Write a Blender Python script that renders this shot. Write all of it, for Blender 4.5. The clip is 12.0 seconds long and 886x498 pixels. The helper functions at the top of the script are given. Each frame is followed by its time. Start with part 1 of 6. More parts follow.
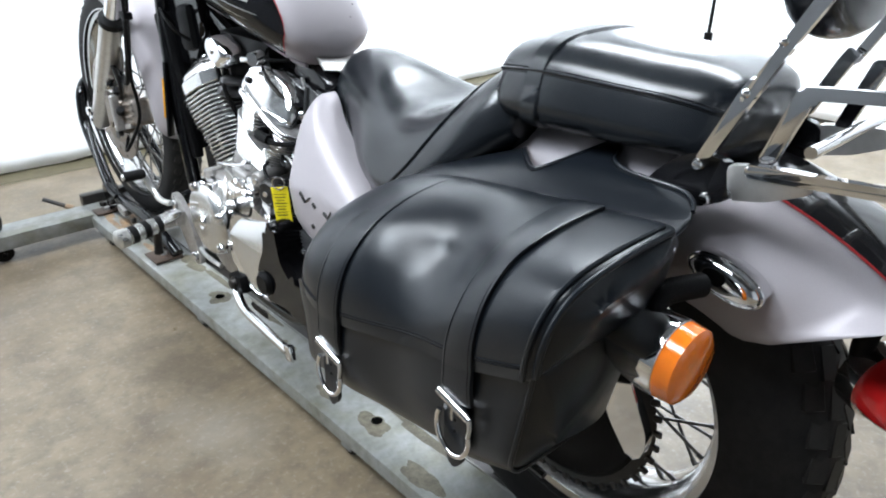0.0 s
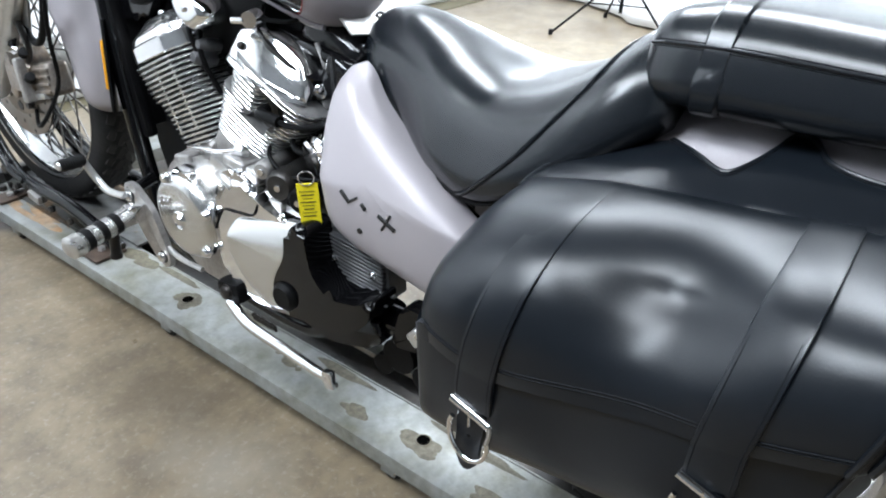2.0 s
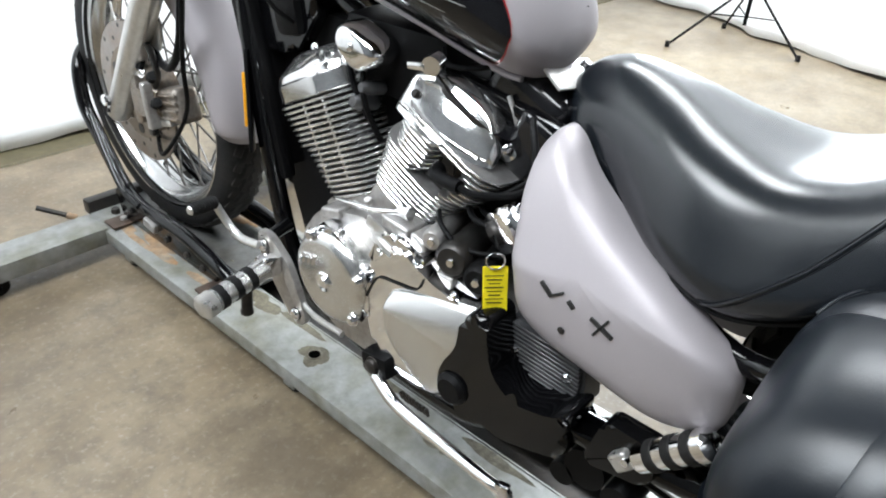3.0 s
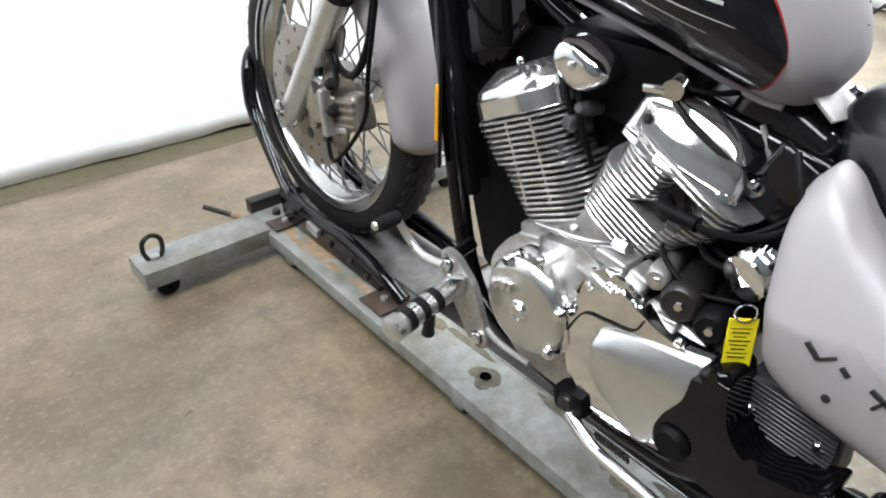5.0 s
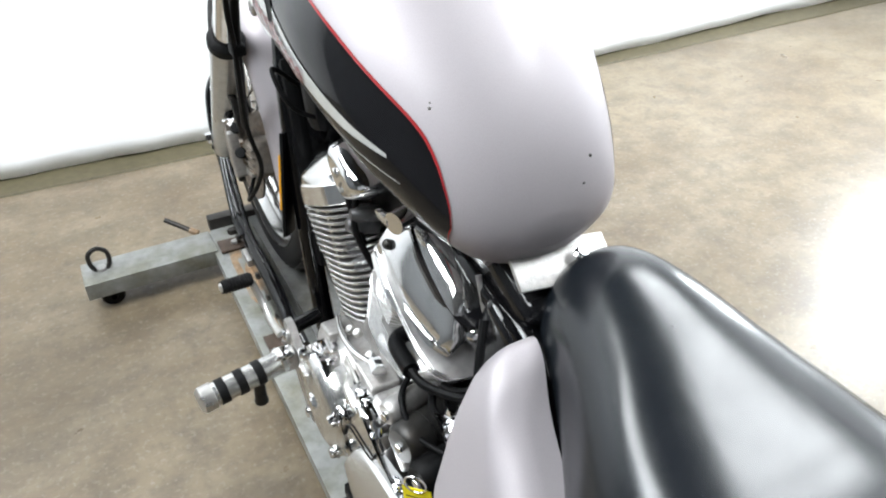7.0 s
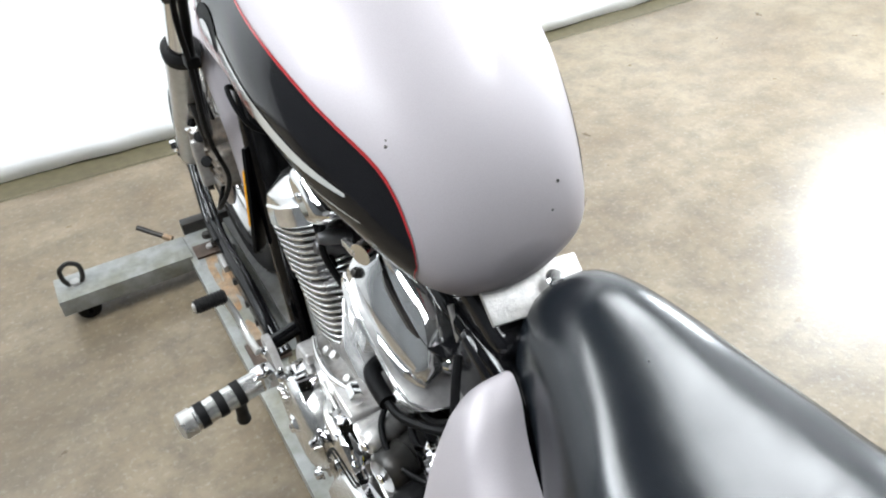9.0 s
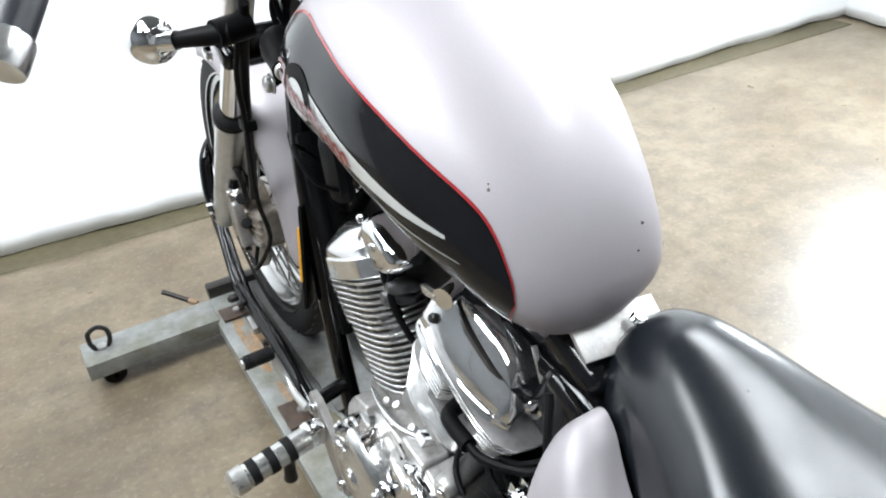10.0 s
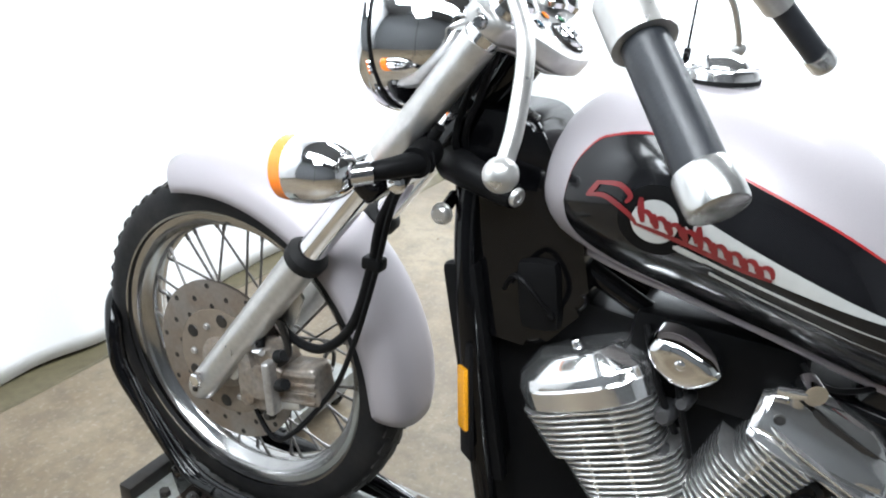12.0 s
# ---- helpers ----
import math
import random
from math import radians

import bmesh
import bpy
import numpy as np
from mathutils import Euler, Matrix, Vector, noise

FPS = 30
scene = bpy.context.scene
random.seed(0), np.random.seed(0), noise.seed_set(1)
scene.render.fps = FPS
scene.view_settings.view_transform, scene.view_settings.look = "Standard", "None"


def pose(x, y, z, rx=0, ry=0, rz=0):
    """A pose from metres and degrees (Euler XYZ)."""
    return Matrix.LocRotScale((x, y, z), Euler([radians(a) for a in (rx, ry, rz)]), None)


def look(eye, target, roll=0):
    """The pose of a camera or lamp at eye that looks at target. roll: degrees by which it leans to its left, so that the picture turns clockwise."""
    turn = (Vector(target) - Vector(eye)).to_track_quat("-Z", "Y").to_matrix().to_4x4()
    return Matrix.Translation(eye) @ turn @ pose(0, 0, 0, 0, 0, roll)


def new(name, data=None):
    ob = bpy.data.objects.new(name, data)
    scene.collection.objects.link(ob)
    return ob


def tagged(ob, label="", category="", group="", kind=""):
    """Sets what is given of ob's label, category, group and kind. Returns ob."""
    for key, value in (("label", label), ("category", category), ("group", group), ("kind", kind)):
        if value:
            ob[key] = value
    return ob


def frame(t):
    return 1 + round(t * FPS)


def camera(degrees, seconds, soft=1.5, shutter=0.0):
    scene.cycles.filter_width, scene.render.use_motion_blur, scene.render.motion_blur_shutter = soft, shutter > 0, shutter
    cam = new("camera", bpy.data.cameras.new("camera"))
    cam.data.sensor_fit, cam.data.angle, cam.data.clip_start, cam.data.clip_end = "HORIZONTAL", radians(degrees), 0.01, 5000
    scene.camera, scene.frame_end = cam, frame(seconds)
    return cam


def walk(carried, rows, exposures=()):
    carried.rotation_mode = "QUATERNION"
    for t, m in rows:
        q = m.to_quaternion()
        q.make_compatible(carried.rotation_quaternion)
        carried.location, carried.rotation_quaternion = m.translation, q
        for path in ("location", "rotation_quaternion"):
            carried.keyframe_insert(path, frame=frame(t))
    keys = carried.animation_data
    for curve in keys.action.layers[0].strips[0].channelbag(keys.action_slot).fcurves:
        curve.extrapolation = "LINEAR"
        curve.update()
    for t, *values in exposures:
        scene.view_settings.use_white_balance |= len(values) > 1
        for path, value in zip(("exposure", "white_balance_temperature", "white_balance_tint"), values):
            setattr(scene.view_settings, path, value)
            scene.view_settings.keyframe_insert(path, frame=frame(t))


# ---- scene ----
cam = camera(63.1, 12.0, 2.0)
PATH = [
    (0, (-0.75, -0.471, 0.973), (0.481, 0.83, 0.083), 1.2),
    (0.5, (-0.766, -0.369, 0.969), (0.575, 0.751, -0.004), 2.0),
    (1, (-0.795, -0.316, 0.966), (0.619, 0.719, 0.001), 3.6),
    (1.5, (-0.83, -0.238, 0.975), (0.639, 0.703, -0.002), 3.6),
    (2, (-0.793, -0.111, 0.963), (0.613, 0.865, -0.072), 3.4),
    (2.5, (-0.728, 0.018, 0.98), (0.56, 1.131, -0.07), 0.9),
    (3, (-0.74, 0.156, 0.97), (0.553, 1.256, -0.087), 3.2),
    (3.5, (-0.782, 0.291, 0.964), (0.409, 1.476, -0.12), 0.7),
    (5.5, (-0.785, 0.323, 0.998), (0.225, 1.659, -0.094), 0.7),
    (6, (-0.637, 0.27, 1.044), (0.188, 1.743, -0.029), -2.1),
    (6.5, (-0.447, 0.201, 1.089), (0.337, 1.686, 0.003), -0.1),
    (7, (-0.335, 0.177, 1.097), (0.423, 1.615, -0.068), -0.4),
    (9, (-0.291, 0.217, 1.131), (0.468, 1.589, -0.11), -3.1),
    (9.5, (-0.337, 0.224, 1.139), (0.47, 1.638, -0.023), -2.0),
    (10, (-0.393, 0.234, 1.128), (0.468, 1.681, 0.05), -2.6),
    (10.5, (-0.593, 0.283, 1.126), (0.434, 1.717, 0.182), 0.8),
    (11, (-0.861, 0.409, 1.136), (0.454, 1.691, 0.342), 2.2),
    (11.5, (-0.916, 0.542, 1.115), (0.572, 1.64, 0.353), 3.1),
    (12, (-0.849, 0.817, 1.107), (0.796, 1.629, 0.311), 4.1),
]
walk(cam, [(t, look(eye, target, roll)) for t, eye, target, roll in PATH], exposures=[(0.0, 0.44, 6080, 10), (2.0, 0.45, 6020, 10), (3.0, 0.40, 6350, 10), (5.5, 0.30, 6450, 10), (10.0, 0.34, 6330, 10), (12.0, 0.28, 6230, 10)])

# ---- world, lamps and exposure ----
world = bpy.data.worlds.new("world")
scene.world = world
world.use_nodes = True
world.node_tree.nodes["Background"].inputs["Color"].default_value = (0.9, 0.95, 1.0, 1)
world.node_tree.nodes["Background"].inputs["Strength"].default_value = 0.15
CEILING = 3.0


def lamp(name, x, y, z, sx, sy, watts, target, colour=(0.90, 0.965, 1.0)):
    data = bpy.data.lights.new(name, "AREA")
    data.shape, data.size, data.size_y, data.energy, data.color = "RECTANGLE", sx, sy, watts, colour
    ob = new(name, data)
    ob.matrix_world = look((x, y, z), target)
    return ob


# Unseen ceiling panels, set left and right to give the seat its highlights.
PANELS = [(-1.35, 0.2), (-1.35, 1.5), (1.85, 0.2), (1.85, 1.5)]
for tx, ty in PANELS:
    lamp("panel_lamp", tx, ty, CEILING - 0.085, 0.86, 1.20, 33 if tx < 0 else 50, (tx, ty, 0))
lamp("umbrella_fill_lamp", 3.02, 1.62, 1.25, 0.55, 0.55, 52, (0.4, 0.6, 0.3))
# Added lamp, unseen, that brightens the north drape.
lamp("umbrella_fill_lamp", -1.9, 1.2, 2.6, 0.8, 0.8, 50, (-0.8, 2.45, 0.9))


# ---- materials ----
def mat(name, colour, rough=0.5, metal=0.0, coat=0.0, grain=0.0, grain_scale=60.0, stain=0.0, stain_scale=4.0,
        stain_colour=None, bump=0.0, bump_scale=200.0, rough_var=0.0, spec=0.5, transmission=0.0, emission=0.0, stretch=(1, 1, 1), ior=1.45):
    m = bpy.data.materials.new(name)
    m.use_nodes = True
    nt = m.node_tree
    b = nt.nodes["Principled BSDF"]
    b.inputs["Base Color"].default_value = (*colour, 1)
    b.inputs["Roughness"].default_value = rough
    b.inputs["Metallic"].default_value = metal
    b.inputs["Coat Weight"].default_value = coat
    b.inputs["Coat Roughness"].default_value = 0.04
    b.inputs["Specular IOR Level"].default_value = spec
    b.inputs["Transmission Weight"].default_value = transmission
    b.inputs["IOR"].default_value = ior
    if emission:
        b.inputs["Emission Color"].default_value = (*colour, 1)
        b.inputs["Emission Strength"].default_value = emission
    co = nt.nodes.new("ShaderNodeTexCoord")
    mp = nt.nodes.new("ShaderNodeMapping")
    mp.inputs["Scale"].default_value = stretch
    nt.links.new(co.outputs["Object"], mp.inputs["Vector"])

    def tex(scale, detail=6.0, rough_=0.6):
        n = nt.nodes.new("ShaderNodeTexNoise")
        n.inputs["Scale"].default_value, n.inputs["Detail"].default_value, n.inputs["Roughness"].default_value = scale, detail, rough_
        nt.links.new(mp.outputs["Vector"], n.inputs["Vector"])
        return n

    def ramp(src, lo, hi, a, b_):
        r = nt.nodes.new("ShaderNodeMapRange")
        r.inputs["From Min"].default_value, r.inputs["From Max"].default_value = lo, hi
        r.inputs["To Min"].default_value, r.inputs["To Max"].default_value = a, b_
        nt.links.new(src, r.inputs["Value"])
        return r.outputs["Result"]

    last = None
    if grain or stain:
        rgb = nt.nodes.new("ShaderNodeRGB")
        rgb.outputs[0].default_value = (*colour, 1)
        last = rgb.outputs[0]
        if stain:
            mx = nt.nodes.new("ShaderNodeMix")
            mx.data_type = "RGBA"
            sc = stain_colour or tuple(c * 0.5 for c in colour)
            mx.inputs["B"].default_value = (*sc, 1)
            nt.links.new(last, mx.inputs["A"])
            nt.links.new(ramp(tex(stain_scale).outputs["Fac"], 0.42, 0.72, 0.0, stain), mx.inputs["Factor"])
            last = mx.outputs["Result"]
        if grain:
            hs = nt.nodes.new("ShaderNodeHueSaturation")
            nt.links.new(last, hs.inputs["Color"])
            nt.links.new(ramp(tex(grain_scale).outputs["Fac"], 0.3, 0.7, 1 - grain, 1 + grain), hs.inputs["Value"])
            last = hs.outputs["Color"]
        nt.links.new(last, b.inputs["Base Color"])
    if rough_var:
        nt.links.new(ramp(tex(stain_scale * 2.3).outputs["Fac"], 0.3, 0.7, max(0.02, rough - rough_var), rough + rough_var), b.inputs["Roughness"])
    if bump:
        bp = nt.nodes.new("ShaderNodeBump")
        bp.inputs["Strength"].default_value = bump
        bp.inputs["Distance"].default_value = 0.002
        nt.links.new(tex(bump_scale, 4.0).outputs["Fac"], bp.inputs["Height"])
        nt.links.new(bp.outputs["Normal"], b.inputs["Normal"])
    return m


def concrete():
    """Sealed concrete: warm grey, broad brown blotches, paler scuffs and fine specks."""
    m = mat("concrete", (0.2, 0.17, 0.13), 0.33, bump=0.18, bump_scale=110, rough_var=0.06, stain_scale=3.0)
    nt = m.node_tree
    bs = nt.nodes["Principled BSDF"]
    co = nt.nodes.new("ShaderNodeTexCoord")

    def tex(scale, detail=7.0, warp=0.0, stretch=None):
        n = nt.nodes.new("ShaderNodeTexNoise")
        n.inputs["Scale"].default_value, n.inputs["Detail"].default_value, n.inputs["Distortion"].default_value = scale, detail, warp
        n.inputs["Roughness"].default_value = 0.62
        src = co.outputs["Object"]
        if stretch:
            mp = nt.nodes.new("ShaderNodeMapping")
            mp.inputs["Scale"].default_value = stretch
            mp.inputs["Rotation"].default_value = (0, 0, 0.5)
            nt.links.new(src, mp.inputs["Vector"])
            src = mp.outputs["Vector"]
        nt.links.new(src, n.inputs["Vector"])
        return n.outputs["Fac"]

    def ranged(src, lo, hi, top):
        r = nt.nodes.new("ShaderNodeMapRange")
        r.inputs["From Min"].default_value, r.inputs["From Max"].default_value, r.inputs["To Max"].default_value = lo, hi, top
        nt.links.new(src, r.inputs["Value"])
        return r.outputs["Result"]

    def over(base, colour, fac):
        x = nt.nodes.new("ShaderNodeMix")
        x.data_type = "RGBA"
        if isinstance(base, tuple):
            x.inputs["A"].default_value = (*base, 1)
        else:
            nt.links.new(base, x.inputs["A"])
        x.inputs["B"].default_value = (*colour, 1)
        nt.links.new(fac, x.inputs["Factor"])
        return x.outputs["Result"]

    c = over((0.196, 0.157, 0.104), (0.102, 0.073, 0.043), ranged(tex(1.7, 5), 0.38, 0.64, 0.95))
    c = over(c, (0.238, 0.198, 0.143), ranged(tex(3.4, 4, 0.0, (1, 2.2, 1)), 0.42, 0.80, 0.75))
    c = over(c, (0.095, 0.076, 0.054), ranged(tex(11.0, 6), 0.44, 0.70, 0.72))
    c = over(c, (0.085, 0.070, 0.050), ranged(tex(38.0, 5), 0.48, 0.74, 0.55))
    c = over(c, (0.34, 0.32, 0.28), ranged(tex(80.0, 4), 0.54, 0.74, 0.34))
    def spot(x, y, rx, ry, turn, top):
        """Where a stain of its own lies on the floor."""
        mp = nt.nodes.new("ShaderNodeMapping")
        mp.vector_type = "TEXTURE"
        mp.inputs["Location"].default_value, mp.inputs["Rotation"].default_value, mp.inputs["Scale"].default_value = (x, y, 0), (0, 0, turn), (rx, ry, 1)
        nt.links.new(co.outputs["Object"], mp.inputs["Vector"])
        far = nt.nodes.new("ShaderNodeVectorMath")
        far.operation = "LENGTH"
        nt.links.new(mp.outputs["Vector"], far.inputs[0])
        mix = nt.nodes.new("ShaderNodeMath")
        mix.operation = "MULTIPLY_ADD"
        nt.links.new(tex(9.0, 5), mix.inputs[0])
        mix.inputs[1].default_value = 2.0
        nt.links.new(far.outputs["Value"], mix.inputs[2])
        r = nt.nodes.new("ShaderNodeMapRange")
        for k, v in (("From Min", 1.2), ("From Max", 2.1), ("To Min", top), ("To Max", 0.0)):
            r.inputs[k].default_value = v
        nt.links.new(mix.outputs[0], r.inputs["Value"])
        return r.outputs["Result"]

    c = over(c, (0.060, 0.046, 0.030), spot(-0.25, 0.88, 0.12, 0.24, 0.0, 0.55))
    c = over(c, (0.085, 0.066, 0.044), spot(-0.62, 1.45, 0.35, 0.28, 0.3, 0.35))
    c = over(c, (0.290, 0.262, 0.215), spot(-0.30, 0.66, 0.10, 0.16, 0.2, 0.40))
    nt.links.new(c, bs.inputs["Base Color"])
    return m


CONCRETE = concrete()
CURTAIN = mat("curtain_cloth", (0.86, 0.87, 0.88), 0.9, grain=0.03, grain_scale=300, bump=0.15, bump_scale=500, spec=0.2)
DARK_WALL = mat("unseen_dark_wall", (0.10, 0.105, 0.11), 0.8, grain=0.05, grain_scale=20)
GREY_WALL = mat("unseen_grey_wall", (0.42, 0.43, 0.44), 0.8, grain=0.05, grain_scale=20)
WHITE_WALL = mat("white_plaster", (0.8, 0.8, 0.79), 0.8, grain=0.03, grain_scale=20, bump=0.1, bump_scale=120)
SILVER = mat("silver_lilac_paint", (0.355, 0.330, 0.344), 0.56, metal=0.36, coat=0.10, spec=0.35, grain=0.04, grain_scale=900, rough_var=0.02)
BLACK_GLOSS = mat("gloss_black_paint", (0.006, 0.006, 0.007), 0.16, coat=0.35, grain=0.2, grain_scale=30, spec=0.30)
CHROME = mat("chrome", (0.80, 0.80, 0.81), 0.06, metal=1.0, grain=0.02, grain_scale=20, rough_var=0.03, stain_scale=9)
SATIN = mat("satin_aluminium", (0.56, 0.555, 0.54), 0.34, metal=0.85, grain=0.08, grain_scale=80, stain=0.25, stain_scale=18, stain_colour=(0.36, 0.33, 0.29), rough_var=0.08)
ALLOY = mat("cast_alloy", (0.44, 0.43, 0.42), 0.42, metal=0.8, grain=0.15, grain_scale=120, stain=0.5, stain_scale=25, stain_colour=(0.2, 0.17, 0.14), bump=0.3, bump_scale=300)
CAST_DARK = mat("dark_cast_alloy", (0.10, 0.10, 0.105), 0.45, metal=0.7, grain=0.15, grain_scale=90, stain=0.4, stain_scale=20, stain_colour=(0.07, 0.065, 0.06))
AMBER = mat("amber_reflector", (0.62, 0.27, 0.01), 0.25, coat=0.4, grain=0.15, grain_scale=300)
CALIPER = mat("dirty_caliper_alloy", (0.24, 0.215, 0.19), 0.42, metal=0.6, grain=0.25, grain_scale=110, stain=0.85, stain_scale=30, stain_colour=(0.22, 0.16, 0.11), bump=0.3, bump_scale=260)
BRUSHED = mat("polished_case_alloy", (0.64, 0.64, 0.63), 0.26, metal=0.95, grain=0.02, grain_scale=70, stain=0.08, stain_scale=14, stain_colour=(0.5, 0.48, 0.44))
POLISHED = mat("polished_alloy", (0.76, 0.76, 0.76), 0.11, metal=0.95, grain=0.03, grain_scale=80, stain=0.15, stain_scale=20, stain_colour=(0.5, 0.47, 0.43), rough_var=0.03)
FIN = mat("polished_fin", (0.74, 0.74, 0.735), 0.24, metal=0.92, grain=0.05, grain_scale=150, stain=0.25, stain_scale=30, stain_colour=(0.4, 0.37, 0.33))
FIN_FACE = mat("darker_fin_face", (0.46, 0.455, 0.45), 0.38, metal=0.85, grain=0.1, grain_scale=120, stain=0.5, stain_scale=25, stain_colour=(0.18, 0.165, 0.15))
ENAMEL = mat("black_frame_enamel", (0.0022, 0.0022, 0.0026), 0.09, grain=0.3, grain_scale=60, spec=0.38)
BLACK_MATT = mat("matt_black_plastic", (0.0034, 0.0034, 0.0038), 0.5, grain=0.2, grain_scale=80, stain=0.3, stain_scale=15, stain_colour=(0.0065, 0.006, 0.0055), bump=0.15, bump_scale=300, spec=0.12)
RUBBER = mat("tyre_rubber", (0.0085, 0.0085, 0.009), 0.6, grain=0.25, grain_scale=90, stain=0.4, stain_scale=12, stain_colour=(0.028, 0.025, 0.022), bump=0.2, bump_scale=250, spec=0.18)
# Lighter copy of the tyre rubber, so the grooves look shaded.
TREAD = mat("lighter_tread_rubber", (0.0135, 0.013, 0.0125), 0.55, grain=0.25, grain_scale=90, stain=0.4, stain_scale=25, stain_colour=(0.024, 0.021, 0.018), spec=0.2)
LEATHER = mat("black_leather", (0.0055, 0.0075, 0.0105), 0.30, grain=0.06, grain_scale=200, stain=0.2, stain_scale=5, stain_colour=(0.012, 0.0135, 0.016), bump=0.07, bump_scale=420, rough_var=0.02, spec=0.42)


def seat_vinyl():
    """Black seat vinyl: very fine grain, soft waves and broad rubbed areas."""
    m = mat("black_seat_vinyl", (0.0068, 0.0086, 0.0112), 0.30, grain=0.05, grain_scale=300, spec=0.60)
    nt = m.node_tree
    bs = nt.nodes["Principled BSDF"]
    co = nt.nodes.new("ShaderNodeTexCoord")

    def noise(scale, detail):
        n = nt.nodes.new("ShaderNodeTexNoise")
        n.inputs["Scale"].default_value, n.inputs["Detail"].default_value = scale, detail
        nt.links.new(co.outputs["Object"], n.inputs["Vector"])
        return n.outputs["Fac"]

    last = None
    for src, strength, distance in ((noise(9, 1), 0.05, 0.008), (noise(60, 3), 0.025, 0.002), (noise(600, 1), 0.07, 0.0006)):
        b = nt.nodes.new("ShaderNodeBump")
        b.inputs["Strength"].default_value, b.inputs["Distance"].default_value = strength, distance
        nt.links.new(src, b.inputs["Height"])
        if last is not None:
            nt.links.new(last.outputs["Normal"], b.inputs["Normal"])
        last = b
    nt.links.new(last.outputs["Normal"], bs.inputs["Normal"])
    rub = nt.nodes.new("ShaderNodeMapRange")
    for k, v in (("From Min", 0.35), ("From Max", 0.75), ("To Min", 0.225), ("To Max", 0.275)):
        rub.inputs[k].default_value = v
    nt.links.new(noise(24, 5), rub.inputs["Value"])
    nt.links.new(rub.outputs["Result"], bs.inputs["Roughness"])
    return m


VINYL = seat_vinyl()
THREAD = mat("dark_thread", (0.008, 0.009, 0.011), 0.7, grain=0.3, grain_scale=200, spec=0.15)
INDICATOR_BLUE = mat("blue_lamp_lens", (0.01, 0.06, 0.10), 0.2, coat=0.5, grain=0.1)
INDICATOR_GREEN = mat("green_lamp_lens", (0.01, 0.10, 0.04), 0.2, coat=0.5, grain=0.1)
ORANGE = mat("amber_lens", (0.95, 0.22, 0.01), 0.15, coat=0.5, grain=0.08, grain_scale=70, spec=0.6)
RED = mat("red_lens", (0.5, 0.012, 0.012), 0.15, coat=0.5, grain=0.1, grain_scale=70)
PINSTRIPE = mat("red_pinstripe", (0.27, 0.02, 0.022), 0.25, coat=0.6, grain=0.05)
GRIP_RUBBER = mat("smooth_grip_rubber", (0.016, 0.018, 0.022), 0.36, grain=0.15, grain_scale=90, bump=0.06, bump_scale=400, rough_var=0.05, spec=0.5)
LETTER_RED = mat("dark_red_decal", (0.15, 0.010, 0.012), 0.3, coat=0.6, grain=0.1)
RIM = mat("rim_chrome", (0.44, 0.44, 0.44), 0.18, metal=1.0, grain=0.05, grain_scale=60, stain=0.25, stain_scale=20, stain_colour=(0.4, 0.38, 0.34))
CEILING_PAINT = mat("unseen_dark_ceiling", (0.09, 0.09, 0.09), 0.8, grain=0.04, grain_scale=15)
SWOOSH = mat("silver_decal", (0.52, 0.53, 0.52), 0.3, metal=0.3, coat=0.8, grain=0.05)
TAG = mat("yellow_card", (0.86, 0.72, 0.01), 0.55, grain=0.06, grain_scale=60)
INK = mat("black_ink", (0.012, 0.012, 0.012), 0.6, grain=0.1)
STEEL = mat("grey_painted_steel", (0.252, 0.258, 0.250), 0.40, metal=0.30, grain=0.18, grain_scale=45, stain=0.9, stain_scale=11, stain_colour=(0.135, 0.128, 0.090), bump=0.2, bump_scale=150, rough_var=0.1)
SPOKE = mat("dull_spoke_steel", (0.13, 0.125, 0.12), 0.4, metal=0.8, grain=0.15, grain_scale=80, stain=0.4, stain_scale=30, stain_colour=(0.10, 0.08, 0.06))
RUST = mat("rusty_steel", (0.265, 0.155, 0.075), 0.65, grain=0.3, grain_scale=60, stain=0.9, stain_scale=16, stain_colour=(0.22, 0.21, 0.18), bump=0.4, bump_scale=200)
DARK_STEEL = mat("black_oxide_steel", (0.03, 0.029, 0.028), 0.38, metal=0.6, grain=0.2, grain_scale=70, stain=0.3, stain_scale=20, stain_colour=(0.07, 0.05, 0.035))
BRAKE = mat("brake_disc_steel", (0.30, 0.275, 0.255), 0.36, metal=0.9, grain=0.1, grain_scale=120, stain=0.5, stain_scale=16, stain_colour=(0.25, 0.17, 0.12))
DISC_CARRIER = mat("tan_cast_carrier", (0.20, 0.165, 0.130), 0.5, metal=0.5, grain=0.1, grain_scale=90, stain=0.4, stain_scale=25, stain_colour=(0.2, 0.16, 0.12))
OLIVE = mat("olive_brown_strip", (0.085, 0.072, 0.040), 0.6, grain=0.2, grain_scale=40, stain=0.4, stain_scale=5, stain_colour=(0.05, 0.042, 0.024))
GRIME = mat("oily_grime", (0.115, 0.102, 0.070), 0.55, metal=0.15, grain=0.35, grain_scale=120, stain=0.8, stain_scale=55, stain_colour=(0.062, 0.054, 0.036), bump=0.3, bump_scale=300)
# Dark base colour holds the shade under the front tyre; stains are random.
SHADED_STEEL = mat("shaded_grey_steel", (0.115, 0.116, 0.114), 0.42, metal=0.35, grain=0.2, grain_scale=60, stain=0.8, stain_scale=14, stain_colour=(0.05, 0.045, 0.035), rough_var=0.08)
HOLE_SHADE = mat("hole_shade_black", (0.0015, 0.0015, 0.0015), 0.9, grain=0.2, spec=0.0)
COPPER = mat("brown_bracket", (0.065, 0.045, 0.034), 0.5, metal=0.4, grain=0.3, grain_scale=60)
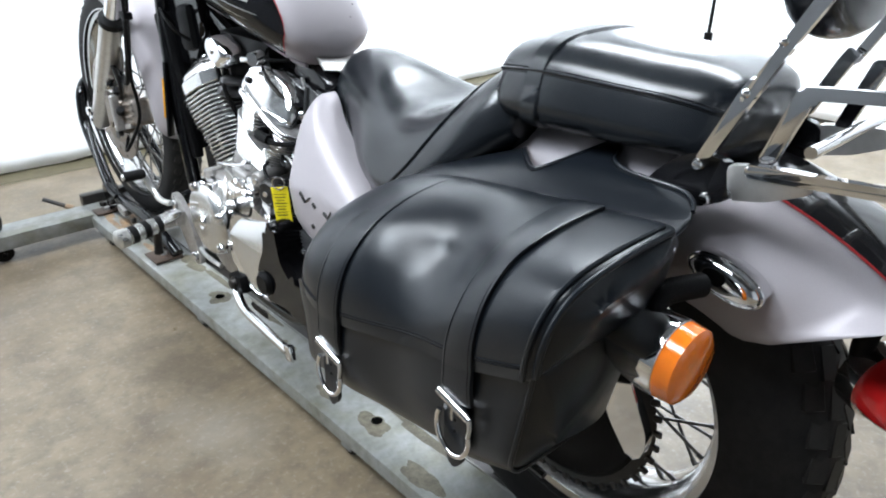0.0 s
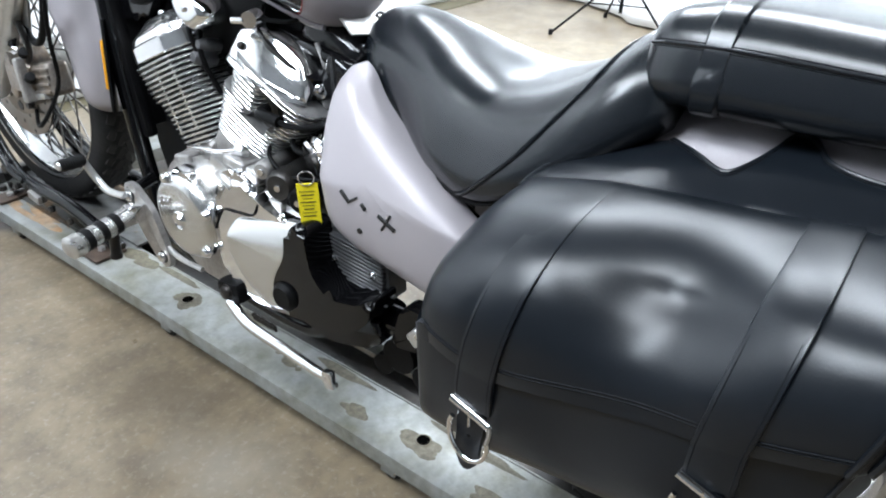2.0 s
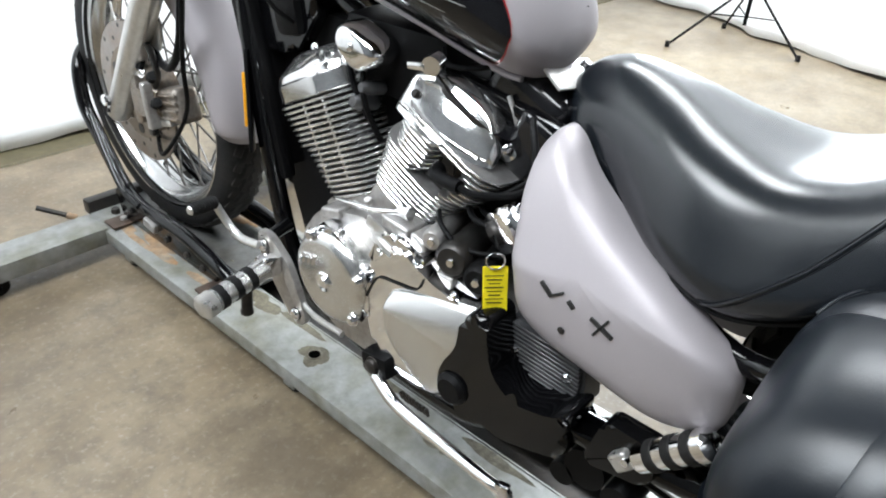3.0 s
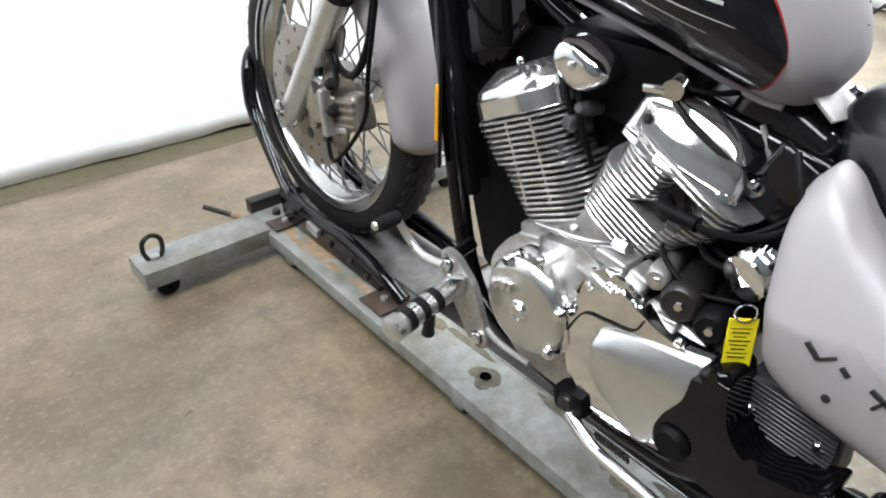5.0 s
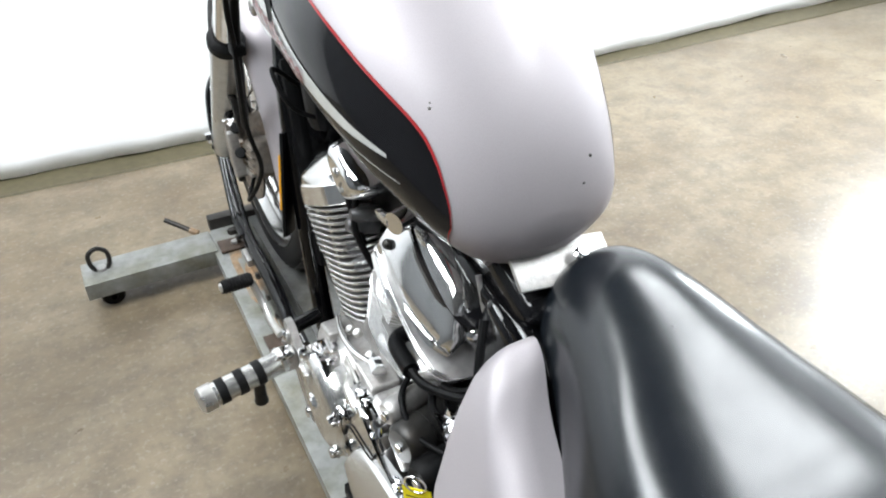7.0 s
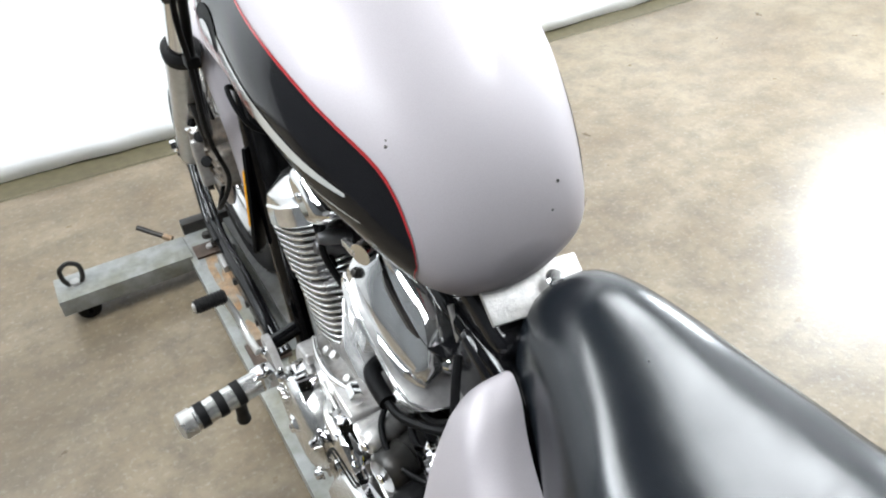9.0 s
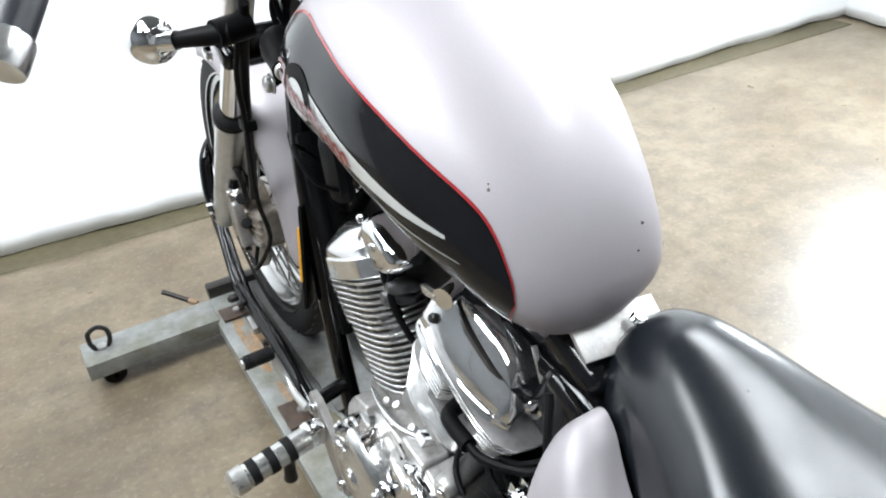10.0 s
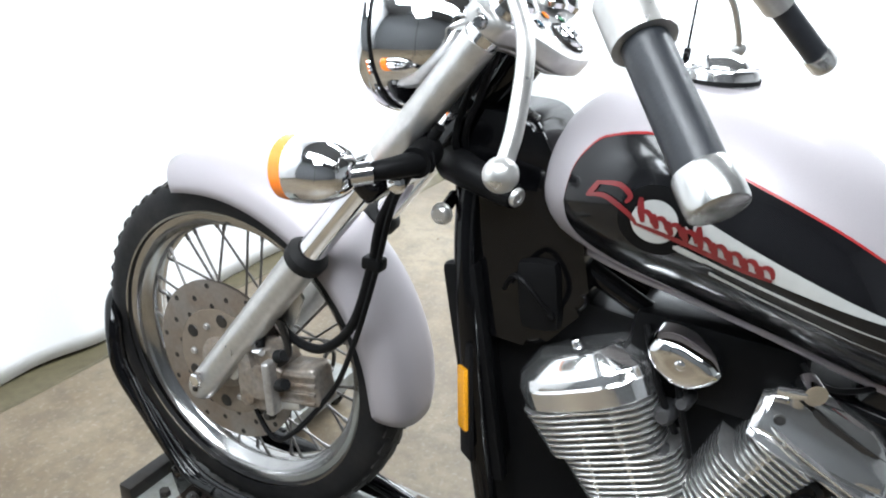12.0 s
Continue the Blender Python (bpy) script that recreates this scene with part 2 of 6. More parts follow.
GLASS = mat("lamp_glass", (0.95, 0.97, 1.0), 0.03, transmission=0.9)
DIFFUSER = mat("lamp_diffuser", (1.0, 0.97, 0.94), 0.5, emission=4.0)


# ---- mesh tools ----
def part(name, bm, material, parent=None, label="", smooth=40, category="", group="", kind=""):
    bmesh.ops.recalc_face_normals(bm, faces=bm.faces)
    me = bpy.data.meshes.new(name)
    bm.to_mesh(me)
    bm.free()
    me.materials.append(material)
    if smooth:
        me.shade_smooth()
        me.set_sharp_from_angle(angle=radians(smooth))
    ob = new(name, me)
    if parent is not None:
        adopt(ob, parent)
    return tagged(ob, label, category, group, kind)


def adopt(ob, parent):
    ob.parent = parent
    if parent.type == "EMPTY":
        ob.matrix_parent_inverse = Matrix.Translation(-parent.location)
    return ob


def again(ob, m):
    """One more piece on the same mesh, with a pose of its own, beside the first."""
    o = ob.copy()
    scene.collection.objects.link(o)
    o.matrix_basis = m
    return o


def thing(name, at, label, category, group=""):
    e = new(name)
    e.location = at
    e.empty_display_size = 0.1
    return tagged(e, label, category, group)


def soft(ob, levels=2):
    md = ob.modifiers.new("subdivision", "SUBSURF")
    md.levels = md.render_levels = levels
    return ob


def curve1(table, y):
    """Smooth value between the rows (y, v) of a table."""
    ys = [r[0] for r in table]
    if ys[0] > ys[-1]:
        table = table[::-1]
        ys = ys[::-1]
    if y <= ys[0]:
        return table[0][1]
    if y >= ys[-1]:
        return table[-1][1]
    i = max(k for k in range(len(ys) - 1) if ys[k] <= y)
    p0, p1, p2, p3 = table[max(i - 1, 0)], table[i], table[i + 1], table[min(i + 2, len(ys) - 1)]
    h = p2[0] - p1[0]
    m1 = (p2[1] - p0[1]) / (p2[0] - p0[0])
    m2 = (p3[1] - p1[1]) / (p3[0] - p1[0])
    t = (y - p1[0]) / h
    return (2 * t**3 - 3 * t**2 + 1) * p1[1] + (t**3 - 2 * t**2 + t) * h * m1 + (3 * t**2 - 2 * t**3) * p2[1] + (t**3 - t**2) * h * m2


def smooth_path(pts, n=8):
    pts = [Vector(p) for p in pts]
    out = []
    for i in range(len(pts) - 1):
        p0, p1, p2, p3 = pts[max(i - 1, 0)], pts[i], pts[i + 1], pts[min(i + 2, len(pts) - 1)]
        for k in range(n):
            t = k / n
            out.append(0.5 * ((2 * p1) + (p2 - p0) * t + (2 * p0 - 5 * p1 + 4 * p2 - p3) * t * t + (3 * p1 - p0 - 3 * p2 + p3) * t**3))
    return out + [pts[-1]]


def loft(rings, bm=None, caps=True, closed=True, loop=False):
    bm = bm or bmesh.new()
    rows = [[bm.verts.new(p) for p in r] for r in rings]
    n = len(rows[0])
    pairs = list(zip(rows, rows[1:])) + ([(rows[-1], rows[0])] if loop else [])
    for a, b in pairs:
        for k in range(n if closed else n - 1):
            bm.faces.new((a[k], a[(k + 1) % n], b[(k + 1) % n], b[k]))
    if caps and closed and not loop:
        bm.faces.new(rows[0][::-1])
        bm.faces.new(rows[-1])
    return bm


def tube(pts, r, seg=10, bm=None, n=8, flat=1.0, loop=False):
    """A rod along a smooth path; r a number or a function of 0..1."""
    path = smooth_path(pts, n) if n > 1 else [Vector(p) for p in pts]
    up = None
    rings = []
    for i, p in enumerate(path):
        d = (path[min(i + 1, len(path) - 1)] - path[max(i - 1, 0)]).normalized()
        if up is None:
            up = d.orthogonal().normalized()
        up = (up - d * up.dot(d)).normalized()
        s = d.cross(up)
        rr = r(i / (len(path) - 1)) if callable(r) else r
        rings.append([p + (up * math.cos(a) + s * math.sin(a) * flat) * rr for a in (2 * math.pi * k / seg for k in range(seg))])
    return loft(rings, bm, loop=loop)


def rod(a, b, r, seg=12, bm=None, r2=None):
    a, b = Vector(a), Vector(b)
    return tube([a, b], (lambda t: r + (r2 - r) * t) if r2 is not None else r, seg, bm, n=1)


def spin(profile, m, seg=48, bm=None, closed=False):
    """A turned body: profile of (radius, height) about the local z axis of the pose m."""
    rings = []
    for k in range(seg):
        a = 2 * math.pi * k / seg
        rings.append([m @ Vector((r * math.cos(a), r * math.sin(a), h)) for r, h in profile])
    bm = bm or bmesh.new()
    rows = [[bm.verts.new(p) for p in r] for r in rings]
    n = len(profile)
    for i in range(seg):
        a, b = rows[i], rows[(i + 1) % seg]
        for k in range(n if closed else n - 1):
            bm.faces.new((a[k], a[(k + 1) % n], b[(k + 1) % n], b[k]))
    bmesh.ops.remove_doubles(bm, verts=[v for r in rows for v in r], dist=1e-5)
    return bm


def axis(at, way):
    """A pose at a place with its local z along a way."""
    return Matrix.Translation(at) @ Vector(way).to_track_quat("Z", "Y").to_matrix().to_4x4()


def block(sx, sy, sz, m=None, bevel=0.004, seg=2, bm=None):
    """A box with rounded edges, centred on the pose m."""
    own = bmesh.new()
    bmesh.ops.create_cube(own, size=1.0)
    bmesh.ops.scale(own, vec=(sx, sy, sz), verts=own.verts)
    if bevel:
        bmesh.ops.bevel(own, geom=own.edges[:], offset=min(bevel, 0.45 * min(sx, sy, sz)), segments=seg, affect="EDGES", profile=0.6)
    if m is not None:
        bmesh.ops.transform(own, matrix=m, verts=own.verts)
    return merge(bm, own)


def merge(bm, own):
    if bm is None:
        return own
    me = bpy.data.meshes.new("joined")
    own.to_mesh(me)
    own.free()
    bm.from_mesh(me)
    bpy.data.meshes.remove(me)
    return bm


def slab(outline, x0, x1, bevel=0.004, seg=2, bm=None, dome=0.0):
    """A plate whose outline is given in (y, z), from x0 to x1, with rounded rims; dome pushes its x1 face outwards in the middle."""
    own = bmesh.new()
    a = [own.verts.new((x0, y, z)) for y, z in outline]
    b = [own.verts.new((x1, y, z)) for y, z in outline]
    n = len(outline)
    own.faces.new(a[::-1])
    top = own.faces.new(b)
    for k in range(n):
        own.faces.new((a[k], a[(k + 1) % n], b[(k + 1) % n], b[k]))
    if bevel:
        bmesh.ops.bevel(own, geom=list(top.edges), offset=bevel, segments=seg, affect="EDGES", profile=0.5)
    if bevel >= 0.006:
        bmesh.ops.inset_region(own, faces=[f for f in own.faces if all(abs(v.co.x - x1) < 1e-6 for v in f.verts)], thickness=0.0008, depth=0.0)
    if dome:
        faces = [f for f in own.faces if all(abs(v.co.x - x1) < 1e-6 for v in f.verts)]
        for _ in range(3):
            bmesh.ops.inset_region(own, faces=faces, thickness=0.012, depth=0.0)
            for f in faces:
                for v in f.verts:
                    v.co.x += dome / 3
    return merge(bm, own)


def rounded(outline, r=0.02, n=5):
    """An outline with its corners rounded."""
    out = []
    k = len(outline)
    for i in range(k):
        p, a, b = Vector(outline[i]), Vector(outline[i - 1]), Vector(outline[(i + 1) % k])
        ra = min(r, (a - p).length * 0.45, (b - p).length * 0.45)
        s, e = p + (a - p).normalized() * ra, p + (b - p).normalized() * ra
        for j in range(n + 1):
            t = j / n
            q = s * (1 - t) ** 2 + p * 2 * t * (1 - t) + e * t * t
            out.append((q.x, q.y))
    return out


def bolt(at, way, r=0.007, h=0.006, bm=None):
    return spin([(0, h), (r * 0.75, h), (r, h * 0.7), (r, 0), (r * 1.25, 0), (r * 1.25, -0.002)], axis(at, way), 12, bm)


def hexagon(at, way, r=0.009, h=0.007, bm=None):
    return spin([(0, h), (r * 0.9, h), (r, h * 0.8), (r, -0.002)], axis(at, way), 6, bm)


# ---- the studio: floor, drapes, ceiling ----
def floor_sheet():
    bm = bmesh.new()
    xs, ys = np.linspace(-3.2, 4.6, 40), np.linspace(-3.2, 3.0, 32)
    rows = [[bm.verts.new((x, y, 0.0)) for x in xs] for y in ys]
    for a, b in zip(rows, rows[1:]):
        for k in range(len(xs) - 1):
            bm.faces.new((a[k], a[k + 1], b[k + 1], b[k]))
    return bm


tagged(part("floor", floor_sheet(), CONCRETE, smooth=0), "stained brown grey sealed concrete floor", "floor", kind="structure")


def drape(pts, foot, top, fold=0.02, seed=0):
    """A hanging cloth along a line of (x, y), with soft folds and a hem just off the floor."""
    path = smooth_path([(x, y, 0) for x, y in pts], 60)
    zs = [foot, foot + 0.05, 0.2, 0.5, 1.0, 1.6, 2.3, top]
    bm = bmesh.new()
    rows = []
    run = 0.0
    for i, p in enumerate(path):
        d = (path[min(i + 1, len(path) - 1)] - path[max(i - 1, 0)]).normalized()
        nrm = Vector((-d.y, d.x, 0))
        run += (path[i] - path[i - 1]).length if i else 0
        col = []
        for z in zs:
            off = fold * (noise.noise((run * 2.2, seed, z * 0.25)) + 0.5 * noise.noise((run * 6.0, seed + 9, z * 0.4)))
            lift = 0.012 * noise.noise((run * 3.0, seed + 4, 0)) if z == foot else 0
            col.append(bm.verts.new(p + nrm * off + Vector((0, 0, z + lift))))
        rows.append(col)
    for a, b in zip(rows, rows[1:]):
        for k in range(len(zs) - 1):
            bm.faces.new((a[k], b[k], b[k + 1], a[k + 1]))
    return bm


def hang(name, pts, label, seed, fold=0.03):
    ob = part(name, drape(pts, 0.012, CEILING - 0.02, fold, seed), CURTAIN, smooth=80)
    md = ob.modifiers.new("thickness", "SOLIDIFY")
    md.thickness = 0.003
    return tagged(ob, label, "drape", kind="structure")


hang("drape_north", [(-3.0, 2.56), (-1.0, 2.49), (-0.2, 2.445), (0.3, 2.415), (1.6, 2.42), (2.8, 2.46), (3.52, 2.46)], "white cloth drape hanging to the floor", 1)
hang("drape_east", [(3.52, 2.46), (3.40, 1.95), (3.10, 1.20), (2.92, 0.75), (2.75, 0.0), (2.7, -1.2), (2.7, -2.8)], "white cloth drape hanging in folds", 2, 0.075)


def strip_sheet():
    """A thin dark olive strip along the foot of the north drape."""
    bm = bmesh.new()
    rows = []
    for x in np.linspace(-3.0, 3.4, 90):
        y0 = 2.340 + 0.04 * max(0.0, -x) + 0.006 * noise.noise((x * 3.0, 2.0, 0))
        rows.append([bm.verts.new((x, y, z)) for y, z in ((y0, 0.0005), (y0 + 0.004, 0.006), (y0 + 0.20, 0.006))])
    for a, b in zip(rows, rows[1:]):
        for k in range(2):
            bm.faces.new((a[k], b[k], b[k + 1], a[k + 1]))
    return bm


tagged(part("floor_strip", strip_sheet(), OLIVE, smooth=40), "olive brown strip along the drape", "floor strip", kind="structure")


def walls():
    # Unseen walls; south and west are toned for the reflections they give.
    for name, x, y, sx, sy in (("wall_north", 0.7, 2.95, 7.8, 0.1), ("wall_south", 0.7, -3.15, 7.8, 0.1), ("wall_east", 4.55, 0, 0.1, 6.0), ("wall_west", -3.15, 0, 0.1, 6.0)):
        tagged(part(name, block(sx, sy, CEILING, pose(x, y, CEILING / 2), 0), {"wall_south": GREY_WALL, "wall_west": DARK_WALL}.get(name, WHITE_WALL), smooth=0), "unseen plain painted wall", "wall", kind="structure")


walls()
# Unseen ceiling, coloured dark so black parts reflect less light.
tagged(part("ceiling", block(7.8, 6.4, 0.1, pose(0.7, -0.1, CEILING + 0.06), 0), CEILING_PAINT, smooth=0), "unseen plain ceiling coloured dark", "ceiling", kind="structure")

for tx, ty in PANELS:
    lm = thing("ceiling_light", (tx, ty, CEILING), "unseen white panel ceiling light in a thin frame", "ceiling light", "ceiling lights")
    part("housing", block(0.92, 1.26, 0.05, pose(tx, ty, CEILING - 0.02), 0.01), WHITE_WALL, lm)
    part("diffuser", block(0.87, 1.21, 0.01, pose(tx, ty, CEILING - 0.052), 0.002), DIFFUSER, lm)


def tripod():
    c = Vector((2.94, 1.43, 0))
    st = thing("light_stand", c, "thin black folding tripod light stand on the floor", "light stand")
    hub = c + Vector((0, 0, 0.30))
    for f in ((2.62, 1.66, 0.01), (2.90, 1.13, 0.01), (3.19, 1.62, 0.01)):
        f = Vector(f)
        leg = part("leg", rod(hub, f, 0.0062, 8), BLACK_MATT, st)
        part("brace", rod(c + Vector((0, 0, 0.14)), hub.lerp(f, 0.5), 0.0036, 6), BLACK_MATT, st)
        part("foot", spin([(0, 0.02), (0.011, 0.018), (0.012, -0.008), (0, -0.009)], pose(*f), 10), RUBBER, st)
    part("hub", spin([(0.012, -0.03), (0.022, -0.03), (0.022, 0.03), (0.012, 0.03)], axis(hub, (0, 0, 1)), 12, closed=True), BLACK_MATT, st)
    part("pole", rod(c + Vector((0, 0, 0.1)), c + Vector((0, 0, 0.66)), 0.0095, 10), BLACK_MATT, st)
    part("upper_pole", rod(c + Vector((0, 0, 0.62)), c + Vector((0, 0, 1.0)), 0.0068, 10), BLACK_MATT, st)
    part("tilt_head", block(0.05, 0.05, 0.05, pose(c.x, c.y, 1.01), 0.010), BLACK_MATT, st)
    part("tilt_arm", tube([c + Vector((0, 0, 1.02)), c + Vector((-0.03, 0.07, 1.03)), c + Vector((-0.05, 0.11, 0.97))], 0.009, 8), BLACK_MATT, st)
    part("clamp_knob", spin([(0, 0.03), (0.012, 0.03), (0.014, 0.0), (0, 0)], axis(c + Vector((-0.012, 0, 0.65)), (-1, 0, 0)), 8), BLACK_MATT, st)
    part("clamp", block(0.04, 0.03, 0.06, pose(c.x, c.y, 0.65), 0.006), BLACK_MATT, st)


tripod()


def umbrella(cx, cy, cz, target):
    """An added white photo umbrella, out of view: shallow cloth dish with ribs on a shaft."""
    d = (Vector(target) - Vector((cx, cy, cz))).normalized()
    back = Vector((cx, cy, cz)) - d * 0.12
    um = thing("added_umbrella", back, "added white photo umbrella on its shaft, out of view", "umbrella light", "umbrella lights")
    part("canopy", spin([(0.0, -0.20), (0.15, -0.18), (0.30, -0.13), (0.42, -0.05), (0.48, 0.03), (0.478, 0.033), (0.418, -0.045), (0.298, -0.125), (0.148, -0.175), (0.0, -0.195)], axis(back, d), 16), CURTAIN, um)
    part("shaft", rod(back - d * 0.25, back + d * 0.1, 0.005, 8), BLACK_MATT, um)
    part("pole", rod((back.x, back.y, 0.01), (back.x, back.y, back.z), 0.011, 8), BLACK_MATT, um)
    for k in range(3):
        a = 2.1 * k + 0.4
        part("leg", rod((back.x, back.y, 0.30), (back.x + 0.3 * math.cos(a), back.y + 0.3 * math.sin(a), 0.01), 0.008, 8), BLACK_MATT, um)


# Umbrella added round the drape's fill lamp, out of view.
umbrella(-1.9, 1.2, 2.6, (-0.8, 2.45, 0.9))


# ---- the wheeled steel dolly ----
DECK = 0.078
dolly = thing("motorcycle_dolly", (0, 0.7, 0), "grey steel motorcycle dolly with worn paint on small casters", "dolly")


def rail(side):
    bm = block(0.118, 2.5, 0.006, pose(side * 0.104, 0.53, DECK - 0.003), 0.002)
    return bm


def caster(x, y, parent):
    c = part("caster", block(0.05, 0.06, 0.008, pose(x, y, 0.052), 0.002), DARK_STEEL, parent)
    part("wheel", spin([(0.006, -0.009), (0.018, -0.009), (0.022, -0.005), (0.022, 0.005), (0.018, 0.009), (0.006, 0.009)], axis((x, y, 0.022), (1, 0, 0)), 18, closed=True), BLACK_MATT, c)
    for e in (-0.014, 0.014):
        part("fork_blade", block(0.004, 0.03, 0.034, pose(x + e, y, 0.035), 0.001), STEEL, c)


for s in (-1, 1):
    r = part("rail", rail(s), STEEL, dolly)
    part("outer_lip", block(0.006, 2.5, 0.028, pose(s * 0.160, 0.53, DECK - 0.018), 0.002), STEEL, r)
    part("inner_lip", block(0.005, 2.5, 0.034, pose(s * 0.0465, 0.53, DECK - 0.016), 0.002), STEEL, r)
    for y in (1.0, 0.386, 0.05):
        part("bolt_hole", spin([(0.0105, -0.004), (0.0105, 0.0010), (0.0125, 0.0016), (0.0145, 0.0006), (0.015, 0.0)], pose(s * 0.101, y, DECK), 20), GRIME, r)
        # Black disc on the deck paints the shade inside an open hole.
        part("hole_shade", spin([(0, 0.0013), (0.0112, 0.0013), (0.0112, -0.002)], pose(s * 0.101, y, DECK), 16), HOLE_SHADE, r)
    for y in (1.62, 1.02, 0.42, -0.3):
        caster(s * 0.135, y, dolly)
part("trough", block(0.088, 2.5, 0.006, pose(0, 0.53, 0.032), 0.001), DARK_STEEL, dolly, "dark steel trough under the wheels")


def arm(side):
    a = part("arm", block(0.300, 0.094, 0.042, pose(side * 0.306, 1.730, DECK - 0.015), 0.003), STEEL, dolly)
    x = side * 0.412
    eye = tube([(x - 0.021, 1.735, DECK + 0.026), (x - 0.019, 1.735, DECK + 0.052), (x, 1.735, DECK + 0.064), (x + 0.019, 1.735, DECK + 0.052), (x + 0.021, 1.735, DECK + 0.026), (x + 0.012, 1.735, DECK + 0.008), (x - 0.012, 1.735, DECK + 0.008), (x - 0.021, 1.735, DECK + 0.026)], 0.0055, 8)
    part("eye_bolt", eye, DARK_STEEL, a, "black steel lifting eye")
    part("nut", hexagon((x, 1.735, DECK + 0.006), (0, 0, 1), 0.013, 0.008), ALLOY, a)
    c = part("caster", spin([(0.007, -0.009), (0.022, -0.009), (0.026, -0.004), (0.026, 0.004), (0.022, 0.009), (0.007, 0.009)], axis((side * 0.405, 1.705, 0.026), (0, 1, 0.2)), 20, closed=True), BLACK_MATT, dolly)
    part("bracket", block(0.03, 0.02, 0.03, pose(side * 0.405, 1.72, 0.04), 0.003), DARK_STEEL, c)
    pin = part("locking_pin", rod((side * 0.19, 1.80, 0.080), (side * 0.245, 1.845, 0.105), 0.0065, 10), DARK_STEEL, dolly)
    if side < 0:
        part("collar", rod((side * 0.180, 1.792, 0.075), (side * 0.196, 1.805, 0.083), 0.0085, 10), RUST, pin, "rusty orange collar")


arm(-1)
arm(1)
part("cross_bar", block(0.30, 0.03, 0.035, pose(0, 1.80, DECK + 0.012), 0.003), DARK_STEEL, dolly)
for s in (-1, 1):

    for y, w in ((1.69, 0.052), (1.290, 0.075)):
        p = part("clamp_plate", block(0.075, w, 0.006, pose(s * 0.112, y, DECK + 0.006), 0.002), COPPER, dolly)
        part("nut", hexagon((s * 0.112, y, DECK + 0.009), (0, 0, 1), 0.009, 0.007), ALLOY, p)
    for x, y in ((0.105, 1.745), (0.085, 1.625), (0.07, 1.66)):
        part("bolt", hexagon((s * x, y, DECK + 0.004), (0, 0, 1), 0.011, 0.010), DARK_STEEL, dolly)
part("wheel_plate", block(0.104, 0.54, 0.006, pose(0, 1.515, 0.0865), 0.001), SHADED_STEEL, dolly, "grey steel bed coloured for the shade under the tyre")
part("deck_plate", block(0.30, 0.14, 0.005, pose(0, 1.715, DECK - 0.002), 0.001), STEEL, dolly)

# hoop that holds the front wheel
hoop = [(-0.088, 1.255, 0.092), (-0.092, 1.32, 0.118), (-0.092, 1.45, 0.140), (-0.09, 1.62, 0.135), (-0.085, 1.71, 0.160), (-0.078, 1.80, 0.238), (-0.074, 1.862, 0.302),
        (-0.069, 1.880, 0.350), (-0.060, 1.890, 0.395), (-0.034, 1.914, 0.422), (0, 1.930, 0.430)]
hoop = hoop + [(-x, y, z) for x, y, z in hoop[-2::-1]]
h = part("wheel_hoop", tube(hoop, 0.0160, 14, n=6), ENAMEL, dolly, "gloss black bent steel tube")
for s in (-1, 1):
    part("strut", tube([(s * 0.078, 1.832, 0.300), (s * 0.090, 1.77, 0.232), (s * 0.100, 1.690, 0.158), (s * 0.101, 1.62, 0.145)], 0.008, 10), ENAMEL, h)
    part("side_plate", slab(rounded([(1.70, 0.086), (1.725, 0.160), (1.66, 0.150), (1.45, 0.142), (1.31, 0.112), (1.31, 0.086)], 0.014), s * 0.098, s * 0.105, 0.002), ENAMEL, h)
    part("ratchet", block(0.012, 0.045, 0.02, pose(s * 0.110, 1.56, 0.125, 8), 0.003), ALLOY, h)
    for y, z in ((1.66, 0.118), (1.50, 0.112), (1.42, 0.108), (1.36, 0.102)):
        part("bolt", hexagon((s * 0.105, y, z), (s, 0, 0), 0.008, 0.006), DARK_STEEL, h)




def smear(x, y, rx, ry, seed, lift=0.0006):
    """A thin ragged film of dirt on the deck."""
    bm = bmesh.new()
    mid = bm.verts.new((x, y, DECK + lift))
    ring = []
    for k in range(40):
        a = 2 * math.pi * k / 40
        g = 0.80 + 0.42 * noise.noise((math.cos(a) * 1.1, math.sin(a) * 1.1, seed)) + 0.10 * noise.noise((math.cos(a) * 5, math.sin(a) * 5, seed))
        ring.append(bm.verts.new((x + rx * g * math.cos(a), y + ry * g * math.sin(a), DECK + lift * 0.4)))
    for k in range(40):
        bm.faces.new((mid, ring[k], ring[(k + 1) % 40]))
    return bm


for i, (x, y, rx, ry) in enumerate(((-0.101, 1.0, 0.034, 0.040), (-0.100, 0.698, 0.020, 0.026), (-0.092, 0.730, 0.012, 0.016), (-0.108, 0.670, 0.007, 0.008), (-0.112, 0.386, 0.030, 0.050), (-0.075, 1.18, 0.025, 0.045), (-0.135, 0.22, 0.022, 0.06), (-0.060, 0.85, 0.012, 0.07), (-0.070, 1.235, 0.020, 0.050), (-0.060, 1.08, 0.011, 0.085), (-0.062, 0.60, 0.013, 0.09), (-0.120, 0.52, 0.018, 0.035), (-0.062, 0.30, 0.014, 0.11))):
    part("grime", smear(x, y, rx, ry, 3.1 * i + 1), GRIME, dolly, "dark oily dirt", 0)
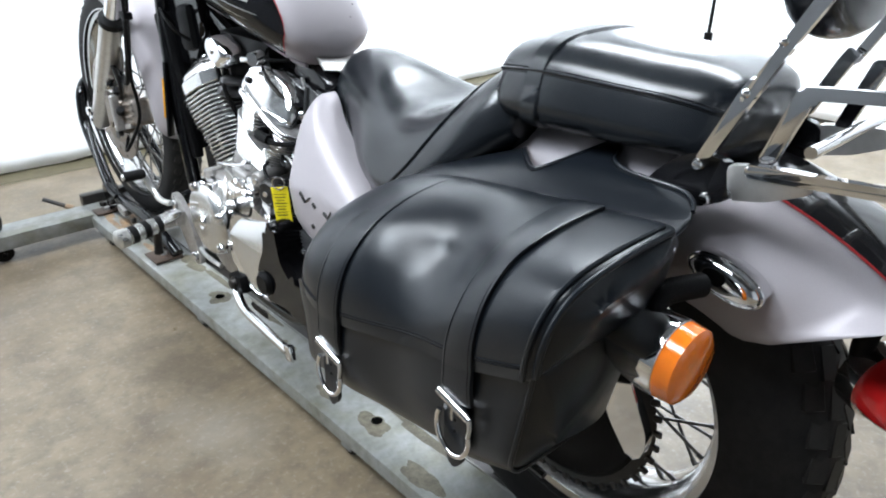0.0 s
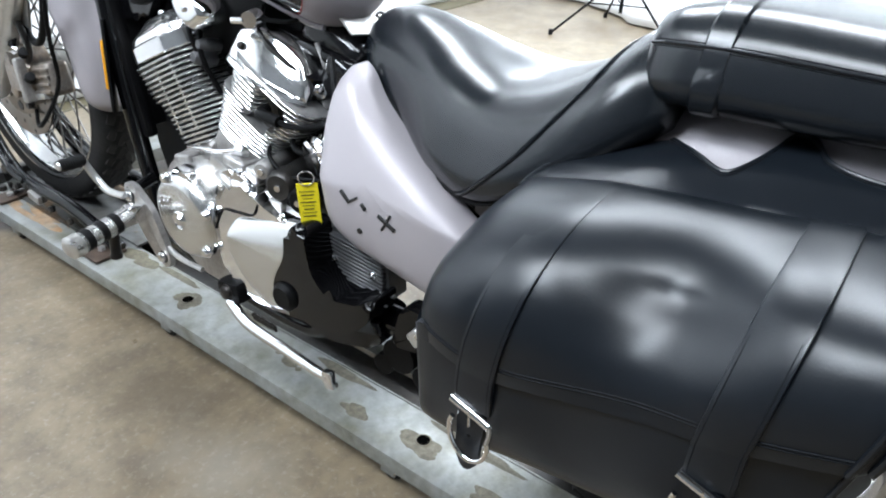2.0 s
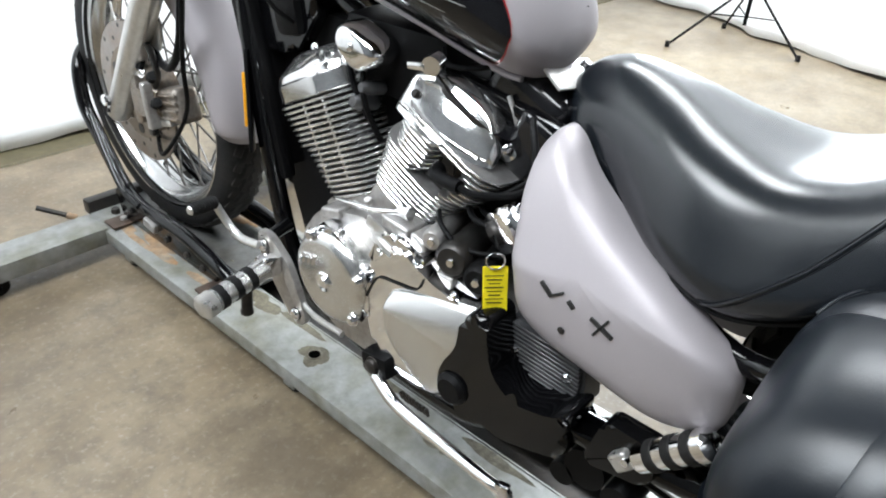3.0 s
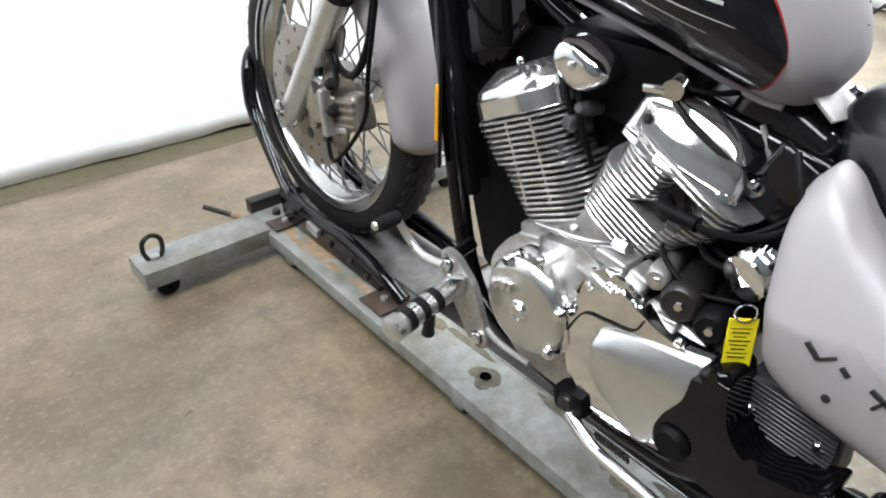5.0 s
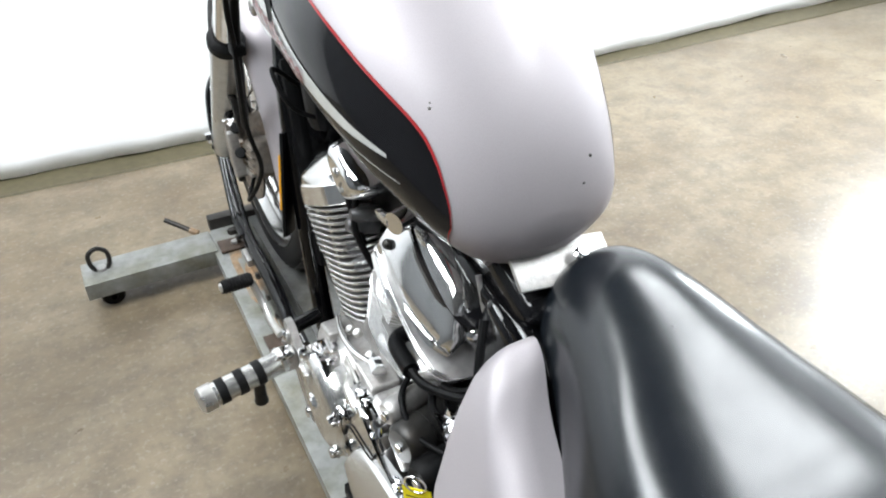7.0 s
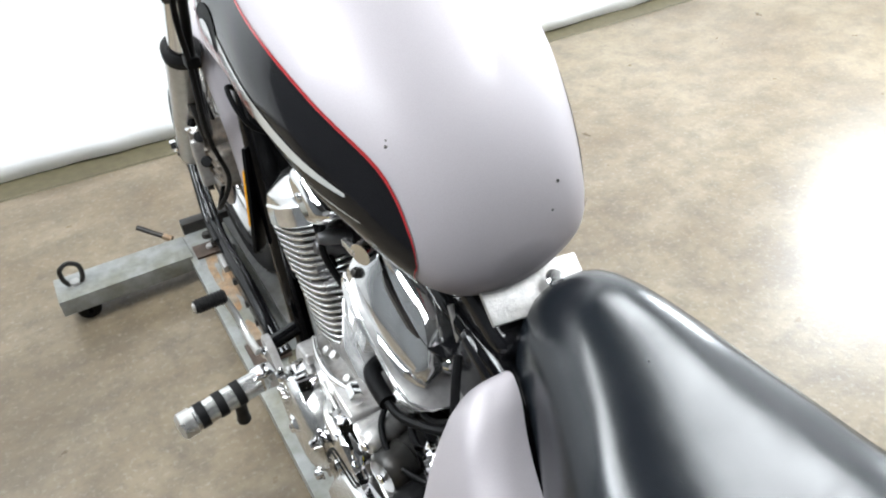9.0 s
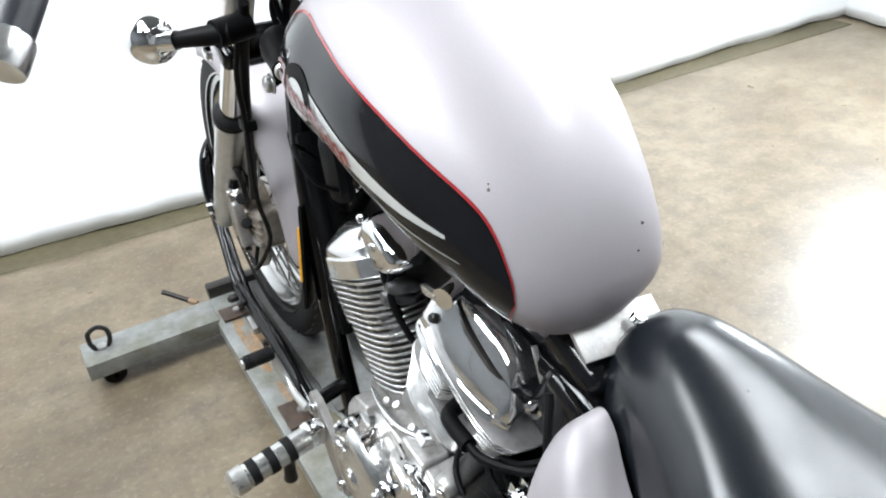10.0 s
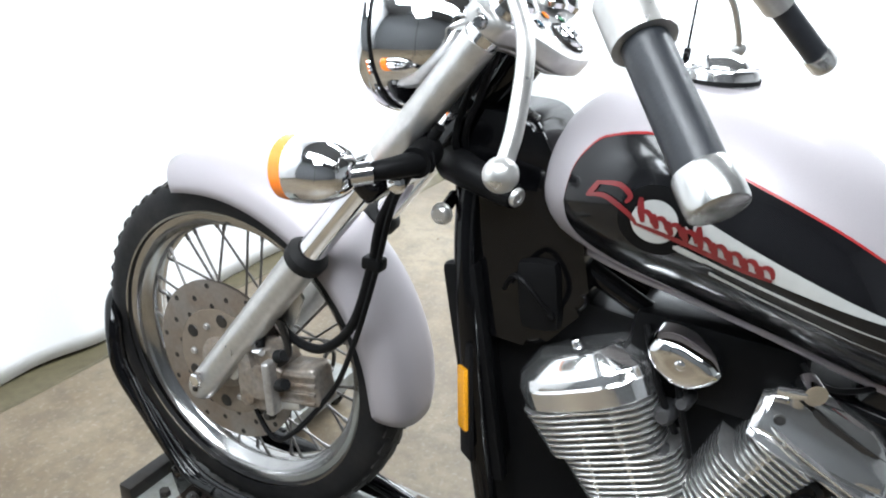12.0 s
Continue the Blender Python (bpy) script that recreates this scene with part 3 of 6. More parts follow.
for i, (x, y, rx, ry) in enumerate(((-0.118, 1.665, 0.020, 0.060), (-0.100, 1.560, 0.022, 0.090), (-0.124, 1.500, 0.014, 0.070), (-0.090, 1.430, 0.012, 0.060), (-0.116, 1.37, 0.012, 0.050), (-0.130, 1.590, 0.010, 0.080), (0.100, 1.55, 0.024, 0.10))):
    part("rust_patch", smear(x, y, rx, ry, 2.3 * i + 0.4, 0.0011), RUST, dolly, "orange rust on the bare steel", 0)
for i, (x, y, rx, ry) in enumerate(((-0.020, 1.300, 0.026, 0.034), (0.012, 1.335, 0.020, 0.022), (-0.035, 1.36, 0.012, 0.03))):
    part("dirt_patch", smear(x, y, rx, ry, 1.7 * i + 5, 0.0130), GRIME, dolly, "brown crumbly dirt", 0)


# ---- the motorcycle: wheels ----
bike = thing("motorcycle", (0, 0.8, DECK), "silver and black cruiser motorcycle with leather saddlebag on a dolly", "motorcycle")
FW, RW = Vector((0, 1.605, 0.412)), Vector((0.022, 0, 0.362))


def wheel(name, c, R, hw, rim_r, spokes, label):
    to_side = axis(c, (1, 0, 0))
    w = part(name, spin([(0.035, -0.045), (0.058, -0.045), (0.058, -0.038), (0.030, -0.030), (0.028, 0.0), (0.030, 0.030), (0.058, 0.038), (0.058, 0.045), (0.035, 0.045)], to_side, 36, closed=True), SATIN, bike, label)
    pr = []
    for k in range(25):
        a = math.pi * k / 24 - math.pi / 2
        rr = rim_r + (R - rim_r) * max(0.0, math.cos(a)) ** 0.55
        pr.append((rr, hw * math.sin(a) * (0.86 + 0.14 * math.cos(a) ** 0.5 if math.cos(a) > 1e-6 else 0.86)))
    ty = part("tyre", spin([(rim_r - 0.004, -hw * 0.60)] + pr + [(rim_r - 0.004, hw * 0.60)], to_side, 96, closed=True), RUBBER, w, "black rubber tyre", 60)
    h = hw * 0.80
    rim = [(rim_r + 0.004, -h - 0.004), (rim_r + 0.005, -h + 0.002), (rim_r - 0.008, -h + 0.006), (rim_r - 0.012, -h * 0.55), (rim_r - 0.022, -h * 0.38), (rim_r - 0.026, -h * 0.30), (rim_r - 0.028, 0)]
    rim = rim + [(r, -x) for r, x in rim[-2::-1]]
    inner = [(r - 0.004, x * 0.985) for r, x in rim[::-1]]
    part("rim", spin(rim + inner, to_side, 96, closed=True), RIM, w, "chromed steel rim", 50)
    first = None
    for k in range(spokes):
        s = 1 if k % 2 else -1
        a0 = 2 * math.pi * k / spokes
        lead = (0.62 if (k // 2) % 2 else -0.62)
        hub = to_side @ Vector((0.054 * math.cos(a0 + lead * 1.7), 0.054 * math.sin(a0 + lead * 1.7), s * 0.040))
        end = to_side @ Vector(((rim_r - 0.025) * math.cos(a0), (rim_r - 0.025) * math.sin(a0), s * 0.006))
        d = end - hub
        m = Matrix.Translation(hub) @ d.to_track_quat("Z", "Y").to_matrix().to_4x4()
        if first is None:
            first = part("spoke", rod((0, 0, 0), (0, 0, d.length), 0.0023, 6), SPOKE, w)
            nip = part("nipple", rod((0, 0, d.length - 0.016), (0, 0, d.length), 0.0036, 6), SPOKE, w)
            first.matrix_basis = nip.matrix_basis = m
        else:
            again(first, m)
            again(nip, m)
    return w, ty


fw, fty = wheel("front_wheel", FW, 0.320, 0.052, 0.259, 36, "spoked front wheel with chromed rim")
rw, rty = wheel("rear_wheel", RW, 0.329, 0.085, 0.216, 36, "spoked rear wheel with wide black tyre")


def tread(c, R, hw, rim_r, count, parent):
    """Barely proud blocks round a tyre in four staggered rows; their lighter colour shades the grooves between."""
    first = {}
    for k in range(count):
        for row, off in ((-0.52, 0.0), (0.52, 0.5), (-0.17, 0.5), (0.17, 0.0)):
            m = Matrix.Translation(c) @ Matrix.Rotation(2 * math.pi * (k + off) / count, 4, "X")
            if row in first:
                again(first[row], m)
                continue
            z = rim_r + (R - rim_r) * (1 - row * row) ** 0.275
            slope = (R - rim_r) * 0.55 * row * (1 - row * row) ** -0.725 / hw
            bm = block(hw * 0.31, 2 * math.pi * R / count * 0.84, 0.006, pose(hw * row, 0, z - 0.0026, 0, math.degrees(math.atan(slope)), math.copysign(20, row)), 0.001, 1)
            first[row] = part("tread_block", bm, TREAD, parent)
            first[row].matrix_basis = m


tread(FW, 0.320, 0.052, 0.259, 52, fty)
tread(RW, 0.329, 0.085, 0.216, 44, rty)


def disc(c, x, r0, r1, r2, parent):
    """A drilled brake disc with its carrier."""
    bm = bmesh.new()
    cells, rows = 40, 3
    th = 0.0025
    for face_x in (x - th, x + th):
        for j in range(rows):
            ra, rb = r1 + (r2 - r1) * j / rows, r1 + (r2 - r1) * (j + 1) / rows
            for k in range(cells):
                a, b = 2 * math.pi * k / cells, 2 * math.pi * (k + 1) / cells
                at = lambda r, t: c + Vector((face_x, r * math.cos(t), r * math.sin(t)))
                q = [bm.verts.new(at(r, t)) for r, t in ((ra, a), (ra, (a + b) / 2), (ra, b), ((ra + rb) / 2, b), (rb, b), (rb, (a + b) / 2), (rb, a), ((ra + rb) / 2, a))]
                if (k + j * 2) % 4 == 0:
                    mid = at((ra + rb) / 2, (a + b) / 2)
                    hole = [bm.verts.new(mid + (v.co - mid).normalized() * 0.0052) for v in q]
                    for i in range(8):
                        bm.faces.new((q[i], q[(i + 1) % 8], hole[(i + 1) % 8], hole[i]))
                else:
                    bm.faces.new(q)
    bmesh.ops.remove_doubles(bm, verts=bm.verts, dist=1e-5)
    part("brake_disc", bm, BRAKE, parent, "drilled steel brake disc", 30)
    # Dark ring added inside the disc to put shade in its holes.
    part("hole_shade_ring", spin([(r1 + 0.004, -0.0012), (r2 - 0.003, -0.0012), (r2 - 0.003, 0.0012), (r1 + 0.004, 0.0012)], axis(c + Vector((x, 0, 0)), (1, 0, 0)), 40, closed=True), DARK_STEEL, parent)
    part("disc_carrier", spin([(r0, -0.004), (r1 + 0.006, -0.004), (r1 + 0.006, -0.001), (r0 + 0.02, 0.004), (r0, 0.010)], axis(c + Vector((x - 0.002, 0, 0)), (1, 0, 0)), 40, closed=True), DISC_CARRIER, parent)
    b = None
    for k in range(6):
        m = Matrix.Translation(c + Vector((x - 0.006, 0, 0))) @ Matrix.Rotation(math.pi * k / 3, 4, "X")
        if b is None:
            b = part("bolt", bolt((0, 0.068, 0), (-1, 0, 0), 0.006, 0.005), ALLOY, parent)
            b.matrix_basis = m
        else:
            again(b, m)


disc(FW, -0.062, 0.045, 0.092, 0.148, fw)
part("hub_cap", spin([(0.0, 0.030), (0.020, 0.030), (0.026, 0.024), (0.030, 0.010), (0.046, 0.006), (0.048, 0.0)], axis(FW + Vector((-0.066, 0, 0)), (-1, 0, 0)), 32), CALIPER, fw)
for k in range(6):
    a = math.pi * (k + 0.5) / 3
    part("carrier_window", spin([(0, 0.0012), (0.011, 0.0012), (0.012, 0.0)], axis(FW + Vector((-0.0685, 0.079 * math.cos(a), 0.079 * math.sin(a))), (-1, 0, 0)), 16), DARK_STEEL, fw)
part("axle_nut", hexagon(FW + Vector((-0.128, 0, 0)), (-1, 0, 0), 0.012, 0.01), CHROME, fw)
part("sprocket", spin([(0.03, -0.004), (0.138, -0.004), (0.146, 0), (0.138, 0.004), (0.03, 0.004)], axis(RW + Vector((-0.092, 0, 0)), (1, 0, 0)), 42, closed=True), DARK_STEEL, rw)
tooth = None
for k in range(42):
    m = Matrix.Translation(RW + Vector((-0.092, 0, 0))) @ Matrix.Rotation(2 * math.pi * k / 42, 4, "X")
    if tooth is None:
        tooth = part("tooth", block(0.006, 0.010, 0.013, pose(0, 0, 0.147), 0.002, 1), DARK_STEEL, rw)
        tooth.matrix_basis = m
    else:
        again(tooth, m)
part("sprocket_carrier", spin([(0.02, -0.012), (0.055, -0.014), (0.090, -0.008), (0.118, -0.004), (0.124, -0.007), (0.130, -0.004), (0.131, 0.010), (0.10, 0.02), (0.02, 0.03)], axis(RW + Vector((-0.096, 0, 0)), (1, 0, 0)), 36, closed=True), BLACK_MATT, rw)
for k in range(5):
    a = 2 * math.pi * k / 5
    part("bolt", hexagon(RW + Vector((-0.106, 0.045 * math.cos(a), 0.045 * math.sin(a))), (-1, 0, 0), 0.008, 0.007), CHROME, rw)


# ---- the motorcycle: bodywork ----
def arch(c, r, a0, a1, half, drop, n=36, k=18, taper=0.12, u0=0.0, u1=180.0, lift=0.0):
    """A mudguard: an arched section swept round an axle from angle a0 to a1 (degrees, 0 ahead, 90 up)."""
    rows = []
    for i in range(n + 1):
        t = i / n
        deg = a0 + (a1 - a0) * t
        a = radians(deg)
        end = min(1.0, min(t, 1 - t) / taper) if taper else 1.0
        hw = half * (0.72 + 0.28 * math.sqrt(1 - (1 - end) ** 2))
        rad = r(deg) if callable(r) else r
        deep = drop(deg) if callable(drop) else drop
        row = []
        for j in range(k + 1):
            u = radians(u0 + (u1 - u0) * j / k)
            x = -hw * math.copysign(abs(math.cos(u)) ** 0.7, math.cos(u))
            rr = rad - deep * (1 - math.sin(u) ** 0.8) + lift
            row.append(Vector(c) + Vector((x, rr * math.cos(a), rr * math.sin(a))))
        rows.append(row)
    return loft(rows, closed=False)


def shell(ob, t):
    md = ob.modifiers.new("thickness", "SOLIDIFY")
    md.thickness = t
    md.offset = -1
    return ob


shell(part("front_fender", arch(FW, 0.356, 69, 182, 0.076, 0.055), SILVER, bike, "silver lilac painted steel front fender", 80), 0.003)
for s in (-1, 1):
    part("fender_bracket", slab(rounded([(1.42, 0.60), (1.47, 0.62), (1.49, 0.56), (1.44, 0.54)], 0.01), s * 0.079, s * 0.085, 0.001), SATIN, bike)


def tail_r(deg):
    return 0.362 + 0.088 * (max(0.0, deg - 90) / 50) ** 1.4


def tail_drop(deg):
    """How deep the flank hangs, down to a line that rises towards the tail."""
    rad, a = tail_r(deg), radians(deg)
    d = 0.0
    while d < 0.15:
        q = rad - d
        y, z = q * math.cos(a), RW.z + q * math.sin(a)
        if z < 0.562 + 1.0 * max(0.0, -y - 0.235) ** 1.25:
            break
        d += 0.002
    return max(d, 0.004)


rf = shell(part("rear_fender", arch(RW, tail_r, 60, 149, 0.112, tail_drop, n=44, taper=0), SILVER, bike, "silver lilac painted rear fender with a black stripe", 80), 0.003)
part("stripe", arch(RW, tail_r, 100, 149, 0.112, tail_drop, n=30, k=8, taper=0, u0=66, u1=114, lift=0.0012), BLACK_GLOSS, rf, "black painted stripe", 80)
for u in (65, 114):
    part("pinstripe", arch(RW, tail_r, 100, 149, 0.112, tail_drop, n=30, k=2, taper=0, u0=u, u1=u + 1.6, lift=0.0016), PINSTRIPE, rf, "thin red pinstripe", 80)

# tank: rows of y with underside, widest height, top and half width
TB = [(1.0806, 0.800), (1.0520, 0.775), (0.98, 0.752), (0.90, 0.736), (0.80, 0.716), (0.70, 0.692), (0.65, 0.683), (0.62, 0.692), (0.603, 0.718)]
TT = [(1.0806, 0.890), (1.0650, 0.925), (1.0260, 0.959), (0.97, 0.979), (0.91, 0.985), (0.84, 0.973), (0.76, 0.935), (0.69, 0.880), (0.65, 0.838), (0.625, 0.802), (0.610, 0.770), (0.603, 0.748)]
TW = [(1.0806, 0.050), (1.0715, 0.080), (1.0520, 0.108), (1.0130, 0.136), (0.96, 0.151), (0.90, 0.152), (0.82, 0.153), (0.74, 0.141), (0.68, 0.119), (0.64, 0.099), (0.62, 0.083), (0.608, 0.061), (0.603, 0.035)]
TN, TM = 2.05, 1.75


def tank_row(y):
    zb, zt, hw = curve1(TB, y), curve1(TT, y), curve1(TW, y)
    return zb, zb + (zt - zb) * 0.49, zt, hw * 0.966


def tank_x(y, z):
    zb, zw, zt, hw = tank_row(y)
    s, n = ((z - zw) / (zt - zw), TN) if z > zw else ((zw - z) / (zw - zb), TM)
    return -hw * max(0.0, 1 - min(1.0, s) ** n) ** (1 / n)


def tank_mesh():
    ys = [1.0806, 1.0787, 1.0741, 1.065, 1.052, 1.0325, 1.0065] + list(np.linspace(0.98, 0.66, 18)) + [0.645, 0.633, 0.624, 0.617, 0.611, 0.607, 0.6045, 0.603]
    rings = []
    for y in ys:
        zb, zw, zt, hw = tank_row(y)
        ring = []
        for k in range(48):
            a = 2 * math.pi * k / 48
            c, s = math.cos(a), math.sin(a)
            n = TN if s > 0 else TM
            r = (abs(c) ** n + abs(s) ** n) ** (-1 / n)
            ring.append((hw * c * r, y, zw + (zt - zw if s > 0 else zw - zb) * s * r))
        rings.append(ring)
    return loft(rings)


tank = part("fuel_tank", tank_mesh(), SILVER, bike, "silver lilac teardrop fuel tank with black side panels", 60)


def decal(y0, y1, low, high, lift=0.0012, n=40, k=6, side=-1):
    """A painted patch on the tank's flank between two edges low(y), high(y)."""
    bm = bmesh.new()
    rows = []
    for i in range(n + 1):
        y = y0 + (y1 - y0) * (1 - math.cos(math.pi * i / n)) / 2
        a, b = low(y), high(y)
        row = []
        for j in range(k + 1):
            z = a + (b - a) * j / k
            row.append(bm.verts.new((-side * (tank_x(y, z) - lift), y, z)))
        rows.append(row)
    for p, q in zip(rows, rows[1:]):
        for j in range(k):
            bm.faces.new((p[j], p[j + 1], q[j + 1], q[j]))
    return bm


def ribbon(pts, w, side=-1, lift=0.0033):
    """A painted stroke along places (y, z) on the tank's flank, thinner at both ends."""
    path = [Vector((0, y, z)) for y, z in pts]
    path = smooth_path(path, 6)
    bm = bmesh.new()
    rows = []
    for i, p in enumerate(path):
        d = (path[min(i + 1, len(path) - 1)] - path[max(i - 1, 0)]).normalized()
        n = Vector((0, -d.z, d.y)) * (w / 2 * (0.45 + 0.55 * math.sin(math.pi * (i + 0.5) / len(path))))
        rows.append([bm.verts.new((-side * (tank_x(q.y, q.z) - lift), q.y, q.z)) for q in (p - n, p + n)])
    for a, b in zip(rows, rows[1:]):
        bm.faces.new((a[0], a[1], b[1], b[0]))
    return bm


PL = [(1.035, 0.850), (1.030, 0.826), (1.01, 0.804), (0.98, 0.789), (0.92, 0.768), (0.825, 0.740), (0.71, 0.7105), (0.68, 0.7080), (0.66, 0.7115), (0.645, 0.7200), (0.634, 0.7340), (0.628, 0.7510)]
PH = [(1.035, 0.850), (1.030, 0.885), (1.015, 0.913), (1.00, 0.926), (0.95, 0.938), (0.905, 0.928), (0.85, 0.911), (0.805, 0.895), (0.756, 0.874), (0.704, 0.845), (0.672, 0.823), (0.652, 0.801), (0.638, 0.779), (0.631, 0.764), (0.628, 0.7510)]
low = lambda y: curve1(PL, y)
high = lambda y: curve1(PH, y)
for s in (-1, 1):
    high = (lambda y: curve1(PH, y)) if s < 0 else (lambda y: max(low(y), curve1(PH, y) - 0.035))
    part("side_panel", decal(1.035, 0.628, low, high, 0.0012, 80, 12, s), BLACK_GLOSS, tank, "gloss black painted flank panel", 80)
    part("pinstripe", decal(1.034, 0.628, lambda y: high(y) - 0.0005, lambda y: high(y) + 0.0019, 0.0016, 60, 1, s), PINSTRIPE, tank, "thin red pinstripe", 80)
    part("pinstripe", decal(0.72, 0.628, lambda y: low(y) - 0.0028, lambda y: low(y) + 0.0006, 0.0016, 30, 1, s), PINSTRIPE, tank, "thin red pinstripe", 80)
    # pale streaks that run back along the panel
    for (ya, za), (yb, zb), w in (((0.900, 0.860), (0.690, 0.799), 0.034), ((0.905, 0.836), (0.675, 0.778), 0.006), ((0.87, 0.815), (0.70, 0.768), 0.004)):
        mid = lambda y: za + (zb - za) * (y - ya) / (yb - ya)
        wid = lambda y: w * (1 - 0.9 * (y - ya) / (yb - ya)) / 2
        part("streak", decal(ya, yb, lambda y: mid(y) - wid(y), lambda y: mid(y) + wid(y), 0.0020, 30, 2, s), SWOOSH, tank, "silver streak", 80)
    # round badge and slanted red emblem strokes
    rb = 0.026
    for r0, material, lift in ((0.038, BLACK_MATT, 0.0022), (0.0235, SWOOSH, 0.0027)):
        edge = lambda y: math.sqrt(max(1e-9, r0 * r0 - (y - 0.930) ** 2))
        part("badge", decal(0.930 + r0 * 0.999, 0.930 - r0 * 0.999, lambda y: 0.858 - edge(y), lambda y: 0.858 + edge(y), lift, 24, 3, s), material, tank, "round plain badge", 80)
    part("emblem_stroke", ribbon([(1.006, 0.868), (0.985, 0.873), (0.958, 0.862), (0.948, 0.853)], 0.0058, s), LETTER_RED, tank, "dark red curved stroke", 80)
    part("emblem_stroke", ribbon([(0.996, 0.884), (0.972, 0.888), (0.958, 0.880), (0.962, 0.872)], 0.0058, s), LETTER_RED, tank, "dark red curved stroke", 80)
    part("emblem_stroke", ribbon([(1.004, 0.870), (0.998, 0.878), (0.994, 0.886)], 0.0058, s), LETTER_RED, tank, "dark red curved stroke", 80)
    for i in range(9):
        yy, zz, up = 0.945 - i * 0.0150, 0.857 - i * 0.0036, (0.024, 0.014, 0.013, 0.014, 0.022, 0.013, 0.012, 0.012, 0.011)[i]
        part("emblem_stroke", ribbon([(yy + 0.002, zz + up), (yy, zz + up * 0.5), (yy - 0.004, zz - 0.001)], 0.0072, s), LETTER_RED, tank, "dark red slanted stroke", 80)
        part("emblem_stroke", ribbon([(yy + 0.001, zz + 0.008), (yy - 0.006, zz + 0.011), (yy - 0.011, zz + 0.007), (yy - 0.013, zz)], 0.0054, s), LETTER_RED, tank, "dark red curved stroke", 80)
    part("emblem_stroke", ribbon([(0.950, 0.853), (0.92, 0.8475), (0.88, 0.839), (0.84, 0.830), (0.812, 0.826)], 0.0058, s), LETTER_RED, tank, "dark red underline", 80)
    part("maker_bar", ribbon([(0.908, 0.836), (0.893, 0.8325), (0.876, 0.828)], 0.0075, s, 0.0036), SWOOSH, tank, "small pale bar", 80)
for s in (-1, 1):
    part("tank_lip", tube([(-s * tank_x(y, tank_row(y)[0] + 0.010), y, tank_row(y)[0] + 0.006) for y in np.linspace(1.076, 0.640, 20)], 0.0042, 10, n=3), SILVER, tank)
cap = part("fuel_cap", spin([(0, 0.0265), (0.012, 0.0258), (0.022, 0.0225), (0.0285, 0.0165), (0.031, 0.0125), (0.033, 0.0120), (0.0385, 0.0110), (0.0405, 0.0080), (0.0405, -0.012)], axis((0, 0.915, 0.985), (0, 0.05, 1)), 48), POLISHED, tank, "round domed chromed filler cap with a raised rim")
part("gasket", spin([(0.0400, -0.004), (0.0425, -0.004), (0.0425, 0.0005), (0.0400, 0.0005)], axis((0, 0.915, 0.985), (0, 0.05, 1)), 48, closed=True), RUBBER, cap)
for k in range(6):
    a = math.pi * k / 3
    part("rim_notch", block(0.003, 0.010, 0.004, Matrix.Translation((0.0335 * math.cos(a), 0.915 + 0.0335 * math.sin(a), 0.9965)) @ Matrix.Rotation(a, 4, "Z"), 0.001), CHROME, cap)


# seats
def pad_mesh(table, n=3.0, k=28, spread=0.12, mid=((0, 0.0), (1, 0.0))):
    """A padded body from rows of y, top, underside, half width and how much the top is dished."""
    ys = [r[0] for r in table]
    rings = []
    for i in range(61):
        y = ys[0] + (ys[-1] - ys[0]) * i / 60
        zt, zb, hw, dish = (curve1([(r[0], r[j]) for r in table], y) for j in (1, 2, 3, 4))
        zm, hh = (zt + zb) / 2, (zt - zb) / 2
        ring = []
        for j in range(k):
            a = 2 * math.pi * j / k
            c, s = math.cos(a), math.sin(a)
            r = (abs(c) ** n + abs(s) ** n) ** (-1 / n)
            x, z = hw * c * r, hh * s * r
            flare = 1.0 - spread * (z / hh) if hh > 1e-4 else 1
            z += dish * (abs(x) / max(hw, 1e-4)) ** 2 * min(1.0, 1.6 * s) ** 2 if s > 0 else 0
            ring.append((curve1(list(mid), y) + x * flare, y, zm + z))
        rings.append(ring)
    return loft(rings)


SADDLE_MID = [(0.62, 0.043), (0.50, 0.038), (0.43, 0.032), (0.33, 0.030), (0.20, 0.028), (0.10, 0.026)]
SADDLE = [(0.604, 0.678, 0.645, 0.030, 0), (0.597, 0.699, 0.632, 0.046, -0.004), (0.574, 0.718, 0.617, 0.063, -0.010), (0.534, 0.725, 0.600, 0.076, -0.008), (0.465, 0.713, 0.565, 0.103, 0.0),
          (0.40, 0.692, 0.540, 0.132, 0.010), (0.33, 0.678, 0.528, 0.150, 0.018), (0.27, 0.694, 0.550, 0.156, 0.016), (0.215, 0.730, 0.585, 0.150, 0.008), (0.17, 0.772, 0.620, 0.136, -0.004), (0.135, 0.786, 0.655, 0.118, -0.008), (0.112, 0.768, 0.68, 0.100, 0)]


def pad_point(table, y, a, n, spread=0.12, grow=0.0, mid=((0, 0.0), (1, 0.0))):
    """A place on a pad's skin at y and angle a (degrees, 0 right, 90 up)."""
    zt, zb, hw, dish = (curve1([(r[0], r[j]) for r in table], y) for j in (1, 2, 3, 4))
    zm, hh = (zt + zb) / 2, (zt - zb) / 2
    c, q = math.cos(radians(a)), math.sin(radians(a))
    r = (abs(c) ** n + abs(q) ** n) ** (-1 / n)
    x, z = hw * c * r, hh * q * r
    z2 = z + (dish * (abs(x) / hw) ** 2 * min(1.0, 1.6 * q) ** 2 if q > 0 else 0)
    return Vector((curve1(list(mid), y) + x * (1.0 - spread * (z / hh)) + grow * c, y, zm + z2 + grow * q))


saddle = part("saddle", pad_mesh(SADDLE, 2.9, 40, 0.20, SADDLE_MID), VINYL, bike, "black vinyl solo saddle with stitched skirt", 80)
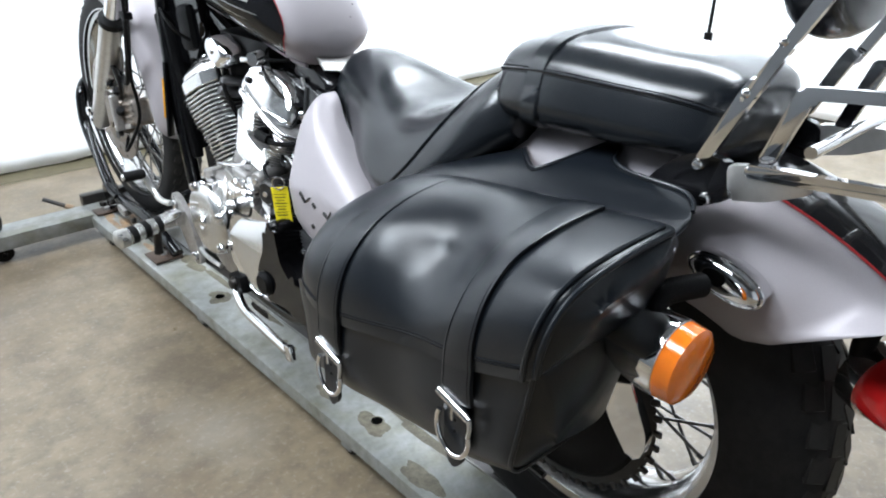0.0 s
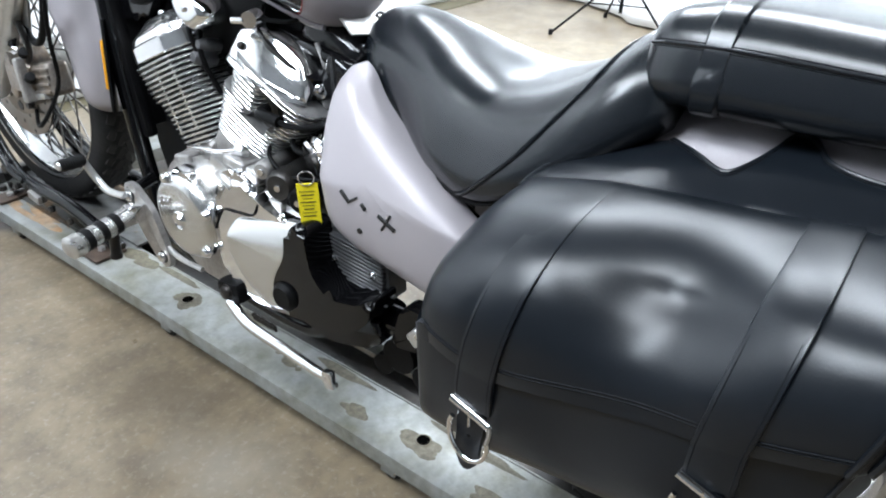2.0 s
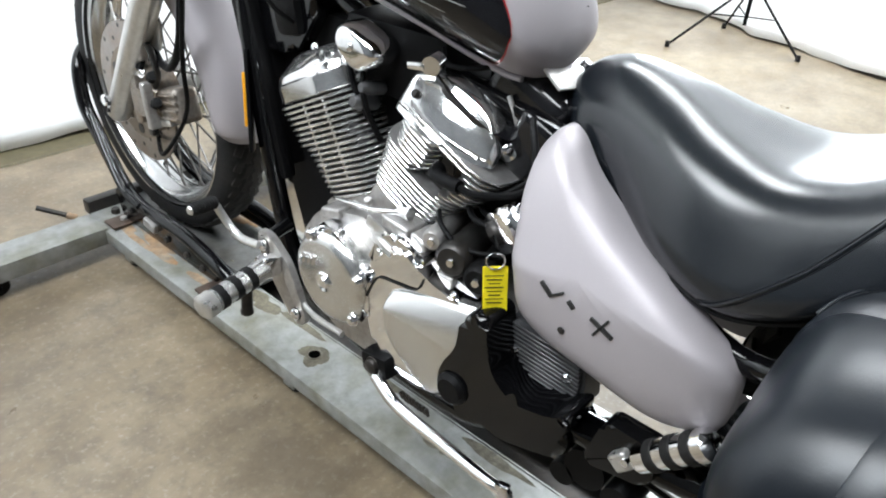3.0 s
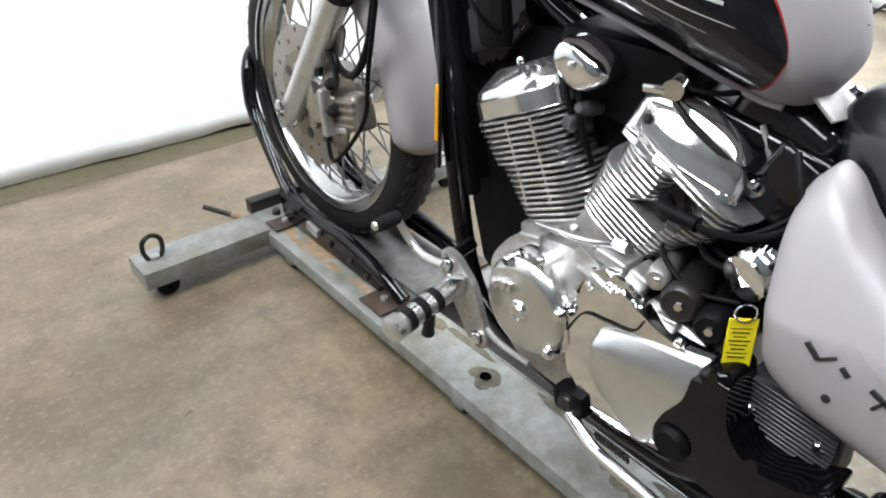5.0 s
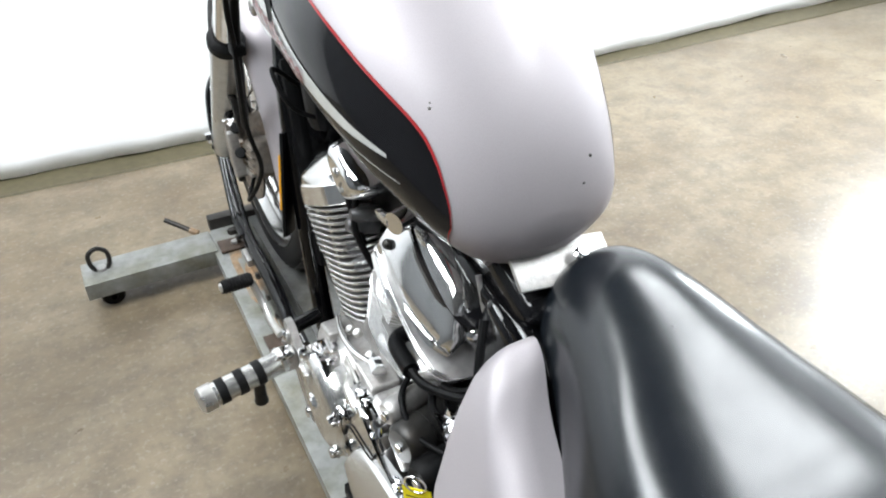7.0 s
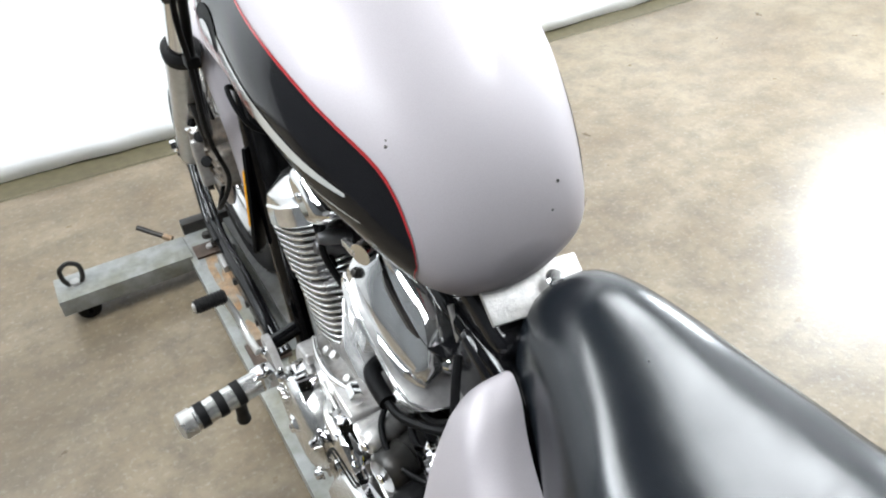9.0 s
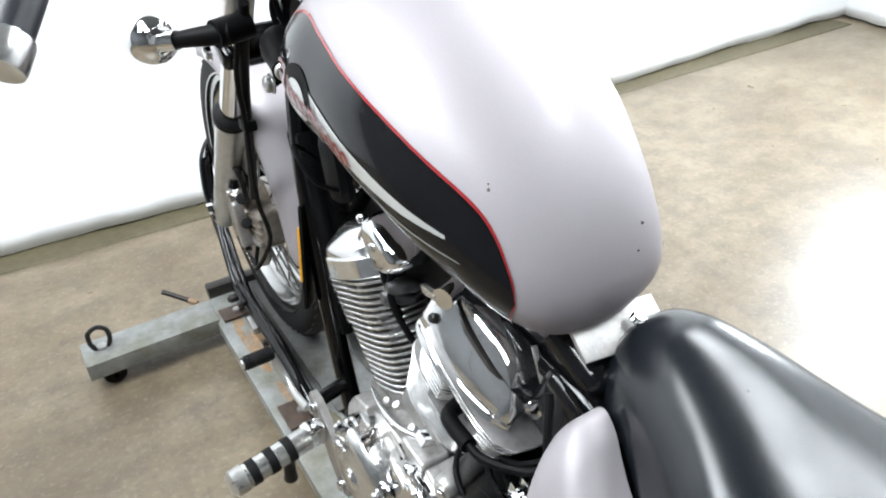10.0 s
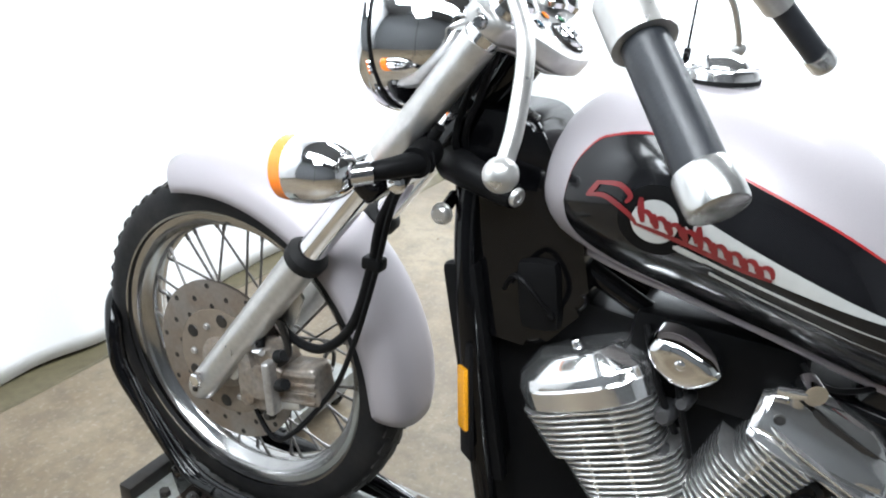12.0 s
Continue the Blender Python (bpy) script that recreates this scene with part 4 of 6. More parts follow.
SEAM = [(218, 0.345), (205, 0.318), (190, 0.288), (176, 0.260), (164, 0.238), (152, 0.216), (140, 0.200), (124, 0.194), (108, 0.191), (90, 0.190)]
SEAM_A = list(range(216, -37, -6))


def seam_at(a, dy=0.0, grow=0.0006):
    """A place on the welt that crosses the saddle ahead of its raised rear."""
    y = curve1(SEAM, a if a >= 90 else 180 - a)
    return pad_point(SADDLE, y + dy, a, 2.9, 0.20, grow, SADDLE_MID)


part("seam", tube([seam_at(a) for a in SEAM_A], 0.0019, 6, n=3), VINYL, saddle)
for dy in (-0.0065, 0.0055):
    part("stitching", tube([seam_at(a, dy, 0.0002) for a in SEAM_A], 0.0006, 5, n=3), THREAD, saddle)
for a in (222, -42):
    part("welt", tube([pad_point(SADDLE, y, a, 2.9, 0.20, 0.001, SADDLE_MID) for y in np.linspace(0.585, 0.20, 16)], 0.0035, 6), BLACK_MATT, saddle)
PILLION = [(0.160, 0.775, 0.728, 0.060, 0), (0.150, 0.800, 0.716, 0.092, 0), (0.12, 0.815, 0.711, 0.108, -0.004), (0.06, 0.823, 0.713, 0.114, -0.006), (-0.04, 0.823, 0.717, 0.114, -0.006), (-0.11, 0.820, 0.722, 0.110, -0.006), (-0.150, 0.806, 0.720, 0.092, 0), (-0.165, 0.785, 0.735, 0.060, 0)]
PILLION_MID = [(0.2, 0.022), (-0.2, 0.022)]
pillion = part("pillion_seat", pad_mesh(PILLION, 4.0, 28, 0.12, PILLION_MID), VINYL, bike, "thick black vinyl passenger seat", 80)


def hoop_strap(y0, w, table, over=0.003, n=4.0):
    """A band round a pad."""
    rings = []
    for y in (y0 - w / 2, y0 - w / 2 + 0.003, y0 + w / 2 - 0.003, y0 + w / 2):
        zt, zb, hw, dish = (curve1([(r[0], r[j]) for r in table], y) for j in (1, 2, 3, 4))
        g = over if abs(y - y0) < w / 2 - 0.001 else 0.0
        zm, hh = (zt + zb) / 2, (zt - zb) / 2 + g
        ring = []
        for j in range(40):
            a = 2 * math.pi * j / 40
            c, s = math.cos(a), math.sin(a)
            r = (abs(c) ** n + abs(s) ** n) ** (-1 / n)
            x, z = (hw + g) * c * r, hh * s * r
            fl = 1.0 - 0.12 * (z / hh)
            z += dish * (abs(x) / hw) ** 2 if s > 0 else 0
            ring.append((0.022 + x * fl, y, zm + z))
        rings.append(ring)
    return loft(rings, caps=False)


for a in (160, 20):
    part("seam", tube([pad_point(PILLION, y, a, 4.0, 0.12, 0.0006, PILLION_MID) for y in np.linspace(0.148, -0.155, 24)], 0.0018, 6), VINYL, pillion)
    for e in (-3.5, 3.5):
        part("stitching", tube([pad_point(PILLION, y, a + e, 4.0, 0.12, 0.0002, PILLION_MID) for y in np.linspace(0.145, -0.152, 24)], 0.0006, 5), THREAD, pillion)
part("strap", hoop_strap(0.078, 0.030, PILLION), VINYL, pillion, "black strap over the seat")

# side cover
cover_line = rounded([(0.562, 0.662), (0.580, 0.634), (0.580, 0.590), (0.564, 0.52), (0.548, 0.446), (0.50, 0.420), (0.345, 0.392), (0.280, 0.415), (0.280, 0.498), (0.374, 0.551), (0.452, 0.588), (0.508, 0.622), (0.540, 0.652)], 0.026, 6)


def pillow(outline, x0, depth, side=-1, lean=0.0, bend=0.52):
    """A domed panel: an outline in (y, z) that swells outwards from x0."""
    cy = sum(y for y, z in outline) / len(outline)
    cz = sum(z for y, z in outline) / len(outline)
    rings = []
    for g in (1.0, 0.995, 0.98, 0.95, 0.90, 0.82, 0.70, 0.54, 0.36, 0.18, 0.04):
        bulge = depth * (1 - g ** 7) ** 0.60
        rings.append([(side * (x0 + bulge - lean * max(0.0, cz + (z - cz) * g - bend)), cy + (y - cy) * g, cz + (z - cz) * g) for y, z in outline])
    return loft([[(side * (x0 - 0.02 - lean * max(0.0, z - bend)), y, z) for y, z in outline]] + rings)


side_cover = part("side_cover", pillow(cover_line, 0.124, 0.034, -1, 0.45), SILVER, bike, "silver lilac side cover with small dark badge strokes", 70)
for (ya, za), (yb, zb), w in (((0.504, 0.519), (0.489, 0.506), 0.0060), ((0.490, 0.506), (0.474, 0.518), 0.0030), ((0.467, 0.511), (0.459, 0.504), 0.0060), ((0.437, 0.504), (0.408, 0.491), 0.0060), ((0.431, 0.484), (0.416, 0.511), 0.0030)):
    tilt = math.degrees(math.atan2(zb - za, yb - ya))
    part("badge_stroke", block(0.0030, math.hypot(yb - ya, zb - za), w, pose(-0.1585, (ya + yb) / 2, (za + zb) / 2, tilt), 0.0006, 1), INK, side_cover, "small dark stroke")
part("screw", bolt((-0.157, 0.470, 0.468), (-1, 0, 0), 0.0045, 0.003), DARK_STEEL, side_cover)
part("side_cover", pillow(cover_line, 0.105, 0.03, 1, 0.45), SILVER, bike, "silver lilac side cover", 70)


# saddlebag: a lower box, and a deep lid that sags between its two straps
BAG_HEM = [(0.250, 0.516), (0.199, 0.512), (0.151, 0.509), (0.069, 0.526), (0.0, 0.543), (-0.06, 0.557), (-0.10, 0.570), (-0.155, 0.592)]
BAG_FOOT = [(0.250, 0.385), (0.15, 0.386), (0.079, 0.398), (-0.037, 0.414), (-0.09, 0.420), (-0.155, 0.444)]
BAG_TOP = [(0.250, 0.585), (0.232, 0.618), (0.205, 0.640), (0.12, 0.664), (0.0, 0.680), (-0.10, 0.692), (-0.182, 0.699)]


def bag_y(u, z):
    """Along the bag from its front (0) to its leaning rear end (1)."""
    return 0.245 + (-0.155 - 0.20 * (z - 0.58) - 0.245) * u


def slump(y):
    """How far the leather has sunk between the straps."""
    return math.exp(-((y - 0.015) / 0.068) ** 2)


def lid_section(u, grow=0.0):
    """Outer line of the lid across the bike: hem, face, shoulder, top, inner edge."""
    y = 0.245 - 0.40 * u
    hem, top, sag = curve1(BAG_HEM, y), curve1(BAG_TOP, y), slump(y)
    q = min(1.0, max(0.0, (0.20 - y) / 0.34))
    bow = 0.020 * max(0.0, (y - 0.17) / 0.075) ** 2
    rows = ((0.0, -0.342, -0.342, 0.004, 0.0), (0.18, -0.344, -0.346, 0.010, 0.0), (0.38, -0.341, -0.347, 0.020, -0.003), (0.60, -0.328, -0.343, 0.034, -0.010), (0.80, -0.300, -0.330, 0.038, -0.020),
            (0.92, -0.262, -0.306, 0.020, -0.021), (0.98, -0.225, -0.262, 0.006, -0.012), (1.0, -0.188, -0.200, 0.0, -0.003), (0.985, -0.168, -0.168, 0.0, 0.0))
    pts = []
    for f, xa, xb, dx, dz in rows:
        z = hem + (top - hem) * f + dz * sag
        pts.append(Vector((xa + (xb - xa) * q + dx * sag + bow, bag_y(u, z), z)))
    pts = smooth_path(pts, 4)
    if grow:
        out = []
        for i, p in enumerate(pts):
            d = (pts[min(i + 1, len(pts) - 1)] - pts[max(i - 1, 0)]).normalized()
            out.append(p + Vector((-d.z, 0, d.x)) * grow)
        pts = out
    return pts


def shrunk(ring, by):
    """A section drawn in towards its middle, for a rounded end."""
    c = sum(ring, Vector()) / len(ring)
    return [p + (c - p).normalized() * min(by, 0.85 * (c - p).length) for p in ring]


def bag_lid():
    rings = []
    for u, by in ((0.0, 0.026), (0.008, 0.014), (0.022, 0.006), (0.045, 0.002)) + tuple((0.045 + 0.925 * i / 34, 0.0) for i in range(1, 35)) + ((0.982, 0.0010), (0.992, 0.0035), (1.0, 0.0085), (1.012, 0.020), (1.030, 0.040), (1.040, 0.075)):
        line = lid_section(u)
        hem = line[0].z
        rings.append(shrunk(line + [Vector((-0.150, bag_y(u, line[-1].z - 0.02), line[-1].z - 0.02)), Vector((-0.150, bag_y(u, hem), hem)), Vector((-0.335, bag_y(u, hem), hem))], by))
    return loft(rings)


def bag_section(u):
    y = 0.245 - 0.40 * u
    hem, foot = curve1(BAG_HEM, y), curve1(BAG_FOOT, y)
    wave = 0.004 * math.sin(y * 34.0)
    pts = [(-0.3355, hem + 0.02), (-0.336 + wave, hem - 0.03), (-0.334 + wave, foot + 0.06), (-0.327, foot + 0.025), (-0.312, foot + 0.006), (-0.285, foot), (-0.20, foot), (-0.155, foot + 0.006)]
    line = smooth_path([Vector((x, bag_y(u, z), z)) for x, z in pts], 3)
    return line + [Vector((-0.150, bag_y(u, hem), hem + 0.02))]


def bag_body():
    rings = [shrunk(bag_section(u), by) for u, by in ((0.012, 0.020), (0.02, 0.009), (0.04, 0.002)) + tuple((0.04 + 0.93 * i / 22, 0.0) for i in range(1, 23)) + ((0.982, 0.003), (0.990, 0.010), (1.006, 0.024), (1.025, 0.050), (1.035, 0.090))]
    return loft(rings)


bag = part("saddlebag", bag_body(), LEATHER, bike, "black leather saddlebag with two buckled straps", 60)
lid = part("lid", bag_lid(), LEATHER, bag, "sagging black leather lid", 60)


def strap_rows(yc, lean, w, g):
    """Lines along a strap that runs over the lid, from the buckle up to the inner edge."""
    rows = []
    for e, h in ((-w / 2 - 0.0006, g - 0.005), (-w / 2, g - 0.0006), (-w / 2 + 0.0025, g), (w / 2 - 0.0025, g), (w / 2, g - 0.0006), (w / 2 + 0.0006, g - 0.005)):
        line = lid_section((0.245 - (yc + e)) / 0.40, h)
        hem = line[0]
        tail = [Vector((hem.x + 0.002, 0, hem.z - 0.042)), Vector((hem.x - 0.001, 0, hem.z - 0.018))]
        row = []
        for i, p in enumerate(tail + line[:-1]):
            f = max(0.0, (p.z - hem.z) / 0.15)
            row.append(Vector((p.x, yc + e - lean * f, p.z)))
        rows.append(row)
    return rows


def wire_loop(pts, r=0.0028):
    return tube(pts + [pts[0]], r, 8)


for y, lean in ((0.156, 0.022), (-0.064, 0.014)):
    st = part("strap", loft(strap_rows(y, lean, 0.041, 0.0042), closed=False), LEATHER, bag, "stitched black leather strap", 35)
    for row in strap_rows(y, lean, 0.033, 0.0045)[::5]:
        part("seam", tube([p + Vector((-0.0045, 0, 0.001)) for p in row], 0.0006, 5, n=1), THREAD, st)
    z, x = curve1(BAG_HEM, y) - 0.042, -0.3465
    dz = 0.10
    bu = part("buckle", tube([(x, y + 0.0225, z + 0.0225 * dz * 3), (x, y, z), (x, y - 0.0225, z - 0.0225 * dz * 3)], 0.0042, 10, flat=0.7), CHROME, st, "chromed buckle bar")
    ring = [(x - 0.001 - 0.004 * math.sin(-a), y - 0.001 + 0.0225 * math.cos(a), z - 0.032 + 0.0250 * math.sin(a) + 0.006 * math.cos(a)) for a in np.linspace(math.radians(158), math.radians(382), 24)]
    part("ring", tube(ring, 0.0029, 10, n=2), CHROME, bu, "chromed open ring")
    part("link", tube([(x, y - 0.0225, z - 0.007), (x - 0.001, y - 0.0245, z - 0.016), (x - 0.001, y - 0.0225, z - 0.028)], 0.0024, 8), SATIN, bu)
    part("prong", rod((x - 0.002, y, z + 0.002), (x - 0.003, y - 0.002, z - 0.016), 0.0014, 6), CHROME, bu)
    tip = rounded([(y + 0.0165, z + 0.004), (y + 0.0160, z - 0.066), (y + 0.004, z - 0.088), (y - 0.012, z - 0.072), (y - 0.0165, z + 0.0)], 0.008, 4)
    tongue = part("tongue", slab(tip, x + 0.008, x + 0.0035, 0.001, 1), LEATHER, st, "pointed strap end")
    for k in (0.022, 0.036):
        part("strap_hole", spin([(0, 0.0006), (0.0018, 0.0006), (0.0022, 0.0)], axis((x + 0.0035, y + 0.001, z - k), (-1, 0, 0)), 10), BLACK_MATT, tongue)
for u, by, r in ((0.972, -0.0012, 0.0030), (0.9985, 0.0035, 0.0034)):
    part("piping", tube(shrunk(lid_section(u), by)[1:-2], r, 8, n=2), LEATHER, lid)
part("rear_piping", tube(shrunk(bag_section(0.982), 0.002)[1:-3], 0.0030, 8, n=2), LEATHER, bag)
for up, out in ((0.016, 0.0006), (0.0195, 0.0006)):
    hem_line = []
    for u in np.linspace(0.05, 0.965, 40):
        a, b = lid_section(u)[0], lid_section(u)[4]
        hem_line.append(a + (b - a) * (up / max(1e-4, b.z - a.z)) + Vector((-out, 0, 0)))
    part("hem_seam", tube(hem_line, 0.0008, 5, n=1), THREAD, lid)


# leather yoke between the bag and the seat, with two rounded cut-outs
YOKE_IN = [(0.24, 0.628), (0.20, 0.642), (0.12, 0.672), (0.06, 0.692), (0.0, 0.706), (-0.10, 0.712), (-0.18, 0.708)]
YOKE_REACH = [(0.245, 0.10), (0.225, 0.34), (0.175, 0.62), (0.15, 1.05), (0.124, 1.12), (0.112, 1.02), (0.090, 0.78), (0.060, 0.54), (0.040, 0.41), (0.028, 0.40), (0.012, 0.58), (0.003, 0.80), (-0.002, 1.02), (-0.010, 1.12),
              (-0.022, 1.08), (-0.030, 1.0), (-0.042, 0.78), (-0.060, 0.66), (-0.080, 0.60), (-0.110, 0.57), (-0.145, 0.54), (-0.165, 0.42), (-0.178, 0.20)]


def yoke_at(y, v):
    top = curve1(BAG_TOP, y) - 0.010
    return Vector((-0.176 + 0.121 * v, y, top + (curve1(YOKE_IN, y) - top) * v + 0.008 * math.sin(math.pi * min(1.0, v))))


def yoke():
    return loft([[yoke_at(y, curve1(YOKE_REACH, y) * j / 8) for j in range(9)] for y in np.linspace(0.244, -0.177, 110)], closed=False)


yk = shell(part("saddlebag_yoke", yoke(), LEATHER, bike, "black leather yoke with curved cut-outs", 80), 0.004)
part("rolled_edge", tube([yoke_at(y, curve1(YOKE_REACH, y)) for y in np.linspace(0.236, -0.172, 90)], 0.0024, 8, n=1), LEATHER, yk)
part("seam", tube([yoke_at(y, curve1(YOKE_REACH, y) - 0.05) + Vector((0, 0, 0.0008)) for y in np.linspace(0.225, -0.165, 80)], 0.0006, 5, n=1), THREAD, yk)

# plated bracket and rubber flap between the tank's tail and the saddle
tb = part("seat_bracket", block(0.115, 0.046, 0.004, pose(0.018, 0.606, 0.692, 34, 10), 0.0015), ALLOY, bike, "plated steel seat bracket")
part("bolt", bolt((0.035, 0.600, 0.701), (0, -0.5, 1), 0.007, 0.005), CHROME, tb)
part("rubber_flap", pillow(rounded([(0.650, 0.668), (0.620, 0.676), (0.586, 0.650), (0.576, 0.600), (0.600, 0.592), (0.626, 0.632)], 0.012, 4), 0.004, 0.014), BLACK_MATT, bike, "dark grey rubber flap", 60)

# small chips in the tank's paint
for x, y, z, r in ((-0.0875, 0.6695, 0.8450, 0.0030), (-0.0850, 0.6735, 0.8480, 0.0018), (0.0485, 0.6205, 0.7895, 0.0028), (0.0365, 0.6105, 0.7695, 0.0018)):
    way = Vector((x * 0.9, -0.75, 0.62)) if x > 0 else Vector((-0.6, -0.35, 0.72))
    part("paint_chip", spin([(0, 0.0002), (r * 0.4, 0.0001), (r * 0.55, -0.001)], axis((x, y, z), way), 7), DARK_STEEL, tank)


# ---- the motorcycle: engine ----
CRANK = Vector((0, 0.83, 0.32))


def vee(sign):
    """Pose of a cylinder: local z up its bore, local y across it (ahead for both), local x to the right."""
    return Matrix.Translation(CRANK) @ Matrix.Rotation(-sign * radians(26), 4, "X") @ pose(0, 0.006 if sign > 0 else 0.027, -0.012 if sign > 0 else 0.0)


def fin_plate(hy, hx, t, m, x0=-0.028, notch=None):
    """One cooling fin with rounded corners; notch (y, half width, depth) leaves room for the plug."""
    out = []
    count = 28 if notch is None else 84
    for k in range(count):
        a = 2 * math.pi * k / count
        c, s = math.cos(a), math.sin(a)
        r = (abs(c) ** 4.5 + abs(s) ** 4.5) ** (-1 / 4.5)
        x, y = x0 + hx * c * r, hy * s * r
        if notch and c < 0 and abs(y - notch[0]) < notch[1]:
            x += notch[2] * (1 - ((y - notch[0]) / notch[1]) ** 4)
        out.append((x, y))
    rings = []
    for z, g in ((-t / 2, 0.985), (-t / 4, 1.0), (t / 4, 1.0), (t / 2, 0.985)):
        rings.append([m @ Vector((x0 + (x - x0) * g, y * g, z)) for x, y in out])
    return loft(rings)


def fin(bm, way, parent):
    """One fin: polished rim, darker upper and lower faces."""
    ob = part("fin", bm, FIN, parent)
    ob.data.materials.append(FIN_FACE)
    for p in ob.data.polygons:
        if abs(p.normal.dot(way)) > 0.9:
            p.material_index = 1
    return ob


def cylinder(sign, label):
    m = vee(sign)
    # Core coloured dark to deepen the shade in the fin gaps.
    core = part("cylinder", fin_plate(0.052, 0.052, 0.20, m @ pose(0, 0, 0.25)), DARK_STEEL, bike, label)
    n = 18
    for k in range(n):
        t = k / (n - 1)
        z = 0.160 + 0.150 * t
        back = 0.010 if t < 0.55 else -0.004
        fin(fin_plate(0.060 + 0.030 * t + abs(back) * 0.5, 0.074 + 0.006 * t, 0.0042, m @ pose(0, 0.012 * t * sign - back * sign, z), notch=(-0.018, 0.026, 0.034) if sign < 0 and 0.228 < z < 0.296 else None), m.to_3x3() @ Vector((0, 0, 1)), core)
    for y in ((-0.022, 0.028) if sign > 0 else (0.040,)):
        part("fin_rib", block(0.004, 0.005, 0.125, m @ pose(-0.100, y, 0.245), 0.001), FIN, core)
    part("base", block(0.15, 0.12, 0.05, m @ pose(-0.025, 0, 0.135), 0.012), ALLOY, core)
    return core, m


fc, FM = cylinder(1, "finned alloy front cylinder")
rc, RM = cylinder(-1, "finned alloy rear cylinder")


def head_cover(m, parent, hy, z0, z1, lean):
    """A chromed rocker cover: a faceted cap over the head."""
    rings = []
    for z, g, hx in ((z0, 1.0, 0.083), (z0 + 0.002, 1.01, 0.085), (z0 + 0.026, 1.0, 0.084), (z0 + 0.029, 0.98, 0.081), (z0 + 0.038, 0.95, 0.079), (z0 + 0.041, 0.93, 0.077), (z1 - 0.006, 0.66, 0.056), (z1 - 0.002, 0.62, 0.052), (z1, 0.57, 0.047)):
        ring = []
        for k in range(28):
            a = 2 * math.pi * k / 28
            c, s = math.cos(a), math.sin(a)
            r = (abs(c) ** 2.8 + abs(s) ** 2.8) ** (-1 / 2.8)
            ring.append(m @ Vector((-0.028 + hx * c * r, lean * (z - z0) + hy * g * s * r, z)))
        rings.append(ring)
    return part("head_cover", loft(rings), POLISHED, parent, "chromed cylinder head cover", 28)


hc = head_cover(FM @ pose(0, 0.014, 0), fc, 0.096, 0.316, 0.380, 0.0)
part("bolt", bolt(FM @ Vector((-0.055, 0.014, 0.379)), FM.to_3x3() @ Vector((0, 0, 1)), 0.008, 0.010), CHROME, hc)


# polished cover over the rear head: rim band, groove, full face and a sloping top facet
def swept_cover(lower, upper, n=8):
    prof = [(0.0, -0.014), (0.0, 0.0), (0.03, 0.0045), (0.14, 0.0060), (0.17, 0.0040), (0.20, 0.0040), (0.24, 0.0065), (0.45, 0.0090), (0.66, 0.0100), (0.82, 0.0098), (0.86, 0.0094), (0.93, 0.0050), (1.0, -0.002), (1.0, -0.016)]
    out = Vector((-0.86, 0.05, 0.50)).normalized()
    lows, highs = smooth_path(lower, n), smooth_path(upper, n)
    rings = []
    for i, (a, b) in enumerate(zip(lows, highs)):
        t = i / (len(lows) - 1)
        swell = min(1.0, 0.25 + 9 * min(t, 1 - t))
        rings.append([a.lerp(b, u) + out * (h * swell) for u, h in prof])
    return loft(rings)


LOW = [(-0.098, 0.797, 0.622), (-0.106, 0.762, 0.610), (-0.107, 0.722, 0.598), (-0.099, 0.676, 0.586), (-0.084, 0.643, 0.582)]
HIGH = [(-0.067, 0.790, 0.666), (-0.052, 0.752, 0.675), (-0.048, 0.708, 0.666), (-0.051, 0.665, 0.642), (-0.070, 0.641, 0.601)]
part("rocker_cover", swept_cover(LOW, HIGH), POLISHED, rc, "polished rear rocker cover", 40)
part("cover_screw", bolt((-0.092, 0.768, 0.648), (-0.9, 0, 0.4), 0.005, 0.004), DARK_STEEL, rc)
part("plug_cap", tube([RM @ Vector((-0.092, -0.020, 0.262)), RM @ Vector((-0.112, -0.030, 0.268)), RM @ Vector((-0.116, -0.070, 0.288))], 0.0095, 12), BLACK_MATT, rc)
part("plug_lead", tube([RM @ Vector((-0.116, -0.066, 0.286)), RM @ Vector((-0.112, -0.092, 0.296)), Vector((-0.088, 0.60, 0.565)), Vector((-0.06, 0.57, 0.59))], 0.0048, 8), BLACK_MATT, rc)
part("plug_socket", spin([(0.010, -0.004), (0.019, -0.004), (0.021, 0.003), (0.014, 0.005)], axis(RM @ Vector((-0.082, -0.018, 0.262)), (-1, 0, 0)), 20, closed=True), DARK_STEEL, rc)

# crankcase
cases = part("crankcase", slab(rounded([(0.98, 0.36), (0.93, 0.43), (0.83, 0.455), (0.70, 0.45), (0.60, 0.42), (0.56, 0.34), (0.60, 0.23), (0.72, 0.205), (0.90, 0.21), (0.96, 0.26)], 0.03), 0.13, -0.128, 0.014, 3), ALLOY, bike, "cast alloy crankcase", 40)
cov = part("alternator_cover", spin([(0, 0.052), (0.060, 0.050), (0.070, 0.046), (0.077, 0.036), (0.080, 0.02), (0.080, -0.01)], axis((-0.122, 0.869, 0.345), (-1, 0, 0)), 56), BRUSHED, cases, "round chromed alternator cover")
part("centre_plug", spin([(0, 0.005), (0.008, 0.005), (0.010, 0.002), (0.015, 0.004), (0.018, 0.0)], axis((-0.173, 0.869, 0.343), (-1, 0, 0)), 24), POLISHED, cov)
for k in range(3):
    part("cast_bar", block(0.004, 0.007, 0.018, pose(-0.1735, 0.917 - 0.012 * k, 0.366 + 0.003 * k, 10), 0.002), CHROME, cov)
